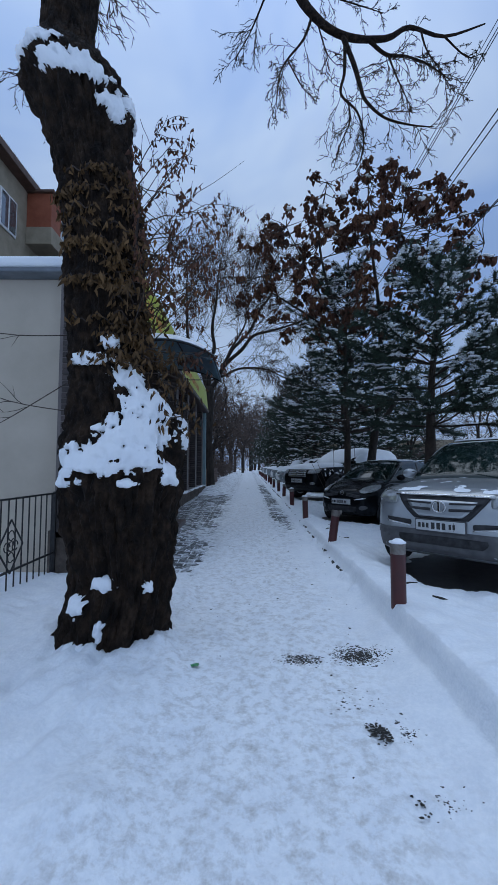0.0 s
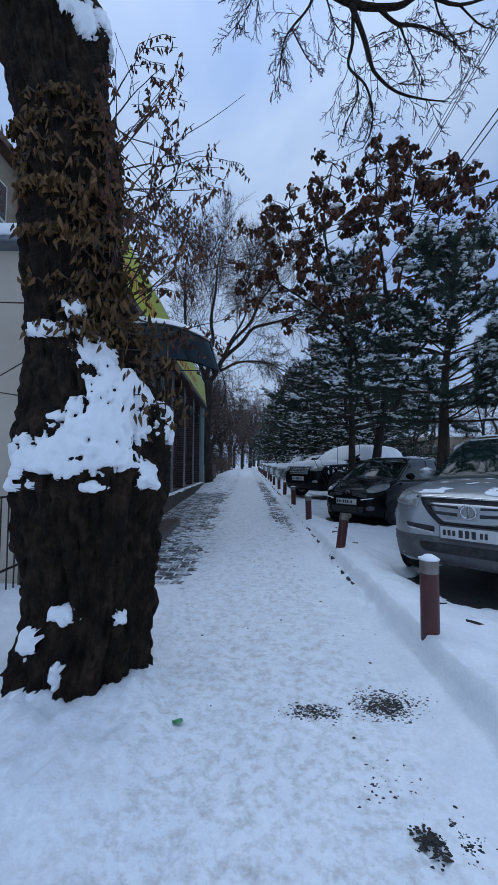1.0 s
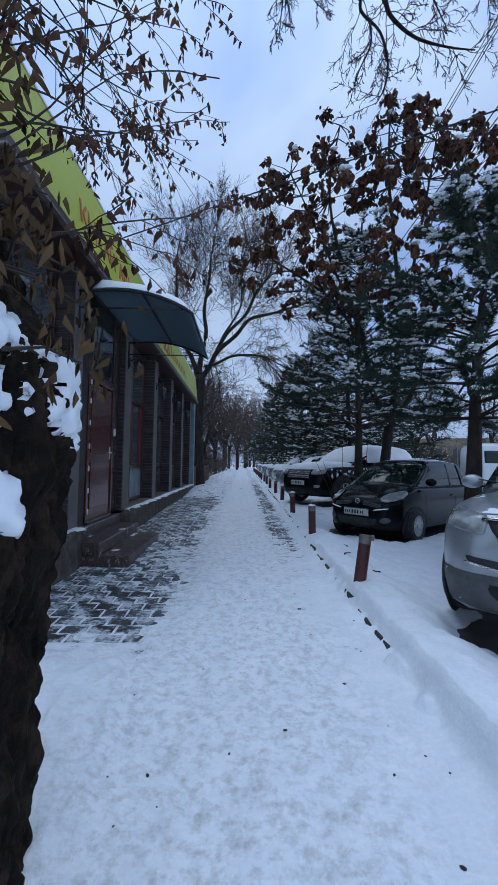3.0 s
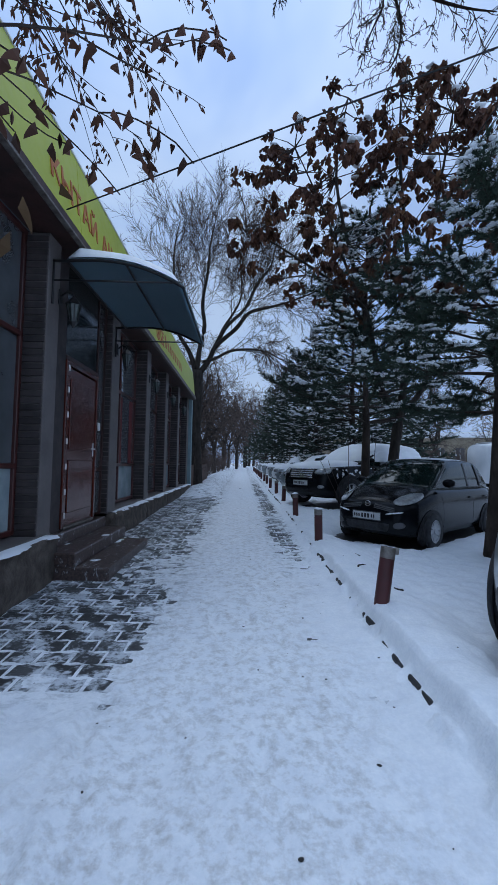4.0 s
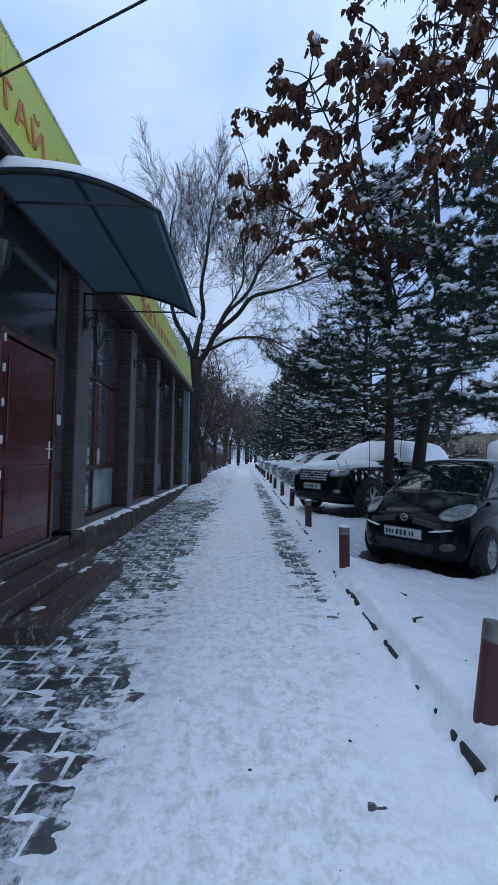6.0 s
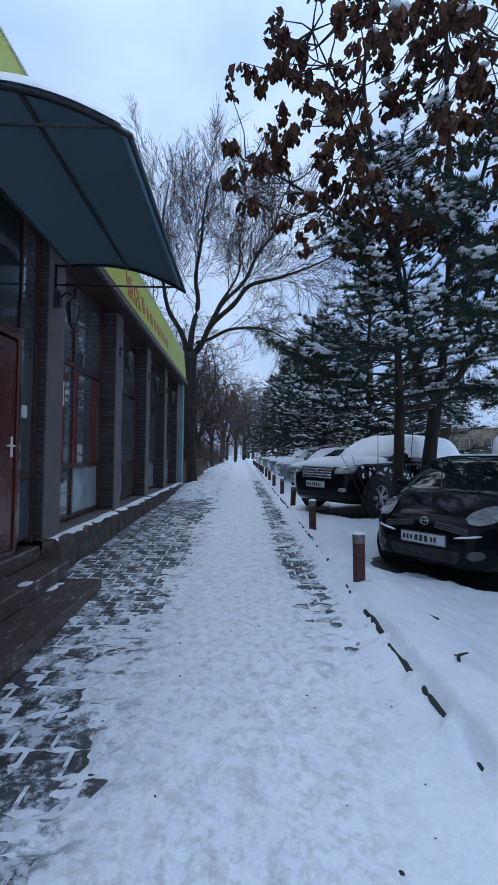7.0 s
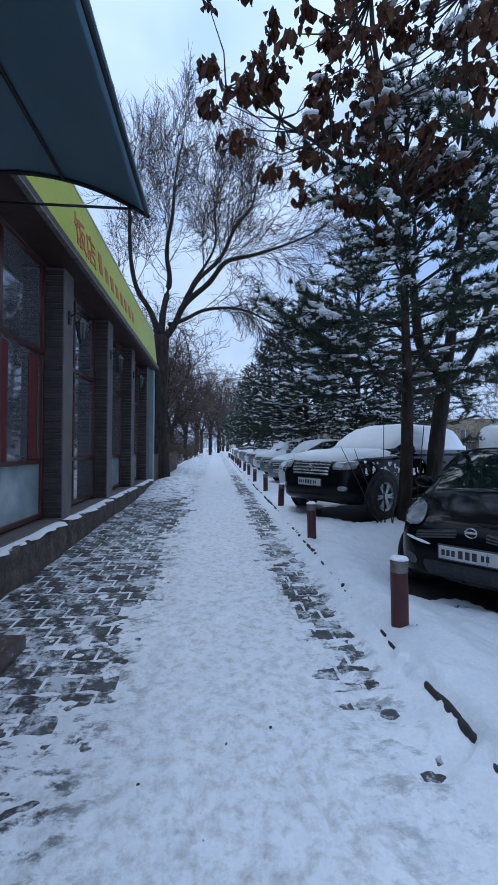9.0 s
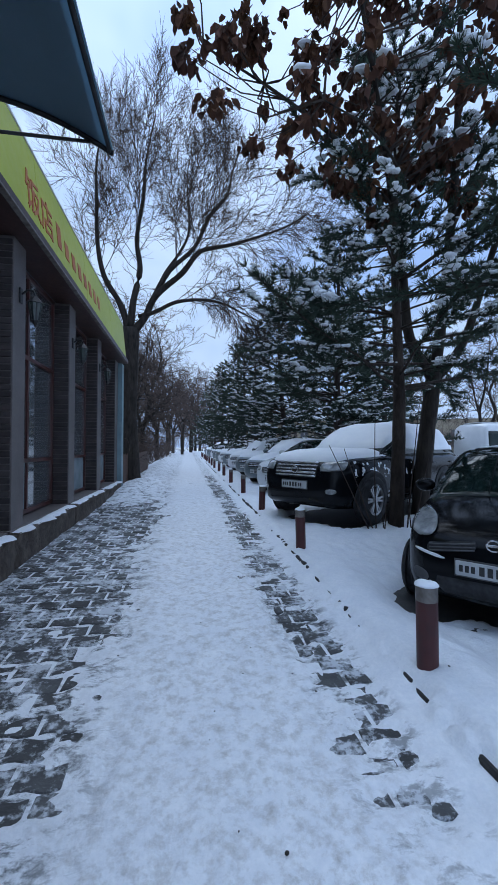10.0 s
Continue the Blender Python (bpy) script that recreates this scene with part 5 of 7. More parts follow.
for (th, z, L, rise) in REACH:
    for j in range(1 if math.cos(th) < 0.2 else 2):
        p = trunk_point(th, z + rnd.uniform(-0.2, 0.2), -0.02)
        d = Vector((math.cos(th) * 0.5, math.sin(th), rise + rnd.uniform(-0.2, 0.25))).normalized()
        pts, _ = wander(p, d, L * rnd.uniform(0.75, 1.1), 8, 0.10, -0.03, rnd)
        vs, fs = tube(pts, [0.0065 * (1 - 0.75 * i / 8) for i in range(9)], 4, False)
        tw.add(vs, fs)
        for s in range(5):
            u = rnd.uniform(0.3, 0.99)
            q, dd = at_path(pts, u)
            sp, _ = wander(q, off_axis(dd, rnd.uniform(0.3, 0.9), rnd), rnd.uniform(0.15, 0.42), 5, 0.12, -0.05, rnd)
            vs, fs = tube(sp, [0.0025] * 6, 3, False)
            tw.add(vs, fs)
            if u > 0.45 or z < 3.2:
                for i in range(8):
                    w, _ = at_path(sp, min(0.999, (i + rnd.random()) / 8))
                    hang_leaves(pods, w, 1, 0.060, rnd, 0.008, 0.34)
put("creeper_wood", tw.mesh("creeper_wood", M["twig"]), old, kind="stuff")
put("creeper_leaves", dry.mesh("creeper_leaves", M["leaf_dry"]), old, label="dry olive-brown creeper leaves", kind="stuff")
put("hanging_leaflet", pods.mesh("hanging_leaflet", M["leaf"]), old, label="dark hanging leaflet rows", kind="stuff")
for (a, c, d) in (((-1.45, 3.2, 1.95), (-1.8, 3.0, 2.0), (-2.15, 2.9, 2.15)), ((-1.5, 3.3, 2.6), (-1.95, 3.1, 2.55), (-2.4, 3.0, 2.7)), ((-1.5, 3.3, 2.2), (-1.9, 3.2, 1.9), (-2.1, 3.1, 1.75))):
    l = limb(tw_low, [a, c, d], 0.0045, 0.0025, 5)
    branch_out(tw_low, tw_low, l, 0.004, 0, rnd, [5, 2], 0.4, 0.0, None, (0.4, 0.9), 0.0, 0.3)
put("low_twig", tw_low.mesh("low_twig", M["twig"]), old, kind="stuff")
# high limb arching over the walk
wood, twigs = Bag(), Bag()
rnd = random.Random(5)
h0 = limb(wood, [(-1.0, 3.3, 8.9), (-0.7, 5.6, 13.2), (0.3, 8.8, 16.2), (1.19, 10.3, 15.0), (1.8, 10.3, 13.86), (2.65, 10.3, 13.27), (3.75, 10.3, 13.22), (4.4, 10.3, 13.55), (5.4, 10.4, 13.40), (6.6, 10.5, 13.9)], 0.19, 0.02, 9)
SPRAYS = [
    (limb(wood, [(2.56, 10.3, 13.30), (2.85, 10.25, 12.4), (3.0, 10.2, 11.7), (3.15, 10.2, 11.3), (3.6, 10.1, 10.75), (4.3, 10.1, 10.55), (4.9, 10.1, 10.5)], 0.075, 0.012, 7), 15, 0.030),
    (limb(wood, [(2.62, 10.3, 13.0), (2.62, 10.4, 12.3), (2.52, 10.4, 11.7), (2.95, 10.4, 11.2), (3.12, 10.4, 10.5), (3.05, 10.4, 9.9), (2.85, 10.4, 9.5)], 0.050, 0.010, 7), 14, 0.025),
    (limb(wood, [(2.72, 10.4, 11.5), (2.75, 10.4, 10.9), (2.5, 10.4, 10.3), (2.35, 10.4, 9.8)], 0.028, 0.007, 6), 8, 0.018),
    (limb(wood, [(1.75, 10.3, 13.95), (1.5, 10.3, 13.2), (1.05, 10.3, 12.6), (0.82, 10.3, 12.1), (0.72, 10.3, 11.0)], 0.045, 0.007, 6), 16, 0.022),
    (limb(wood, [(1.05, 10.3, 12.6), (1.45, 10.3, 11.8), (1.75, 10.3, 11.5)], 0.022, 0.006, 6), 8, 0.018),
    (limb(wood, [(1.85, 10.3, 13.8), (2.1, 10.2, 12.7), (2.4, 10.2, 12.3)], 0.025, 0.006, 6), 9, 0.018),
    (limb(wood, [(3.3, 10.3, 13.15), (3.75, 10.3, 12.75), (4.3, 10.3, 12.7), (4.9, 10.3, 12.45), (5.5, 10.3, 12.0)], 0.060, 0.012, 7), 15, 0.026),
    (limb(wood, [(3.8, 10.3, 12.72), (4.1, 10.3, 11.9), (4.4, 10.3, 11.2)], 0.030, 0.008, 6), 8, 0.018),
    (limb(wood, [(4.7, 10.3, 13.5), (4.85, 10.3, 12.9), (5.2, 10.3, 12.3), (5.6, 10.3, 11.6)], 0.030, 0.007, 6), 11, 0.020),
    (limb(wood, [(5.4, 10.4, 13.4), (6.0, 10.4, 12.8), (6.4, 10.4, 12.9)], 0.030, 0.007, 6), 10, 0.020),
    (limb(wood, [(0.9, 10.0, 15.4), (0.4, 10.2, 14.2), (0.0, 10.3, 13.3), (-0.4, 10.3, 12.6)], 0.040, 0.006, 6), 12, 0.020),
    (limb(wood, [(1.3, 10.3, 14.8), (2.6, 10.5, 14.6), (3.8, 10.5, 14.2)], 0.040, 0.008, 6), 12, 0.022),
    (limb(wood, [(-0.7, 5.6, 13.2), (-2.2, 7.0, 13.0), (-3.6, 8.2, 11.8)], 0.08, 0.01, 6), 10, 0.030),
    (limb(wood, [(-1.3, 3.5, 7.6), (-2.4, 5.5, 8.6), (-3.6, 7.0, 8.2)], 0.07, 0.01, 6), 9, 0.030)]
for l, n, r in SPRAYS:
    branch_out(wood, twigs, l, r, 0, rnd, [n, 8, 5], 0.40, -0.04, None, (0.4, 1.0), -0.10, 0.2, 0.0085)
put("high_limb", wood.mesh("high_limb", M["bark"], True), old)
put("high_spray", twigs.mesh("high_spray", M["bark_fine"]), old, label="fine bare drooping twigs", kind="stuff")

# ---- parked cars ----
from mathutils.bvhtree import BVHTree

M["paint_silver"] = mat("silver_car_paint", [(0.3, (0.34, 0.36, 0.38)), (0.7, (0.42, 0.44, 0.46))], 1.5, 5, 0.3, 0.55, 0.03, 60, 0.001, coat=0.6, rough_var=0.06)
M["paint_black"] = mat("dirty_black_car_paint", [(0.3, (0.003, 0.0035, 0.0045)), (0.7, (0.007, 0.008, 0.010))], 1.5, 6, 0.16, 0.0, 0.0, 60, 0.001, coat=0.0, rough_var=0.06, spec=0.16)
M["paint_white"] = mat("white_car_paint", [(0.3, (0.55, 0.57, 0.58)), (0.7, (0.66, 0.67, 0.68))], 1.5, 5, 0.3, 0, 0.03, 60, 0.001, coat=0.5)
M["paint_grey"] = mat("grey_green_car_paint", [(0.3, (0.10, 0.13, 0.14)), (0.7, (0.16, 0.19, 0.20))], 1.5, 5, 0.3, 0.3, 0.03, 60, 0.001, coat=0.5)
M["trim"] = mat("grey_plastic_trim", [(0.3, (0.05, 0.05, 0.055)), (0.7, (0.10, 0.10, 0.105))], 8, 5, 0.6, 0, 0.2, 60, 0.002)
# also the dark colour of the discs that imitate wheel-arch shade
M["rubber"] = mat("snow_dusted_rubber_and_arch_shade", [(0.35, (0.010, 0.010, 0.011)), (0.75, (0.05, 0.05, 0.055))], 9, 6, 0.85, 0, 0.5, 50, 0.004)
M["alloy"] = mat("dull_alloy", [(0.3, (0.26, 0.27, 0.28)), (0.7, (0.42, 0.43, 0.44))], 8, 5, 0.35, 0.7, 0.1)
M["chrome"] = mat("chrome_trim", [(0.3, (0.5, 0.5, 0.5)), (0.7, (0.65, 0.65, 0.65))], 8, 3, 0.15, 1.0, 0.0)
M["headlamp"] = mat("headlamp_lens", [(0.3, (0.16, 0.17, 0.175)), (0.7, (0.34, 0.35, 0.35))], 14, 4, 0.12, 0.2, 0.1, 20, 0.003, coat=0.8)
M["car_glass"] = mat("dark_green_car_glass", [(0.3, (0.006, 0.014, 0.013)), (0.7, (0.010, 0.022, 0.020))], 2.0, 3, 0.05, 0, 0.0, 6, 0.002, rough_var=0.02, spec=0.4)
M["plate"] = mat("white_number_plate", [(0.3, (0.40, 0.41, 0.42)), (0.7, (0.55, 0.56, 0.56))], 6, 5, 0.5, 0, 0.1)
M["plate_ink"] = mat("plate_ink", [(0.3, (0.015, 0.015, 0.016)), (0.7, (0.03, 0.03, 0.032))], 6, 3, 0.6, 0, 0)


def section(w, zb, zs, zt, crown):
    """Half of a body section, from the floor's middle round the side to the top's middle."""
    h = zs - zb
    return [(0.0, zb), (w * 0.80, zb), (w * 0.94, zb + 0.05), (w * 0.985, zb + h * 0.28), (w, zb + h * 0.52), (w * 0.992, zb + h * 0.75), (w * 0.965, zs - 0.04), (w * 0.90, zs + (zt - zs) * 0.35),
            (w * 0.72, zt), (w * 0.4, zt + crown * 0.8), (0.0, zt + crown)]


def loft(rings):
    """Mirrored loft of half sections (x, [(y, z), ...])."""
    vs, fs = [], []
    n = len(rings[0][1])
    full = 2 * n - 2
    for x, sec in rings:
        for (y, z) in sec:
            vs.append((x, y, z))
        for (y, z) in sec[-2:0:-1]:
            vs.append((x, -y, z))
    for i in range(len(rings) - 1):
        for k in range(full):
            q = (k + 1) % full
            fs.append((i * full + k, (i + 1) * full + k, (i + 1) * full + q, i * full + q))
    fs.append(tuple(range(full)))
    fs.append(tuple(range(len(rings) * full - 1, (len(rings) - 1) * full - 1, -1)))
    return vs, fs


def sheet_on(bvh, axis, corners, nu, nv, lift, roundness=0.0, skirt=0.02):
    """A patch laid on a body along an axis: corners are four points in the plane across it, row by row."""
    c00, c10, c01, c11 = (Vector(c) for c in corners)
    vs, fs = [], []
    ok = []
    for j in range(nv + 1):
        for i in range(nu + 1):
            s, t = 2 * i / nu - 1, 2 * j / nv - 1
            if roundness:
                ds, dt = s * math.sqrt(max(0, 1 - t * t / 2)), t * math.sqrt(max(0, 1 - s * s / 2))
                s, t = s + (ds - s) * roundness, t + (dt - t) * roundness
            s, t = (s + 1) / 2, (t + 1) / 2
            p = (c00 * (1 - s) + c10 * s) * (1 - t) + (c01 * (1 - s) + c11 * s) * t
            if axis == "x":
                o, d = Vector((6, p.x, p.y)), Vector((-1, 0, 0))
            elif axis == "z":
                o, d = Vector((p.x, p.y, 6)), Vector((0, 0, -1))
            elif axis == "y":
                o, d = Vector((p.x, 6, p.y)), Vector((0, -1, 0))
            else:
                o, d = Vector((p.x, -6, p.y)), Vector((0, 1, 0))
            hit, nor, _, _ = bvh.ray_cast(o, d)
            ok.append(hit is not None)
            vs.append(hit + nor * lift if hit is not None else Vector((0, 0, 0.6)))
    w = nu + 1
    for j in range(nv):
        for i in range(nu):
            q = (j * w + i, j * w + i + 1, (j + 1) * w + i + 1, (j + 1) * w + i)
            if all(ok[k] for k in q):
                fs.append(q)
    # turn the rim inwards, so that the patch has thickness
    rim = [i for i in range(w)] + [j * w + nu for j in range(1, nv + 1)] + [nv * w + i for i in range(nu - 1, -1, -1)] + [j * w for j in range(nv - 1, 0, -1)]
    base = len(vs)
    back = {"x": Vector((-skirt, 0, 0)), "z": Vector((0, 0, -skirt)), "y": Vector((0, -skirt, 0)), "-y": Vector((0, skirt, 0))}[axis]
    for r in rim:
        vs.append(vs[r] + back)
    for k in range(len(rim)):
        q = (k + 1) % len(rim)
        if ok[rim[k]] and ok[rim[q]]:
            fs.append((rim[k], base + k, base + q, rim[q]))
    return vs, fs


def make_wheel(r, width, spokes, rim_mat):
    tyre = Bag()
    prof = [(-width / 2, r * 0.66), (-width / 2, r * 0.90), (-width * 0.40, r * 0.98), (0, r), (width * 0.40, r * 0.98), (width / 2, r * 0.90), (width / 2, r * 0.66)]
    n = 30
    vs = [(r2 * math.cos(2 * math.pi * k / n), y, r2 * math.sin(2 * math.pi * k / n)) for k in range(n) for (y, r2) in prof]
    m2 = len(prof)
    fs = [(k * m2 + i, k * m2 + i + 1, ((k + 1) % n) * m2 + i + 1, ((k + 1) % n) * m2 + i) for k in range(n) for i in range(m2 - 1)]
    t_me = mesh_from("tyre", vs, fs, M["rubber"], True)
    rim = Bag()
    o = width * 0.44
    # outer ring
    vs, fs = [], []
    for k in range(n):
        c, s = math.cos(2 * math.pi * k / n), math.sin(2 * math.pi * k / n)
        for (y, r2) in ((o, r * 0.68), (o + 0.008, r * 0.64), (o - 0.01, r * 0.58), (-o, r * 0.56), (-o, r * 0.66)):
            vs.append((r2 * c, y, r2 * s))
    fs = [(k * 5 + i, k * 5 + i + 1, ((k + 1) % n) * 5 + i + 1, ((k + 1) % n) * 5 + i) for k in range(n) for i in range(4)]
    rim.add([Vector(v) for v in vs], fs)
    for k in range(spokes):
        a = 2 * math.pi * k / spokes
        for sgn in (-1, 1):
            b6 = one_box(r * 0.08, r * 0.62, -0.012, 0.012, -0.018, 0.018, 0.004)
            b6.transform(Matrix.Translation((0, o - 0.012, 0)) @ Matrix.Rotation(-a + sgn * 0.14, 4, "Y"))
            b6.verts.index_update()
            rim.add([v.co.copy() for v in b6.verts], [[v.index for v in f.verts] for f in b6.faces])
            b6.free()
    b6 = bmesh.new()
    bmesh.ops.create_cone(b6, cap_ends=True, segments=16, radius1=r * 0.17, radius2=r * 0.14, depth=0.03, matrix=Matrix.Translation((0, o, 0)) @ Matrix.Rotation(-math.pi / 2, 4, "X"))
    b6.verts.index_update()
    rim.add([v.co.copy() for v in b6.verts], [[v.index for v in f.verts] for f in b6.faces])
    b6.free()
    r_me = rim.mesh("rim", rim_mat)
    b6 = bmesh.new()
    bmesh.ops.create_cone(b6, cap_ends=True, segments=24, radius1=r * 0.57, radius2=r * 0.57, depth=0.05, matrix=Matrix.Translation((0, -0.01, 0)) @ Matrix.Rotation(-math.pi / 2, 4, "X"))
    d_me = bpy.data.meshes.new("brake_disc")
    b6.to_mesh(d_me)
    b6.free()
    d_me.materials.append(M["black_metal"])
    return t_me, r_me, d_me


def car(m, L, W, H, hood, belt, cowl, roof0, roof1, tail, paint, label, wheel_r, axle0, axle1, group="parked cars",
        grille="bars", spokes=6, clearance=0.22, trim_low=None, snow=0.0, rim_mat=None, round_nose=1.0, detail=True):
    """A car with its nose at x = 0 facing +x; distances run back from the nose.
    hood: heights at the lip and cowl; cowl, roof0, roof1, tail: where windscreen starts, roof starts and ends, rear glass ends."""
    root = empty("car", m, label, "car", group)
    hw = W / 2
    ds = [0.0, 0.03, 0.09, 0.2, 0.36, 0.6, 0.95, cowl, cowl + 0.35, roof0, (roof0 + roof1) / 2, roof1, L - 0.55, L - 0.25, L - 0.08, L]
    ds = sorted(set(round(d, 3) for d in ds))
    k = round_nose
    wd = lambda d: hw * float(np.interp(d, [0, 0.03, 0.09, 0.2, 0.36, 0.6, 0.95, L - 0.6, L - 0.25, L - 0.08, L], [1 - 0.42 * k, 1 - 0.33 * k, 1 - 0.24 * k, 1 - 0.14 * k, 1 - 0.07 * k, 1 - 0.025 * k, 1, 1, 0.96, 0.90, 0.80]))
    zt = lambda d: float(np.interp(d, [0, 0.03, 0.09, 0.2, 0.5, cowl, roof1, L - 0.25, L - 0.08, L], [hood[0] - 0.20, hood[0] - 0.12, hood[0] - 0.05, hood[0], hood[0] + (hood[1] - hood[0]) * 0.5, hood[1], belt, belt, belt - 0.06, belt - 0.25]))
    zb = lambda d: float(np.interp(d, [0, 0.05, 0.2, 0.5, L - 0.4, L - 0.1, L], [clearance + 0.14, clearance + 0.06, clearance, clearance - 0.02, clearance - 0.02, clearance + 0.06, clearance + 0.2]))
    rings = []
    for d in ds:
        t = zt(d)
        rings.append((-d, section(wd(d), zb(d), t - 0.07, t, 0.03 * min(1, d / 0.4))))
    vs, fs = loft(rings)
    bme = mesh_from("body", vs, fs, paint, True)
    body = put("body", bme, root)
    bvh = BVHTree.FromPolygons([Vector(v) for v in vs], fs)
    # glasshouse
    gw = lambda d: hw * float(np.interp(d, [cowl, roof0, roof1, tail], [0.86, 0.90, 0.89, 0.80]))
    rw = hw * 0.70
    gr = []
    for d in np.linspace(cowl - 0.05, tail, 22):
        top = float(np.interp(d, [cowl - 0.05, cowl + (roof0 - cowl) * 0.5, roof0, (roof0 + roof1) / 2, roof1, tail], [hood[1] - 0.03, hood[1] + (H - 0.05 - hood[1]) * 0.56, H - 0.05, H - 0.02, H - 0.06, belt - 0.02]))
        base = min(zt(d) - 0.05, top - 0.01)
        f = max(0.05, (top - base) / (H - belt + 0.05))
        w0, w1 = gw(d), gw(d) + (rw - gw(d)) * min(1, f)
        gr.append((-d, [(0, base), (w0, base), (w0 * 0.6 + w1 * 0.4, base + (top - base) * 0.45), (w1 + 0.02, top - 0.06 * min(1, f) - 0.004), (w1 * 0.9, top - 0.012), (w1 * 0.5, top + 0.012), (0, top + 0.02)]))
    gvs, gfs = loft(gr)
    gme = mesh_from("glasshouse", gvs, gfs, M["car_glass"], True)
    glasshouse = put("glasshouse", gme, root, label="dark car glass")
    gb = BVHTree.FromPolygons([Vector(v) for v in gvs], gfs)

    def lay(name, tree, axis, corners, nu, nv, lift, mm, roundness=0.0, parent=None, lab="", skirt=0.02):
        a, c = sheet_on(tree, axis, corners, nu, nv, lift, roundness, skirt)
        return put(name, mesh_from(name, a, c, mm, True), parent or root, label=lab)

    # roof and pillars over the glass
    lay("roof", gb, "z", [(-roof0 + 0.02, rw), (-roof0 + 0.02, -rw), (-roof1 - 0.02, rw), (-roof1 - 0.02, -rw)], 10, 8, 0.008, paint)
    zw = belt + 0.01
    for ax in ("y", "-y"):
        lay("a_pillar", gb, ax, [(-cowl - 0.02, hood[1] - 0.01), (-cowl - 0.14, hood[1] - 0.01), (-roof0 + 0.02, H - 0.09), (-roof0 - 0.08, H - 0.09)], 2, 8, 0.008, paint)
        mid = (roof0 + roof1) / 2 + 0.02
        lay("b_pillar", gb, ax, [(-mid, zw), (-mid - 0.09, zw), (-mid - 0.02, H - 0.10), (-mid - 0.09, H - 0.10)], 2, 6, 0.007, M["trim"])
        lay("c_pillar", gb, ax, [(-roof1 + 0.10, zw), (-roof1 - 0.22, zw), (-roof1 + 0.16, H - 0.11), (-roof1 - 0.02, H - 0.11)], 4, 6, 0.008, paint)
        lay("door_line", bvh, ax, [(-mid - 0.045, clearance + 0.14), (-mid - 0.054, clearance + 0.14), (-mid - 0.045, belt - 0.08), (-mid - 0.054, belt - 0.08)], 1, 8, 0.002, M["rubber"], skirt=0.003)
        lay("door_line", bvh, ax, [(-axle0 - wheel_r - 0.14, clearance + 0.14), (-axle0 - wheel_r - 0.149, clearance + 0.14), (-cowl - 0.22, belt - 0.08), (-cowl - 0.229, belt - 0.08)], 1, 8, 0.002, M["rubber"], skirt=0.003)
        for dd in (mid - 0.06, roof1 - 0.02):
            lay("door_handle", bvh, ax, [(-dd + 0.10, belt - 0.20), (-dd - 0.08, belt - 0.20), (-dd + 0.10, belt - 0.165), (-dd - 0.08, belt - 0.165)], 4, 2, 0.022, paint, 0.5)
        if trim_low:
            lay("side_moulding", bvh, ax, [(-axle0 - wheel_r - 0.12, clearance + 0.13), (-axle1 + wheel_r + 0.12, clearance + 0.13), (-axle0 - wheel_r - 0.12, clearance + 0.24), (-axle1 + wheel_r + 0.12, clearance + 0.24)], 10, 2, 0.010, trim_low)
        # wing mirror
        s = 1 if ax == "y" else -1
        b7 = bmesh.new()
        bmesh.ops.create_icosphere(b7, subdivisions=3, radius=1.0)
        for v in b7.verts:
            v.co = Vector((-cowl - 0.32 + v.co.x * 0.07, s * (hw + 0.05) + v.co.y * 0.11, belt + 0.10 + v.co.z * 0.075))
        part("wing_mirror", b7, paint, root, smooth=True)
    # wheels with dark arches and a painted-in shade disc behind each
    t_me, r_me, d_me = make_wheel(wheel_r, 0.22, spokes, rim_mat or M["alloy"])
    for dd in (axle0, axle1):
        for s in (1, -1):
            rot = Matrix.Translation((-dd, s * (hw - 0.065), wheel_r)) @ (Matrix.Identity(4) if s > 0 else Matrix.Rotation(math.pi, 4, "Z"))
            wh = put("wheel", t_me, root, rot)
            put("rim", r_me, wh)
            put("brake_disc", d_me, wh)
            nn, a1 = 22, []
            avs, afs = [], []
            for q in range(nn + 1):
                a = -0.35 + (math.pi + 0.7) * q / nn
                for (r2, yy) in ((wheel_r * 0.98, 0.0), (wheel_r * 1.17, 0.012), (wheel_r * 1.23, 0.0)):
                    xx, zz = -dd + r2 * math.cos(a), wheel_r + r2 * math.sin(a)
                    hit, nor, _, _ = bvh.ray_cast(Vector((xx, s * 6, max(zz, clearance + 0.07))), Vector((0, -s, 0)))
                    ysurf = (hit.y if hit is not None else s * hw * 0.97)
                    avs.append((xx, ysurf + s * (0.010 + yy), zz))
            afs = [(q * 3 + i, q * 3 + i + 1, (q + 1) * 3 + i + 1, (q + 1) * 3 + i) for q in range(nn) for i in range(2)]
            put("wheel_arch", mesh_from("wheel_arch", avs, afs, M["rubber"], True), root)
            # added dark disc over the body side, in place of the arch's shade
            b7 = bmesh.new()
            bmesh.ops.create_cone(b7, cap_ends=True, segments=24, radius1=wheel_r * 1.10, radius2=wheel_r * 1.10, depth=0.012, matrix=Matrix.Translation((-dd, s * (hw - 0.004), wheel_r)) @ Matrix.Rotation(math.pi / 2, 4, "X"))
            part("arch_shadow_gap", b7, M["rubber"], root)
    return root, body, glasshouse, bvh, gb, lay


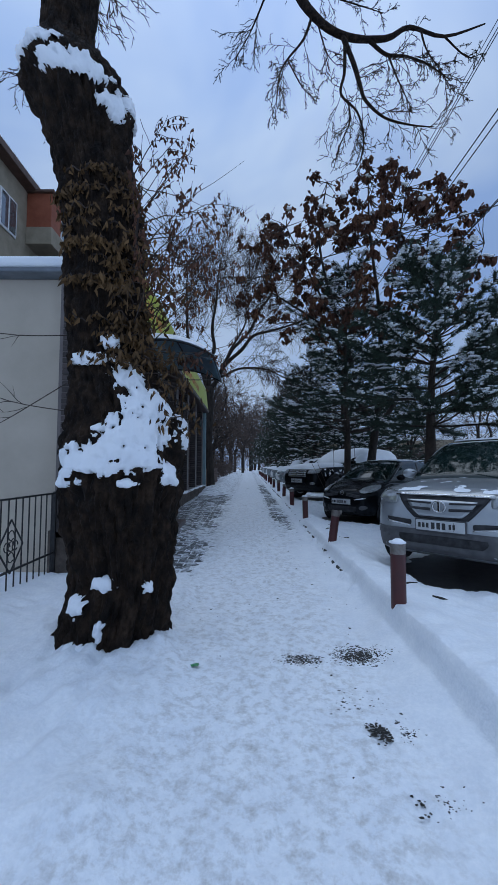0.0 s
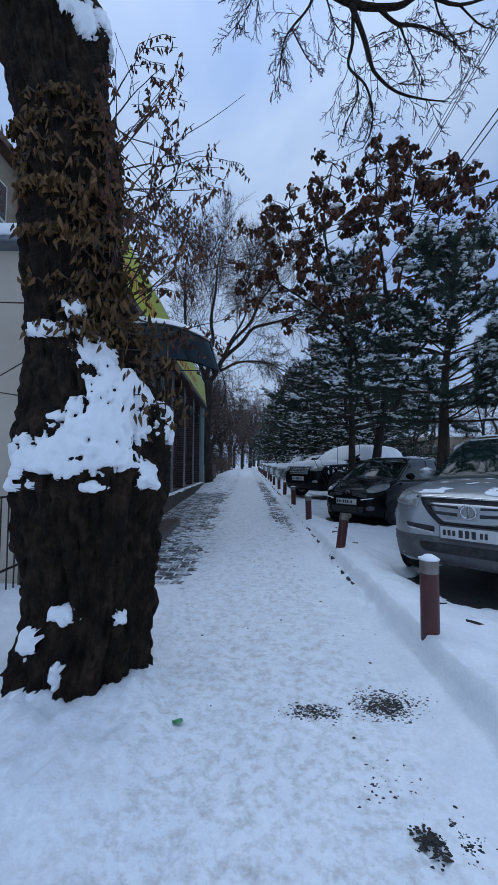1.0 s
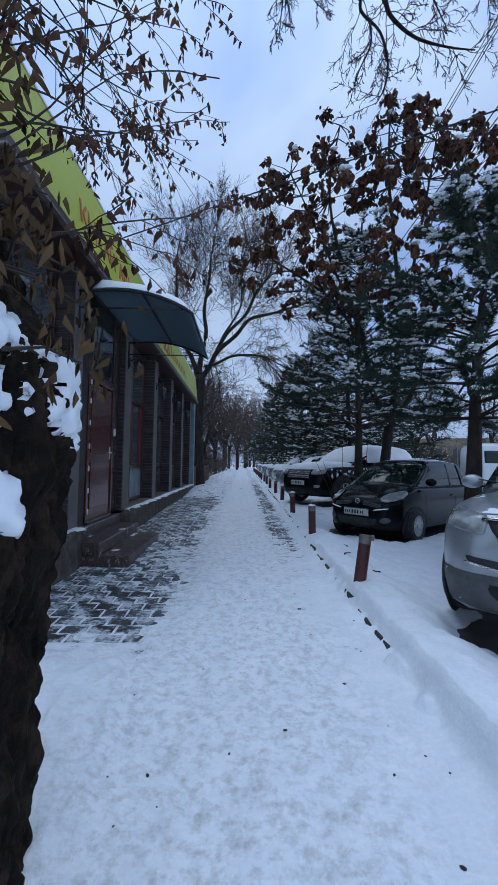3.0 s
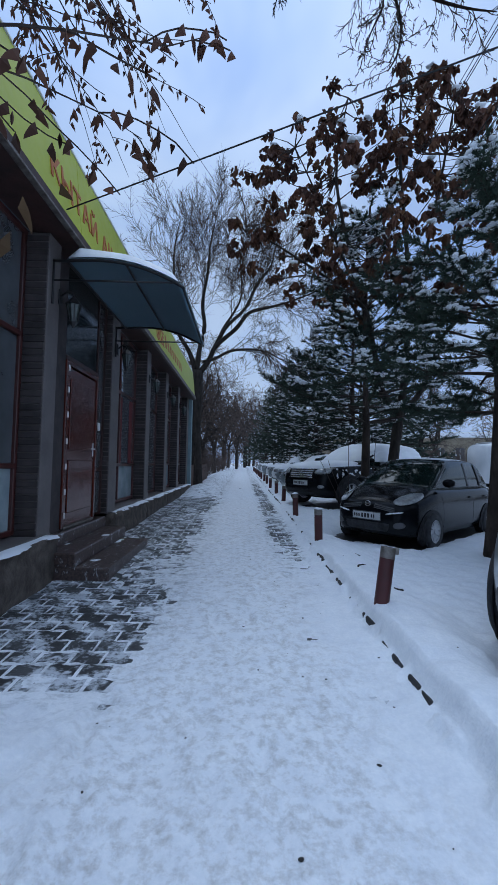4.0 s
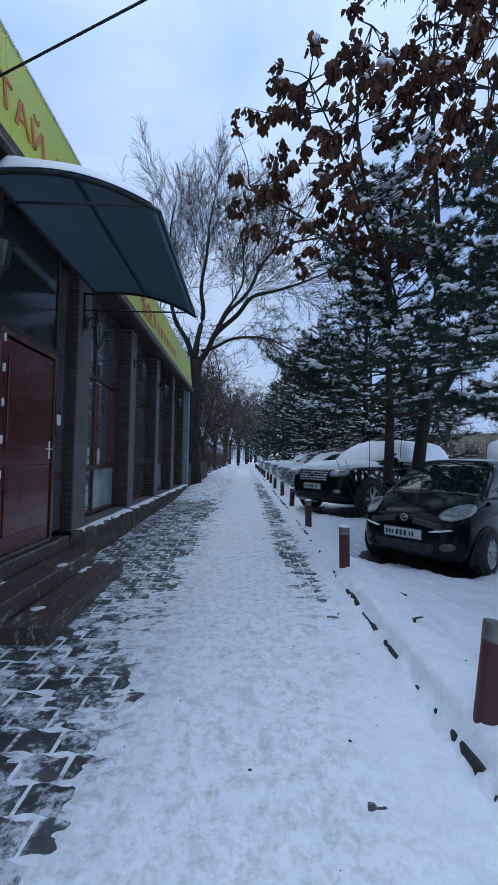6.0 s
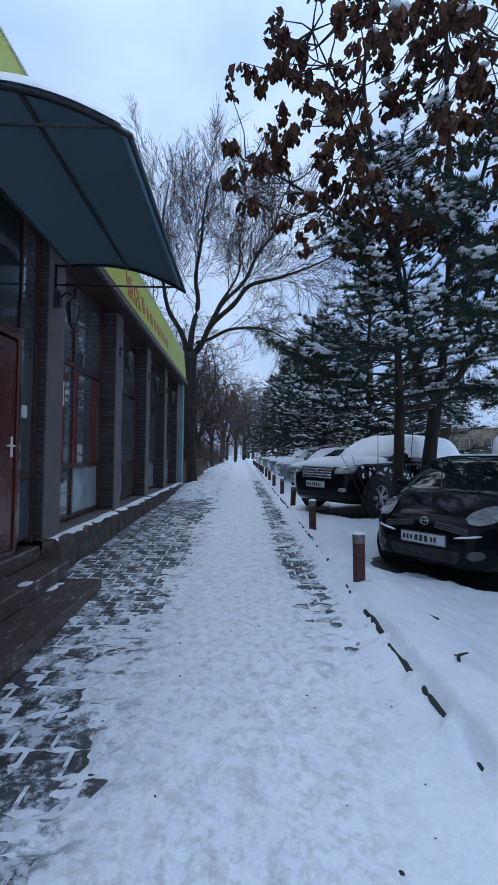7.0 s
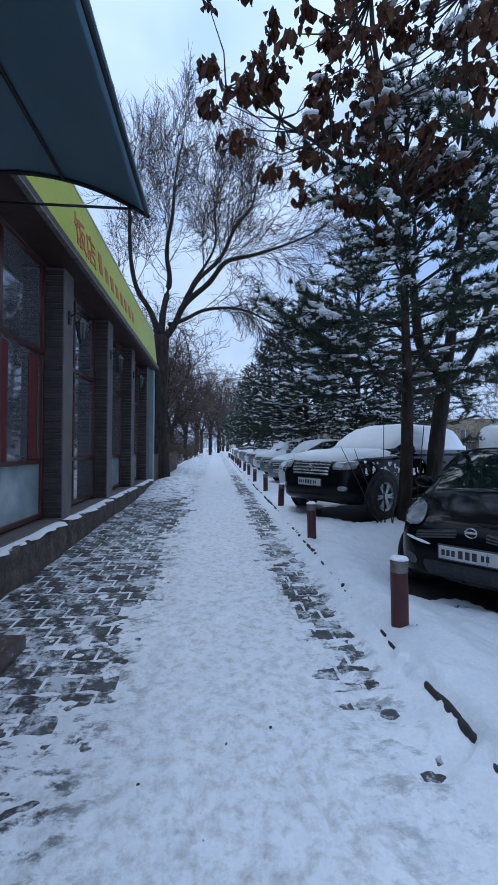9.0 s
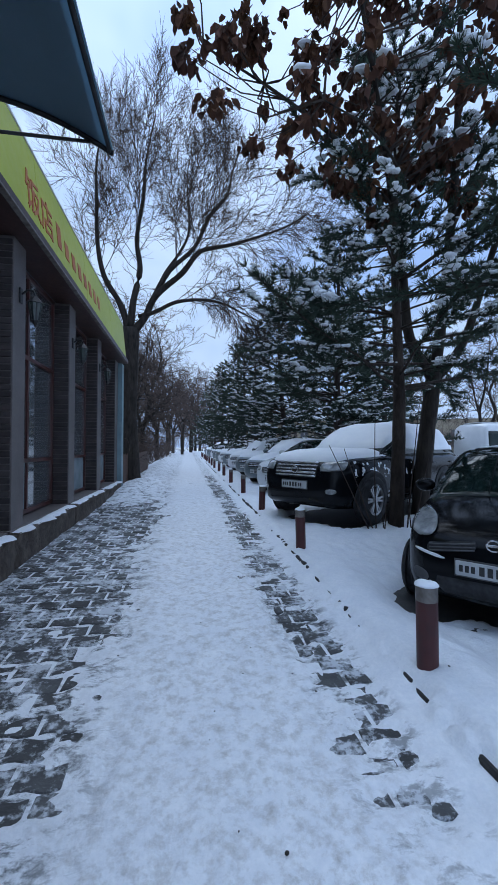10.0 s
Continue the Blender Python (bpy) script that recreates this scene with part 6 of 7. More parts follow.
def number_plate(root, x, y, z, tilt=0.0):
    p = part("number_plate", one_box(-0.008, 0.008, -0.262, 0.262, -0.058, 0.058, 0.004), M["plate"], root, "white plate with plain dark bars", m=pose(x, y, z, 0, tilt, 0))
    part("plate_frame", one_box(-0.014, -0.0085, -0.275, 0.275, -0.072, 0.072, 0.004), M["trim"], p)
    rnd = random.Random(3)
    x = -0.235
    for k, w in enumerate((0.044, 0.044, 0.044, 0.0, 0.058, 0.058, 0.058, 0.0, 0.040, 0.040)):
        if w:
            h = 0.036 if w > 0.05 else 0.027
            part("bar", one_box(0.0085, 0.0100, x, x + w * 0.66, -h, h), M["plate_ink"], p)
            x += w
        else:
            x += 0.014
    part("bar", one_box(0.0085, 0.0100, 0.150, 0.153, -0.05, 0.05), M["plate_ink"], p)
    return p


def ring(root, x, y, z, r, thick, mm, bar=True, name="emblem"):
    vs, fs = [], []
    n = 28
    for k in range(n):
        a = 2 * math.pi * k / n
        for q in range(6):
            t = 2 * math.pi * q / 6
            rr3 = r + thick * math.cos(t)
            vs.append((x + thick * math.sin(t), y + rr3 * math.cos(a), z + rr3 * math.sin(a) * 0.9))
    fs = [(k * 6 + q, k * 6 + (q + 1) % 6, ((k + 1) % n) * 6 + (q + 1) % 6, ((k + 1) % n) * 6 + q) for k in range(n) for q in range(6)]
    e2 = put(name, mesh_from(name, vs, fs, mm, True), root, label="plain chrome ring emblem")
    if bar:
        part("emblem_bar", one_box(x - 0.004, x + 0.008, y - r * 1.15, y + r * 1.15, z - thick * 1.3, z + thick * 1.3, 0.002), mm, root)
    return e2


def heading(px, py, pz, theta):
    """Pose of a car whose nose middle stands at (px, py); theta: degrees its nose points from -y towards -x."""
    return pose(px, py, pz, 0, 0, -90 - theta)


def nose_x(bvh, y, z):
    hit, _, _, _ = bvh.ray_cast(Vector((6, y, z)), Vector((-1, 0, 0)))
    return hit.x if hit is not None else 0.0


# silver sports utility car
z0 = 0.24
root, body, gh, bvh, gb, lay = car(heading(2.15, 4.55, z0, 46), 4.84, 1.95, 1.72, (1.00, 1.10), 1.08, 1.22, 2.05, 3.75, 4.55, M["paint_silver"],
                                  "silver sports utility car with snow-dusted bonnet on snow", 0.37, 0.95, 3.70, trim_low=M["trim"], clearance=0.24)
for s in (1, -1):
    hl = lay("headlight", bvh, "x", [(s * 0.50, 0.83), (s * 0.84, 0.87), (s * 0.50, 0.97), (s * 0.82, 1.0)], 10, 6, 0.012, M["headlamp"], 0.35)
    lay("fog_lamp", bvh, "x", [(s * 0.60, 0.44), (s * 0.84, 0.46), (s * 0.60, 0.51), (s * 0.82, 0.53)], 6, 3, 0.010, M["trim"], 0.3)
    lay("bumper_slot", bvh, "x", [(s * 0.33, 0.60), (s * 0.62, 0.64), (s * 0.33, 0.66), (s * 0.64, 0.68)], 8, 3, 0.006, M["rubber"], 0.2)
    lay("chrome_strip", bvh, "x", [(s * 0.33, 0.585), (s * 0.64, 0.625), (s * 0.33, 0.597), (s * 0.64, 0.637)], 8, 1, 0.012, M["chrome"])
lay("lower_bumper", bvh, "x", [(-0.88, 0.30), (0.88, 0.30), (-0.88, 0.56), (0.88, 0.56)], 24, 4, 0.012, M["trim"], 0.15)
lay("air_intake", bvh, "x", [(-0.45, 0.40), (0.45, 0.40), (-0.50, 0.50), (0.50, 0.50)], 12, 3, 0.018, M["rubber"], 0.2)
gr_ = lay("grille", bvh, "x", [(-0.30, 0.685), (0.30, 0.685), (-0.52, 0.94), (0.52, 0.94)], 16, 8, 0.010, M["rubber"], 0.12)
lay("grille_shield", bvh, "x", [(-0.24, 0.715), (0.24, 0.715), (-0.40, 0.885), (0.40, 0.885)], 16, 6, 0.024, M["paint_silver"], 0.15)
for (zz, w0, w1) in ((0.780, 0.33, 0.36), (0.845, 0.39, 0.42)):
    for s in (1, -1):
        lay("grille_slot", bvh, "x", [(s * 0.10, zz), (s * w0, zz + 0.012), (s * 0.10, zz + 0.022), (s * w1, zz + 0.030)], 10, 2, 0.030, M["rubber"])
lay("grille_frame", bvh, "x", [(-0.53, 0.930), (0.53, 0.930), (-0.53, 0.950), (0.53, 0.950)], 16, 1, 0.026, M["chrome"])
ring(root, nose_x(bvh, 0, 0.83) + 0.05, 0, 0.83, 0.068, 0.012, M["chrome"], False)
part("emblem_bar", one_box(nose_x(bvh, 0, 0.83) + 0.045, nose_x(bvh, 0, 0.83) + 0.058, -0.012, 0.012, 0.775, 0.885, 0.003), M["chrome"], root)
number_plate(root, nose_x(bvh, 0, 0.62) + 0.03, 0.0, 0.615)

def dusting(name, tree, axis, corners, nu, nv, lift, limit, scale, parent, seed):
    """Scattered thin snow: only the cells where the noise is high stay."""
    a, c = sheet_on(tree, axis, corners, nu, nv, lift, 0.0, 0.004)
    keep = [f for f in c if len(f) == 4 and max(f) < (nu + 1) * (nv + 1) and sum(noise.fractal(a[i] * scale + Vector((seed, 0, 0)), 0.9, 2.0, 4) for i in f) / 4 > limit]
    return put(name, mesh_from(name, a, keep, M["snow"], True), parent, label="scattered thin snow", kind="stuff")


dusting("bonnet_snow", bvh, "z", [(-0.15, 0.80), (-0.15, -0.80), (-1.2, 0.85), (-1.2, -0.85)], 110, 90, 0.006, 0.26, 3.2, root, 1.0)
lay("roof_snow", gb, "z", [(-2.1, 0.62), (-2.1, -0.62), (-3.7, 0.62), (-3.7, -0.62)], 14, 10, 0.035, M["snow"], 0.3, lab="thin snow on the roof")
for s in (0.35, -0.3):
    a = (-1.18, s)
    vs, fs = tube([Vector((-1.24, s, 1.125)), Vector((-1.30, s - 0.30, 1.16)), Vector((-1.38, s - 0.62, 1.21))], [0.010, 0.008, 0.006], 5)
    put("wiper", mesh_from("wiper", vs, fs, M["rubber"]), root)

# small black hatchback
z0 = 0.19
root, body, gh, bvh, gb, lay = car(heading(2.22, 9.66, z0, 50), 3.72, 1.66, 1.54, (0.82, 1.00), 0.98, 0.85, 1.62, 3.05, 3.55, M["paint_black"],
                                  "small black hatchback with round headlights on snow", 0.29, 0.68, 3.10, clearance=0.18, spokes=9, rim_mat=M["alloy"])
for s in (1, -1):
    lay("headlight", bvh, "x", [(s * 0.44, 0.70), (s * 0.74, 0.74), (s * 0.46, 0.86), (s * 0.72, 0.93)], 10, 8, 0.025, M["headlamp"], 0.9)
    lay("grille", bvh, "x", [(s * 0.12, 0.66), (s * 0.50, 0.60), (s * 0.12, 0.73), (s * 0.50, 0.68)], 10, 4, 0.010, M["rubber"], 0.3)
    for zz in (0.62, 0.645, 0.67):
        lay("grille_bar", bvh, "x", [(s * 0.13, zz + 0.035), (s * 0.48, zz - 0.01), (s * 0.13, zz + 0.045), (s * 0.48, zz)], 8, 1, 0.016, M["trim"])
    lay("fog_lamp", bvh, "x", [(s * 0.48, 0.34), (s * 0.64, 0.36), (s * 0.48, 0.44), (s * 0.63, 0.46)], 6, 4, 0.008, M["trim"], 0.9)
    lay("bumper_snow", bvh, "x", [(s * 0.34, 0.56), (s * 0.60, 0.60), (s * 0.36, 0.585), (s * 0.62, 0.625)], 8, 3, 0.016, M["snow"], 0.8, lab="smear of snow on the bumper")
lay("air_intake", bvh, "x", [(-0.38, 0.28), (0.38, 0.28), (-0.44, 0.42), (0.44, 0.42)], 12, 3, 0.006, M["rubber"], 0.2)
ring(root, nose_x(bvh, 0, 0.72) + 0.02, 0, 0.72, 0.048, 0.008, M["chrome"])
number_plate(root, nose_x(bvh, 0, 0.52) + 0.03, 0.0, 0.52)
lay("roof_snow", gb, "z", [(-1.7, 0.5), (-1.7, -0.5), (-2.9, 0.5), (-2.9, -0.5)], 12, 8, 0.012, M["snow"], 0.4, lab="thin snow on the roof")
for s in (0.3, -0.2):
    vs, fs = tube([Vector((-0.90, s, 1.02)), Vector((-0.86, s + 0.05, 1.24)), Vector((-0.82, s + 0.1, 1.42))], [0.010, 0.008, 0.006], 5)
    put("wiper", mesh_from("wiper", vs, fs, M["rubber"]), root, label="wiper lifted off the windscreen")

# big dark utility car under snow
z0 = 0.47
root, body, gh, bvh, gb, lay = car(heading(1.60, 13.25, z0, 56), 4.80, 1.88, 1.64, (1.02, 1.12), 1.12, 1.25, 2.35, 4.05, 4.62, M["paint_black"],
                                  "dark utility car thickly covered with snow", 0.38, 0.84, 3.63, trim_low=M["chrome"], clearance=0.26, round_nose=0.85)
for s in (1, -1):
    lay("headlight", bvh, "x", [(s * 0.48, 0.84), (s * 0.82, 0.86), (s * 0.50, 0.98), (s * 0.80, 1.0)], 8, 5, 0.012, M["headlamp"], 0.4)
    lay("fog_lamp", bvh, "x", [(s * 0.60, 0.50), (s * 0.74, 0.50), (s * 0.60, 0.58), (s * 0.74, 0.58)], 5, 4, 0.010, M["headlamp"], 0.9)
lay("grille", bvh, "x", [(-0.42, 0.74), (0.42, 0.74), (-0.44, 0.98), (0.44, 0.98)], 12, 6, 0.010, M["rubber"], 0.12)
for zz in (0.76, 0.81, 0.86, 0.91, 0.955):
    lay("grille_bar", bvh, "x", [(-0.42, zz), (0.42, zz), (-0.42, zz + 0.02), (0.42, zz + 0.02)], 12, 1, 0.020, M["chrome"])
ring(root, nose_x(bvh, 0, 0.86) + 0.03, 0, 0.86, 0.06, 0.010, M["chrome"])
number_plate(root, nose_x(bvh, 0, 0.62) + 0.03, 0.0, 0.62)


def snow_coat(name, tree, axis, corners, nu, nv, th, parent, seed):
    a, c = sheet_on(tree, axis, corners, nu, nv, 0.004, 0.25, 0.02)
    n = (nu + 1) * (nv + 1)
    for k in range(n):
        i, j = k % (nu + 1), k // (nu + 1)
        e3 = min(1.0, min(i, nu - i) / 2.5, min(j, nv - j) / 2.5)
        a[k] = a[k] + Vector((0, 0, th * math.sqrt(max(e3, 0)) * (1 + 0.35 * noise.noise(a[k] * 2.6 + Vector((seed, 0, 0))))))
    return put(name, mesh_from(name, a, c, M["snow"], True), parent, label="thick smooth snow")


snow_coat("bonnet_snow", bvh, "z", [(-0.10, 0.70), (-0.10, -0.70), (-1.5, 0.90), (-1.5, -0.90)], 20, 16, 0.07, root, 1)
snow_coat("roof_snow", gb, "z", [(-1.38, 0.80), (-1.38, -0.80), (-4.5, 0.78), (-4.5, -0.78)], 30, 16, 0.11, root, 2)
for ax, s in (("y", 1), ("-y", -1)):
    a, c = sheet_on(gb, ax, [(-1.7, 1.18), (-4.45, 1.18), (-2.3, 1.55), (-4.2, 1.55)], 24, 8, 0.03, 0.12, 0.02)
    for k in range(len(a)):
        a[k] = a[k] + Vector((0, s * 0.012 * noise.noise(a[k] * 4), 0))
    put("side_snow", mesh_from("side_snow", a, c, M["snow"], True), root, label="snow stuck to the side windows", kind="stuff")

dusting("fender_snow", bvh, "y", [(-0.35, 0.62), (-2.2, 0.62), (-0.35, 1.02), (-2.2, 1.02)], 110, 40, 0.005, 0.34, 11.0, root, 3.0)
dusting("fender_snow", bvh, "-y", [(-0.35, 0.62), (-2.2, 0.62), (-0.35, 1.02), (-2.2, 1.02)], 110, 40, 0.005, 0.34, 11.0, root, 4.0)

# row of parked cars further on
FAR = [((1.95, 16.6), 55, "paint_white", (4.30, 1.72, 1.46, (0.82, 0.98), 0.96, 1.05, 1.85, 3.05, 3.95), "white", 0.0), ((2.0, 19.3), 55, "paint_grey", (4.4, 1.74, 1.48, (0.80, 0.97), 0.95, 1.05, 1.85, 3.05, 3.95), "grey", 0.03),
       ((2.05, 22.2), 55, "paint_grey", (4.4, 1.74, 1.50, (0.80, 0.97), 0.95, 1.05, 1.85, 3.05, 3.95), "grey", 0.10), ((2.05, 25.2), 55, "paint_white", (4.4, 1.74, 1.48, (0.80, 0.97), 0.95, 1.05, 1.85, 3.05, 3.95), "pale", 0.10)]
far_cars = []
for (nose, th, pm, dims, word, sn) in FAR:
    root, body, gh, bvh, gb, lay = car(heading(nose[0], nose[1], float(lot_z(nose[1])) - 0.02, th), *dims[:3], *dims[3:], M[pm],
                                      word + " parked car with snow in a row of cars", 0.31, 0.82, 3.42, clearance=0.18)
    for s in (1, -1):
        lay("headlight", bvh, "x", [(s * 0.44, 0.60), (s * 0.74, 0.63), (s * 0.46, 0.72), (s * 0.72, 0.76)], 8, 5, 0.012, M["headlamp"], 0.5)
    lay("grille", bvh, "x", [(-0.38, 0.56), (0.38, 0.56), (-0.40, 0.70), (0.40, 0.70)], 10, 3, 0.010, M["rubber"], 0.2)
    for zz in (0.59, 0.64):
        lay("grille_bar", bvh, "x", [(-0.37, zz), (0.37, zz), (-0.37, zz + 0.016), (0.37, zz + 0.016)], 10, 1, 0.016, M["chrome"])
    number_plate(root, nose_x(bvh, 0, 0.42) + 0.02, 0.0, 0.42)
    if sn > 0.02:
        snow_coat("bonnet_snow", bvh, "z", [(-0.12, 0.60), (-0.12, -0.60), (-1.2, 0.76), (-1.2, -0.76)], 16, 12, sn * 0.7, root, 5)
        snow_coat("roof_snow", gb, "z", [(-1.05, 0.68), (-1.05, -0.68), (-3.9, 0.66), (-3.9, -0.66)], 22, 12, sn, root, 6)
    far_cars.append(root)
for i in range(9):
    src = far_cars[(2, 3, 1)[i % 3]]
    y = 28.0 + 2.9 * i
    copy_thing(src, heading(2.05, y, float(lot_z(y)) - 0.02, 54))
# cars and a van across the lot
copy_thing(far_cars[1], pose(7.6, 22.5, float(lot_z(22)) - 0.02, 0, 0, -150))
copy_thing(far_cars[0], pose(8.4, 26.0, float(lot_z(26)) - 0.02, 0, 0, -150))

van = empty("van", pose(16.8, 22.0, float(lot_z(22)) - 0.02, 0, 0, 0), "white minibus with dark side windows", "van")
rings = []
for d, top, w in ((0, 0.9, 0.7), (0.08, 1.05, 0.86), (0.35, 1.12, 0.95), (0.75, 1.25, 0.98), (1.5, 2.0, 0.98), (1.75, 2.15, 0.98), (3.5, 2.2, 0.98), (5.2, 2.18, 0.98), (5.4, 2.05, 0.95)):
    rings.append((-d, [(0, 0.3), (w * 0.9, 0.3), (w, 0.45), (w, top * 0.5), (w * 0.97, top * 0.75), (w * 0.92, top - 0.12), (w * 0.8, top - 0.02), (0, top)]))
vs, fs = loft(rings)
put("body", mesh_from("body", vs, fs, M["paint_white"], True), van)
vb = BVHTree.FromPolygons([Vector(v) for v in vs], fs)
for ax in ("y", "-y"):
    for k in range(4):
        a = -1.75 - 0.9 * k
        w2, f2 = sheet_on(vb, ax, [(a, 1.25), (a - 0.8, 1.25), (a, 1.85), (a - 0.8, 1.85)], 5, 5, 0.008, 0.12)
        put("side_window", mesh_from("side_window", w2, f2, M["car_glass"], True), van)
w2, f2 = sheet_on(vb, "x", [(-0.8, 1.32), (0.8, 1.32), (-0.72, 1.92), (0.72, 1.92)], 8, 6, 0.008, 0.12)
put("windscreen", mesh_from("windscreen", w2, f2, M["car_glass"], True), van)
t_me, r_me, d_me = make_wheel(0.34, 0.22, 6, M["alloy"])
for dd in (0.95, 4.2):
    for s in (1, -1):
        wh = put("wheel", t_me, van, Matrix.Translation((-dd, s * 0.9, 0.34)) @ (Matrix.Identity(4) if s > 0 else Matrix.Rotation(math.pi, 4, "Z")))
        put("rim", r_me, wh)
w2, f2 = sheet_on(vb, "z", [(-1.8, 0.75), (-1.8, -0.75), (-5.2, 0.75), (-5.2, -0.75)], 12, 6, 0.05, 0.2)
put("roof_snow", mesh_from("roof_snow", w2, f2, M["snow"], True), van, label="snow on the roof")

# ---- kerb ----
kerb = empty("kerb", pose(0, 0, 0), "dark concrete kerb half buried in snow", "kerb", kind="structure")
for k in range(58):
    y = 5.0 + k * 1.0
    z = float(path_z(y + 0.5))
    part("kerb_stone", one_box(KERB_X - 0.015 + random.uniform(-0.008, 0.008), KERB_X + 0.13, y + 0.006, y + 0.994, z - 0.15, z + 0.060 + random.uniform(-0.006, 0.006), 0.012), M["kerb"], kerb)

# ---- iron fence before the building ----
fence = empty("iron_fence", pose(-2.42, 0, 0), "black iron fence with diamond panel in snow", "fence")
FZ = 0.15
for y in np.arange(1.3, 5.06, 0.128):
    vs, fs = tube([(0, y, FZ - 0.15), (0, y, FZ + 1.02)], [0.008, 0.008], 5)
    put("bar", mesh_from("bar", vs, fs, M["black_metal"]), fence)
for z in (FZ + 0.30, FZ + 1.03):
    part("rail", one_box(-0.012, 0.012, 1.25, 5.08, z - 0.01, z + 0.01, 0.002), M["black_metal"], fence)
for y in (3.15, 5.09):
    part("post", one_box(-0.022, 0.022, y - 0.022, y + 0.022, FZ - 0.2, FZ + 1.05, 0.004), M["black_metal"], fence)
for yc in (2.2, 4.15):
    for (a, c) in (((-0.22, 0.55), (0.0, 0.82)), ((0.0, 0.82), (0.22, 0.55)), ((0.22, 0.55), (0.0, 0.28)), ((0.0, 0.28), (-0.22, 0.55))):
        vs, fs = tube([(0.012, yc + a[0], FZ + a[1]), (0.012, yc + c[0], FZ + c[1])], [0.009, 0.009], 5)
        put("diamond_bar", mesh_from("diamond_bar", vs, fs, M["black_metal"]), fence)
    for (oy, oz) in ((0, 0.55), (0.07, 0.55), (-0.07, 0.55), (0, 0.66), (0, 0.44)):
        vs, fs = tube([(0.016, yc + oy + 0.05 * math.cos(t), FZ + oz + 0.05 * math.sin(t)) for t in np.linspace(0, 5.6, 12)], [0.006] * 12, 5)
        put("scroll", mesh_from("scroll", vs, fs, M["black_metal"], True), fence)

# ---- brown fence beyond the building ----
bf = empty("board_fence", pose(-2.15, 19.1, 0), "low brown board fence with snow behind", "fence")
y = 0.0
while y < 9.0:
    z = float(path_z(19 + y)) + 0.05
    part("board", one_box(-0.02, 0.02, y, y + 0.19, z - 0.1, z + 0.95 + random.uniform(-0.03, 0.03), 0.005), M["fence_brown"], bf)
    y += 0.2
for y in (0.0, 3.0, 6.0, 9.0):
    z = float(path_z(19 + y))
    part("post", one_box(-0.11, -0.022, y - 0.04, y + 0.04, z - 0.1, z + 1.05, 0.008), M["fence_brown"], bf)

# ---- house with balcony behind the restaurant ----
house = empty("apartment_house", pose(-9.5, 9.0, 0), "ochre apartment house with glazed red balcony", "house")
part("wall", one_box(-10, 0.0, 0, 16.0, 0.0, 13.3, 0.01), M["house"], house)
part("roof", one_box(-10.5, 0.45, -0.4, 16.3, 13.3, 13.6, 0.02), M["fence_brown"], house, "dark overhanging roof edge")
part("roof_snow", one_box(-10.4, 0.40, -0.35, 16.25, 13.603, 13.75, 0.06, 2), M["snow"], house, "snow on the roof", True)
for (zb, lab) in ((11.0, ""), (7.9, "")):
    bal = part("balcony", one_box(0.003, 1.1, 7.6, 11.6, zb, zb + 0.75, 0.01), M["house"], house)
    part("balcony_cladding", one_box(0.004, 1.06, 7.62, 8.5, zb + 0.753, zb + 2.25, 0.01), M["house_red"], bal, "rust-red balcony side")
    part("balcony_roof", one_box(0.003, 1.2, 7.5, 11.7, zb + 2.253, zb + 2.36, 0.01), M["fence_brown"], bal)
    for k in range(3):
        a = 8.55 + k * 1.0
        w = part("balcony_window", one_box(1.0, 1.05, a, a + 0.94, zb + 0.76, zb + 2.24, 0.01), M["white_plastic"], bal)
        part("pane", one_box(1.052, 1.058, a + 0.07, a + 0.87, zb + 0.83, zb + 2.17), M["pane_pale"], w)
for (y, z) in ((6.3, 11.5), (3.2, 11.5), (6.3, 8.4), (3.2, 8.4)):
    w = part("window", one_box(0.004, 0.06, y - 0.55, y + 0.55, z - 0.75, z + 0.75, 0.01), M["white_plastic"], house)
    for s in (-1, 1):
        part("pane", one_box(0.062, 0.07, y + s * 0.26 - 0.21, y + s * 0.26 + 0.21, z - 0.66, z + 0.66), M["pane"], w)

# ---- low yellow building across the lot ----
yb = empty("yellow_building", pose(7.0, 58.0, 0.4, 0, 0, -25), "long low ochre building with dark windows", "building")
part("wall", one_box(0, 40, 0, 8, 0, 4.6, 0.02), M["house"], yb)
part("roof", one_box(-0.5, 40.5, -0.6, 8.5, 4.6, 5.2, 0.02), M["snow"], yb, "snow-covered roof")
for k in range(18):
    w = part("window", one_box(1.0 + k * 2.1, 1.9 + k * 2.1, -0.04, 0.02, 1.5, 3.4, 0.01), M["pane"], yb)
    part("window_frame", one_box(1.42 + k * 2.1, 1.48 + k * 2.1, -0.06, -0.042, 1.5, 3.4), M["white_plastic"], w)

# ---- shrubs and far woods ----


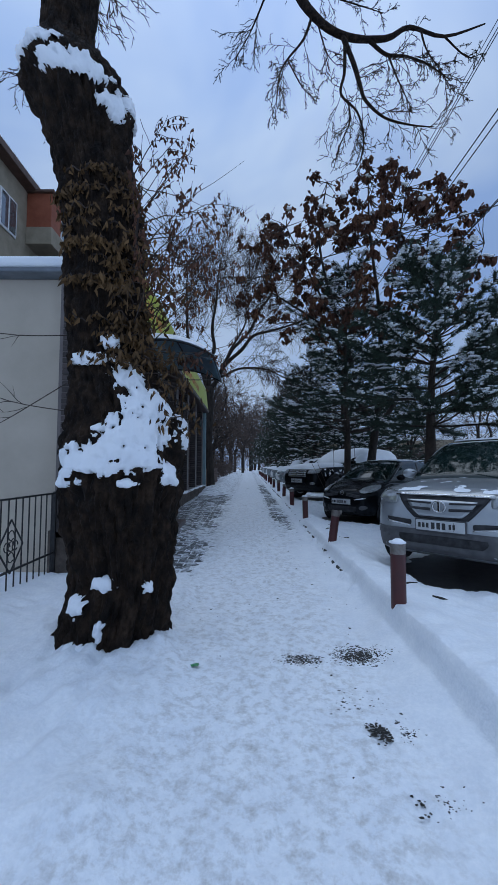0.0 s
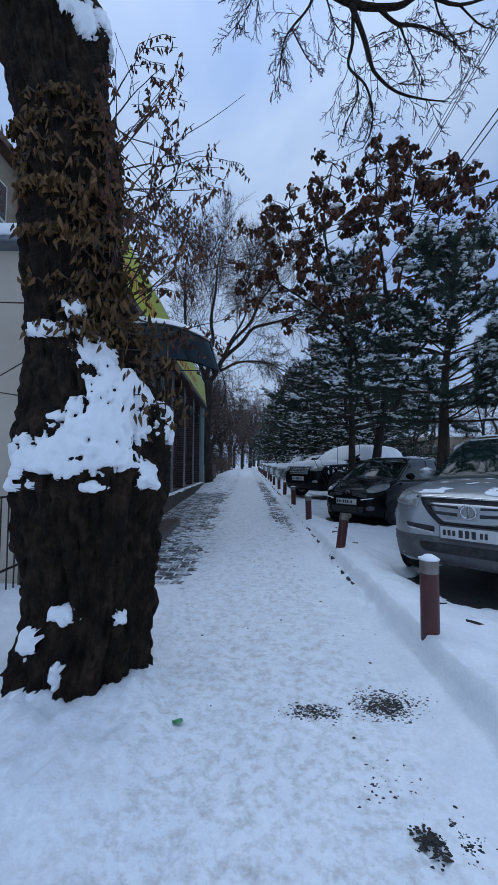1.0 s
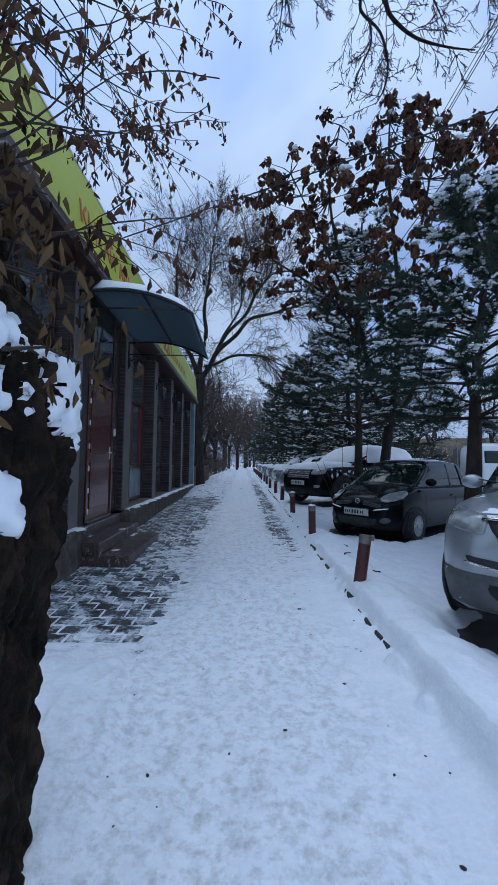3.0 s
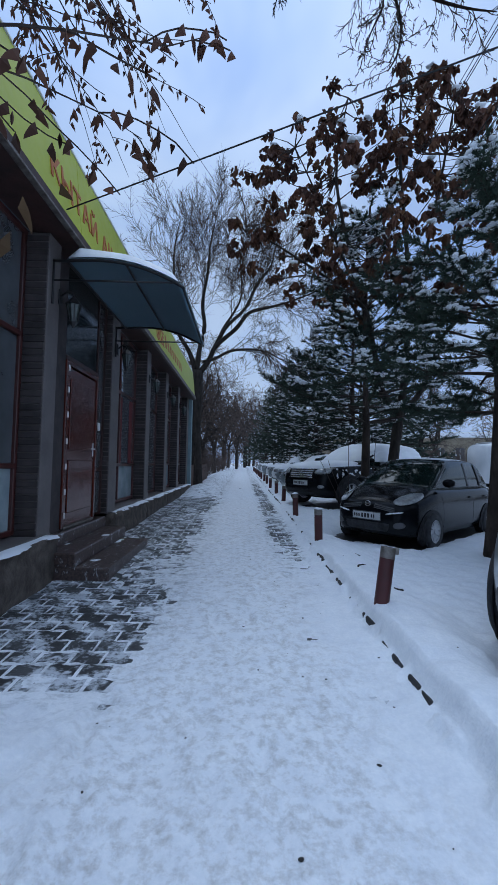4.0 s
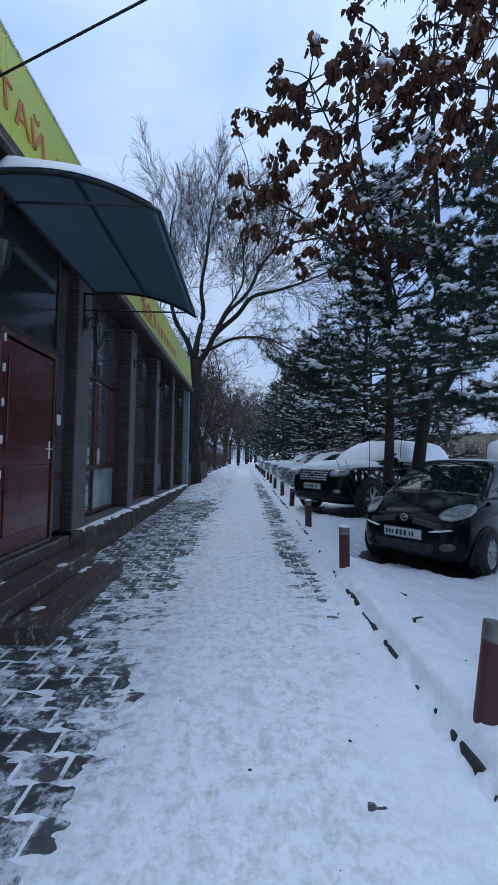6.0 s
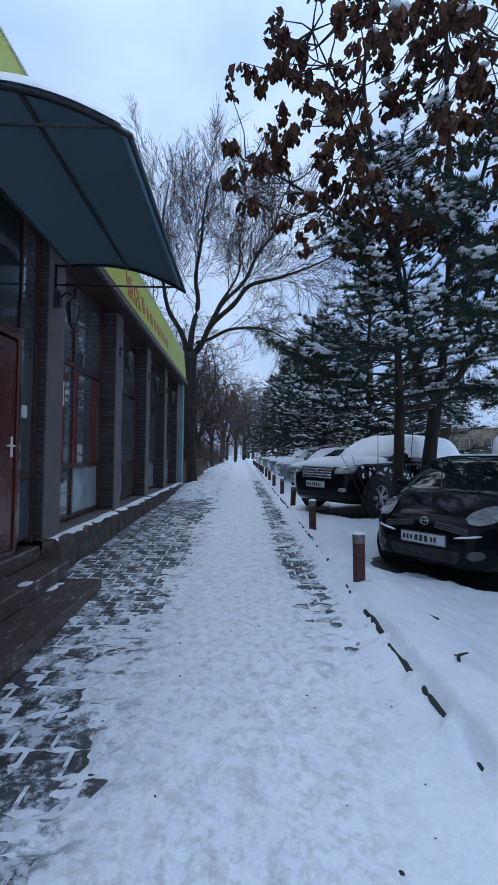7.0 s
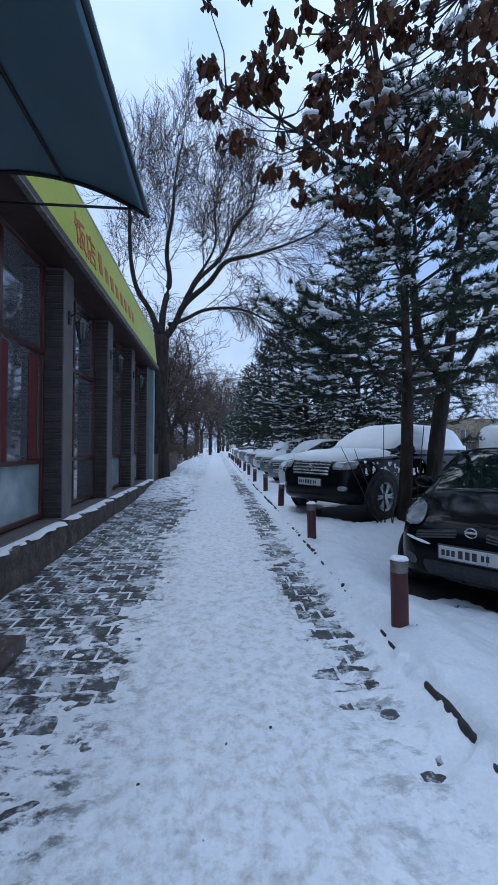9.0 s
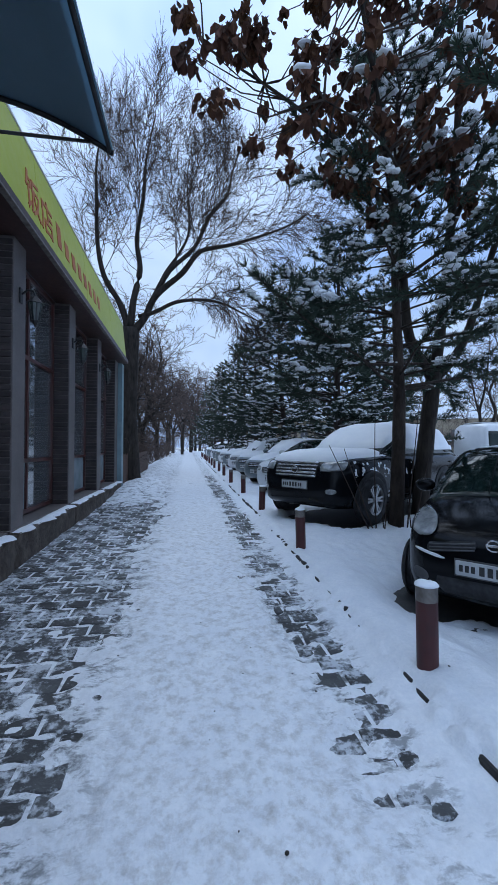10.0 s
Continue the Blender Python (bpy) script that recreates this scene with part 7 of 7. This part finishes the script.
def brush(name, spots, n, h, seed, label, mm):
    rnd = random.Random(seed)
    bag = Bag()
    for (cx, cy, rx, ry) in spots:
        for k in range(n):
            x, y = cx + rnd.uniform(-rx, rx), cy + rnd.uniform(-ry, ry)
            z = gz(x, y) - 0.05
            for j in range(5):
                d = Vector((rnd.gauss(0, 0.4), rnd.gauss(0, 0.4), 1))
                pts, _ = wander((x, y, z), d, h * rnd.uniform(0.5, 1.1), 5, 0.16, 0.0, rnd)
                vs, fs = tube(pts, [0.014, 0.012, 0.010, 0.008, 0.007, 0.005], 3, False)
                bag.add(vs, fs)
                for q in range(4):
                    p, dd = at_path(pts, rnd.uniform(0.3, 0.95))
                    p2, _ = wander(p, off_axis(dd, 0.8, rnd), h * 0.3, 3, 0.15, 0.0, rnd)
                    vs, fs = tube(p2, [0.007, 0.006, 0.005, 0.004], 3, False)
                    bag.add(vs, fs)
    return tagged(put(name, bag.mesh(name, mm)), label, "shrubs", kind="stuff")


brush("shrub_thicket", [(17, 26, 7, 2.0), (24, 20, 6, 3), (12, 36, 5, 2), (22, 34, 8, 3)], 70, 3.0, 3, "brown leafless shrub thicket behind the parking", M["brush"])
brush("roadside_shrubs", [(-3.6, 24, 0.9, 3.5), (-3.4, 34, 0.9, 6), (-3.2, 50, 1.0, 10)], 60, 2.2, 4, "leafless roadside shrubs with dusted snow", M["brush"])
brush("far_shrubs", [(-1, 100, 10, 6), (14, 85, 12, 6), (-14, 80, 8, 10)], 75, 6.5, 6, "far leafless woods at the street's end", M["brush"])

# saplings and cut shoots by the dark utility car
rnd = random.Random(9)
sap = empty("sapling_shoots", pose(2.6, 12.55, gz(2.6, 12.55)), "thin leafless shoots standing in snow", "shoots")
for (x, y, dx, dy, h) in ((0.0, 0.0, -0.5, 0.0, 1.5), (0.05, 0.0, -0.28, 0.0, 1.4), (0.1, 0.05, -0.05, 0.0, 1.9), (0.55, 0.1, 0.02, 0.0, 2.3), (0.6, 0.05, 0.06, 0.0, 2.2), (0.75, 0.1, 0.15, 0.0, 1.2), (0.15, -0.1, 0.1, 0.0, 0.5), (0.2, 0.0, -0.05, 0, 0.35), (0.62, -0.05, -0.12, 0, 0.6)):
    pts, _ = wander((x, y, -0.08), Vector((dx, dy, 1)), h, 6, 0.03, 0, rnd)
    vs, fs = tube(pts, [0.012 * (1 - 0.6 * i / 6) for i in range(7)], 5)
    put("shoot", mesh_from("shoot", vs, fs, M["twig"], True), sap)

# ---- cables ----


def cable(name, a, c, sag, r, label):
    a, c = Vector(a), Vector(c)
    pts = [a.lerp(c, t) - Vector((0, 0, sag * 4 * t * (1 - t))) for t in np.linspace(0, 1, 28)]
    vs, fs = tube(pts, [r] * 28, 5)
    return tagged(put(name, mesh_from(name, vs, fs, M["cable"], True)), label, "cable", "overhead cables", "structure")


cable("overhead_cable", (-1.85, 6.9, 4.22), (14.0, 1.75, 6.75), 0.02, 0.008, "black service cable strung from the restaurant front")
for (x, z, r) in ((4.5, 8.0, 0.012), (5.0, 8.5, 0.012), (3.9, 8.3, 0.008), (4.2, 8.9, 0.008), (4.35, 9.3, 0.007), (6.2, 8.2, 0.014), (5.6, 7.6, 0.012)):
    cable("overhead_wire", (x, -6, z), (x - 0.6, 46, z + 0.4), 0.45, r, "thin overhead wire along the street")
poles = []
for (x, y) in ((4.7, 46.0), (4.9, -6.0), (14.0, 1.75)):
    pl = empty("utility_pole", pose(x, y, gz(x, y)), "grey wooden utility pole", "pole", "utility poles")
    bm = bmesh.new()
    bmesh.ops.create_cone(bm, cap_ends=True, segments=14, radius1=0.13, radius2=0.09, depth=10.2, matrix=pose(0, 0, 4.95))
    part("post", bm, M["bark_fine"], pl, smooth=True)
    part("cross_arm", one_box(-1.3, 1.3, -0.05, 0.05, 8.0, 8.1, 0.01), M["bark_fine"], pl)

# ---- small dark litter and twigs lying on the snow ----
rnd = random.Random(21)
LIT = [(1.02, 3.9), (0.72, 4.62), (0.95, 5.05), (0.86, 3.5), (0.55, 2.75), (1.05, 5.6), (-0.35, 3.9), (-0.2, 3.0), (0.3, 4.2), (0.62, 6.3), (0.45, 7.3), (0.1, 6.1), (1.5, 5.4), (1.45, 7.5), (1.4, 8.0), (1.55, 6.9), (0.92, 7.2), (1.38, 9.0), (0.2, 8.2), (-0.3, 6.6)]
for k in range(70):
    if k < len(LIT):
        x, y = LIT[k]
        s = rnd.uniform(0.005, 0.010)
    else:
        x, y, s = rnd.uniform(-0.9, 1.0), rnd.uniform(1.6, 11), rnd.uniform(0.003, 0.007)
    bm = bmesh.new()
    bmesh.ops.create_icosphere(bm, subdivisions=1, radius=1.0)
    for v in bm.verts:
        n = 1 + 0.4 * noise.noise(v.co * 2 + Vector((k, 0, 0)))
        v.co = Vector((v.co.x * s * n * rnd.uniform(0.9, 1.1), v.co.y * s * n * 1.4, v.co.z * s * 0.5 * n))
    ob = part("litter_crumb", bm, M["debris"], m=pose(x, y, gz(x, y) + s * 0.3, 0, 0, rnd.uniform(0, 180)))
    tagged(ob, "small dark crumb of litter on snow", "litter", "litter on the snow")
for k, (x, y, L, a) in enumerate(((1.66, 8.15, 0.20, 120), (1.42, 7.4, 0.16, 70), (1.62, 6.6, 0.14, 100), (1.75, 3.9, 0.40, 5), (1.45, 3.95, 0.2, 12))):
    pts, _ = wander((0, 0, 0), (1, 0, 0.0), L, 5, 0.12, 0, rnd)
    vs, fs = tube(pts, [0.010, 0.012, 0.010, 0.009, 0.007, 0.005], 6)
    ob = put("fallen_stick", mesh_from("fallen_stick", vs, fs, M["debris"], True), m=pose(x, y, gz(x, y) + 0.008, 0, 0, a))
    tagged(ob, "short dark stick lying on the snow", "stick", "fallen sticks")

# a crumpled green wrapper
M["wrapper"] = mat("green_plastic_wrapper", [(0.35, (0.03, 0.20, 0.07)), (0.62, (0.06, 0.30, 0.12)), (0.7, (0.5, 0.55, 0.5))], 30, 3, 0.35, 0, 0.1)
wv, wf = [], []
for i in range(7):
    for j in range(5):
        a, c = i / 6 - 0.5, j / 4 - 0.5
        wv.append(Vector((a * 0.055, c * 0.035, 0.006 + 0.010 * noise.noise(Vector((a * 5, c * 5, 3.0))))))
for i in range(6):
    for j in range(4):
        wf.append((i * 5 + j, (i + 1) * 5 + j, (i + 1) * 5 + j + 1, i * 5 + j + 1))
ob = put("wrapper", mesh_from("wrapper", wv, wf, M["wrapper"], True), m=pose(-0.36, 2.83, gz(-0.36, 2.83) + 0.004, 0, 0, 20))
tagged(ob, "crumpled green plastic wrapper lying on snow", "litter")

# patches of wet leaf litter showing through
rnd = random.Random(33)
for (cx, cy, sx, sy, n) in ((0.80, 3.03, 0.17, 0.12, 420), (0.38, 2.95, 0.14, 0.07, 150), (0.74, 2.20, 0.15, 0.10, 60), (0.66, 2.45, 0.20, 0.14, 14), (0.80, 1.75, 0.10, 0.08, 20)):
    bag = Bag()
    for k in range(n * 5):
        x, y = cx + rnd.gauss(0, sx * 0.48), cy + rnd.gauss(0, sy * 0.48)
        s = rnd.uniform(0.0025, 0.0070)
        vs, fs = blob(rnd, Vector((x, y, gz(x, y) - 0.002)), s * rnd.uniform(0.8, 2.2), s * rnd.uniform(0.8, 1.6), s * 0.5)
        bag.add(vs, fs)
    tagged(put("leaf_litter", bag.mesh("leaf_litter", M["debris"])), "dark wet leaf litter frozen into snow", "litter", kind="stuff")

# ---- paving stones that show through the snow ----
paving = empty("pavement", pose(0, 0, 0), "grey interlocking paving stones under thin snow", "pavement", kind="structure")
PL, PW = STONE_L, STONE_W
amp = 0.012
vs = []
# a paver with waved long sides and a chamfered top
for (z, ins) in ((-0.06, 0.0), (-0.006, 0.0), (0.0, 0.006)):
    pts = []
    for i in range(7):
        t = i / 6
        pts.append((-PL / 2 + ins + (PL - 2 * ins) * t, -PW / 2 + ins + amp * math.sin(t * 2 * math.pi), z))
    for i in range(7):
        t = 1 - i / 6
        pts.append((-PL / 2 + ins + (PL - 2 * ins) * t, PW / 2 - ins + amp * math.sin(t * 2 * math.pi), z))
    vs += pts
fs = [(a * 14 + i, a * 14 + (i + 1) % 14, (a + 1) * 14 + (i + 1) % 14, (a + 1) * 14 + i) for a in range(2) for i in range(14)]
fs.append(tuple(28 + i for i in range(14)))
paver_me = mesh_from("paving_stone", vs, fs, M["paver"])
spots = []
iy = 0
y = 2.4
while y < 24.0:
    ix = 0
    x = -2.0 + (0.11 if iy % 2 else 0.0)
    while x < KERB_X - 0.1:
        bb = float(bare(np.array([x]), np.array([y]))[0])
        if bb > -0.16:
            spots.append((x, y, bb))
        x += PL + GAP
    iy += 1
    y += PW + GAP
rnd = random.Random(4)
near = [s for s in spots if 5.6 < s[1] < 9.6 and s[2] > 0.0][:300]
chosen = set(near)
rest = Bag()
for s in spots:
    x, y = s[0], s[1]
    z = float(path_z(y)) + rnd.uniform(-0.004, 0.003)
    mm = pose(x, y, z, rnd.uniform(-0.8, 0.8), rnd.uniform(-0.8, 0.8), rnd.uniform(-1.5, 1.5))
    if s in chosen:
        put("paving_stone", paver_me, paving, mm)
    else:
        rest.add([mm @ Vector(v) for v in vs], fs)
put("paving_rest", rest.mesh("paving_rest", M["paver"]), paving, kind="stuff")
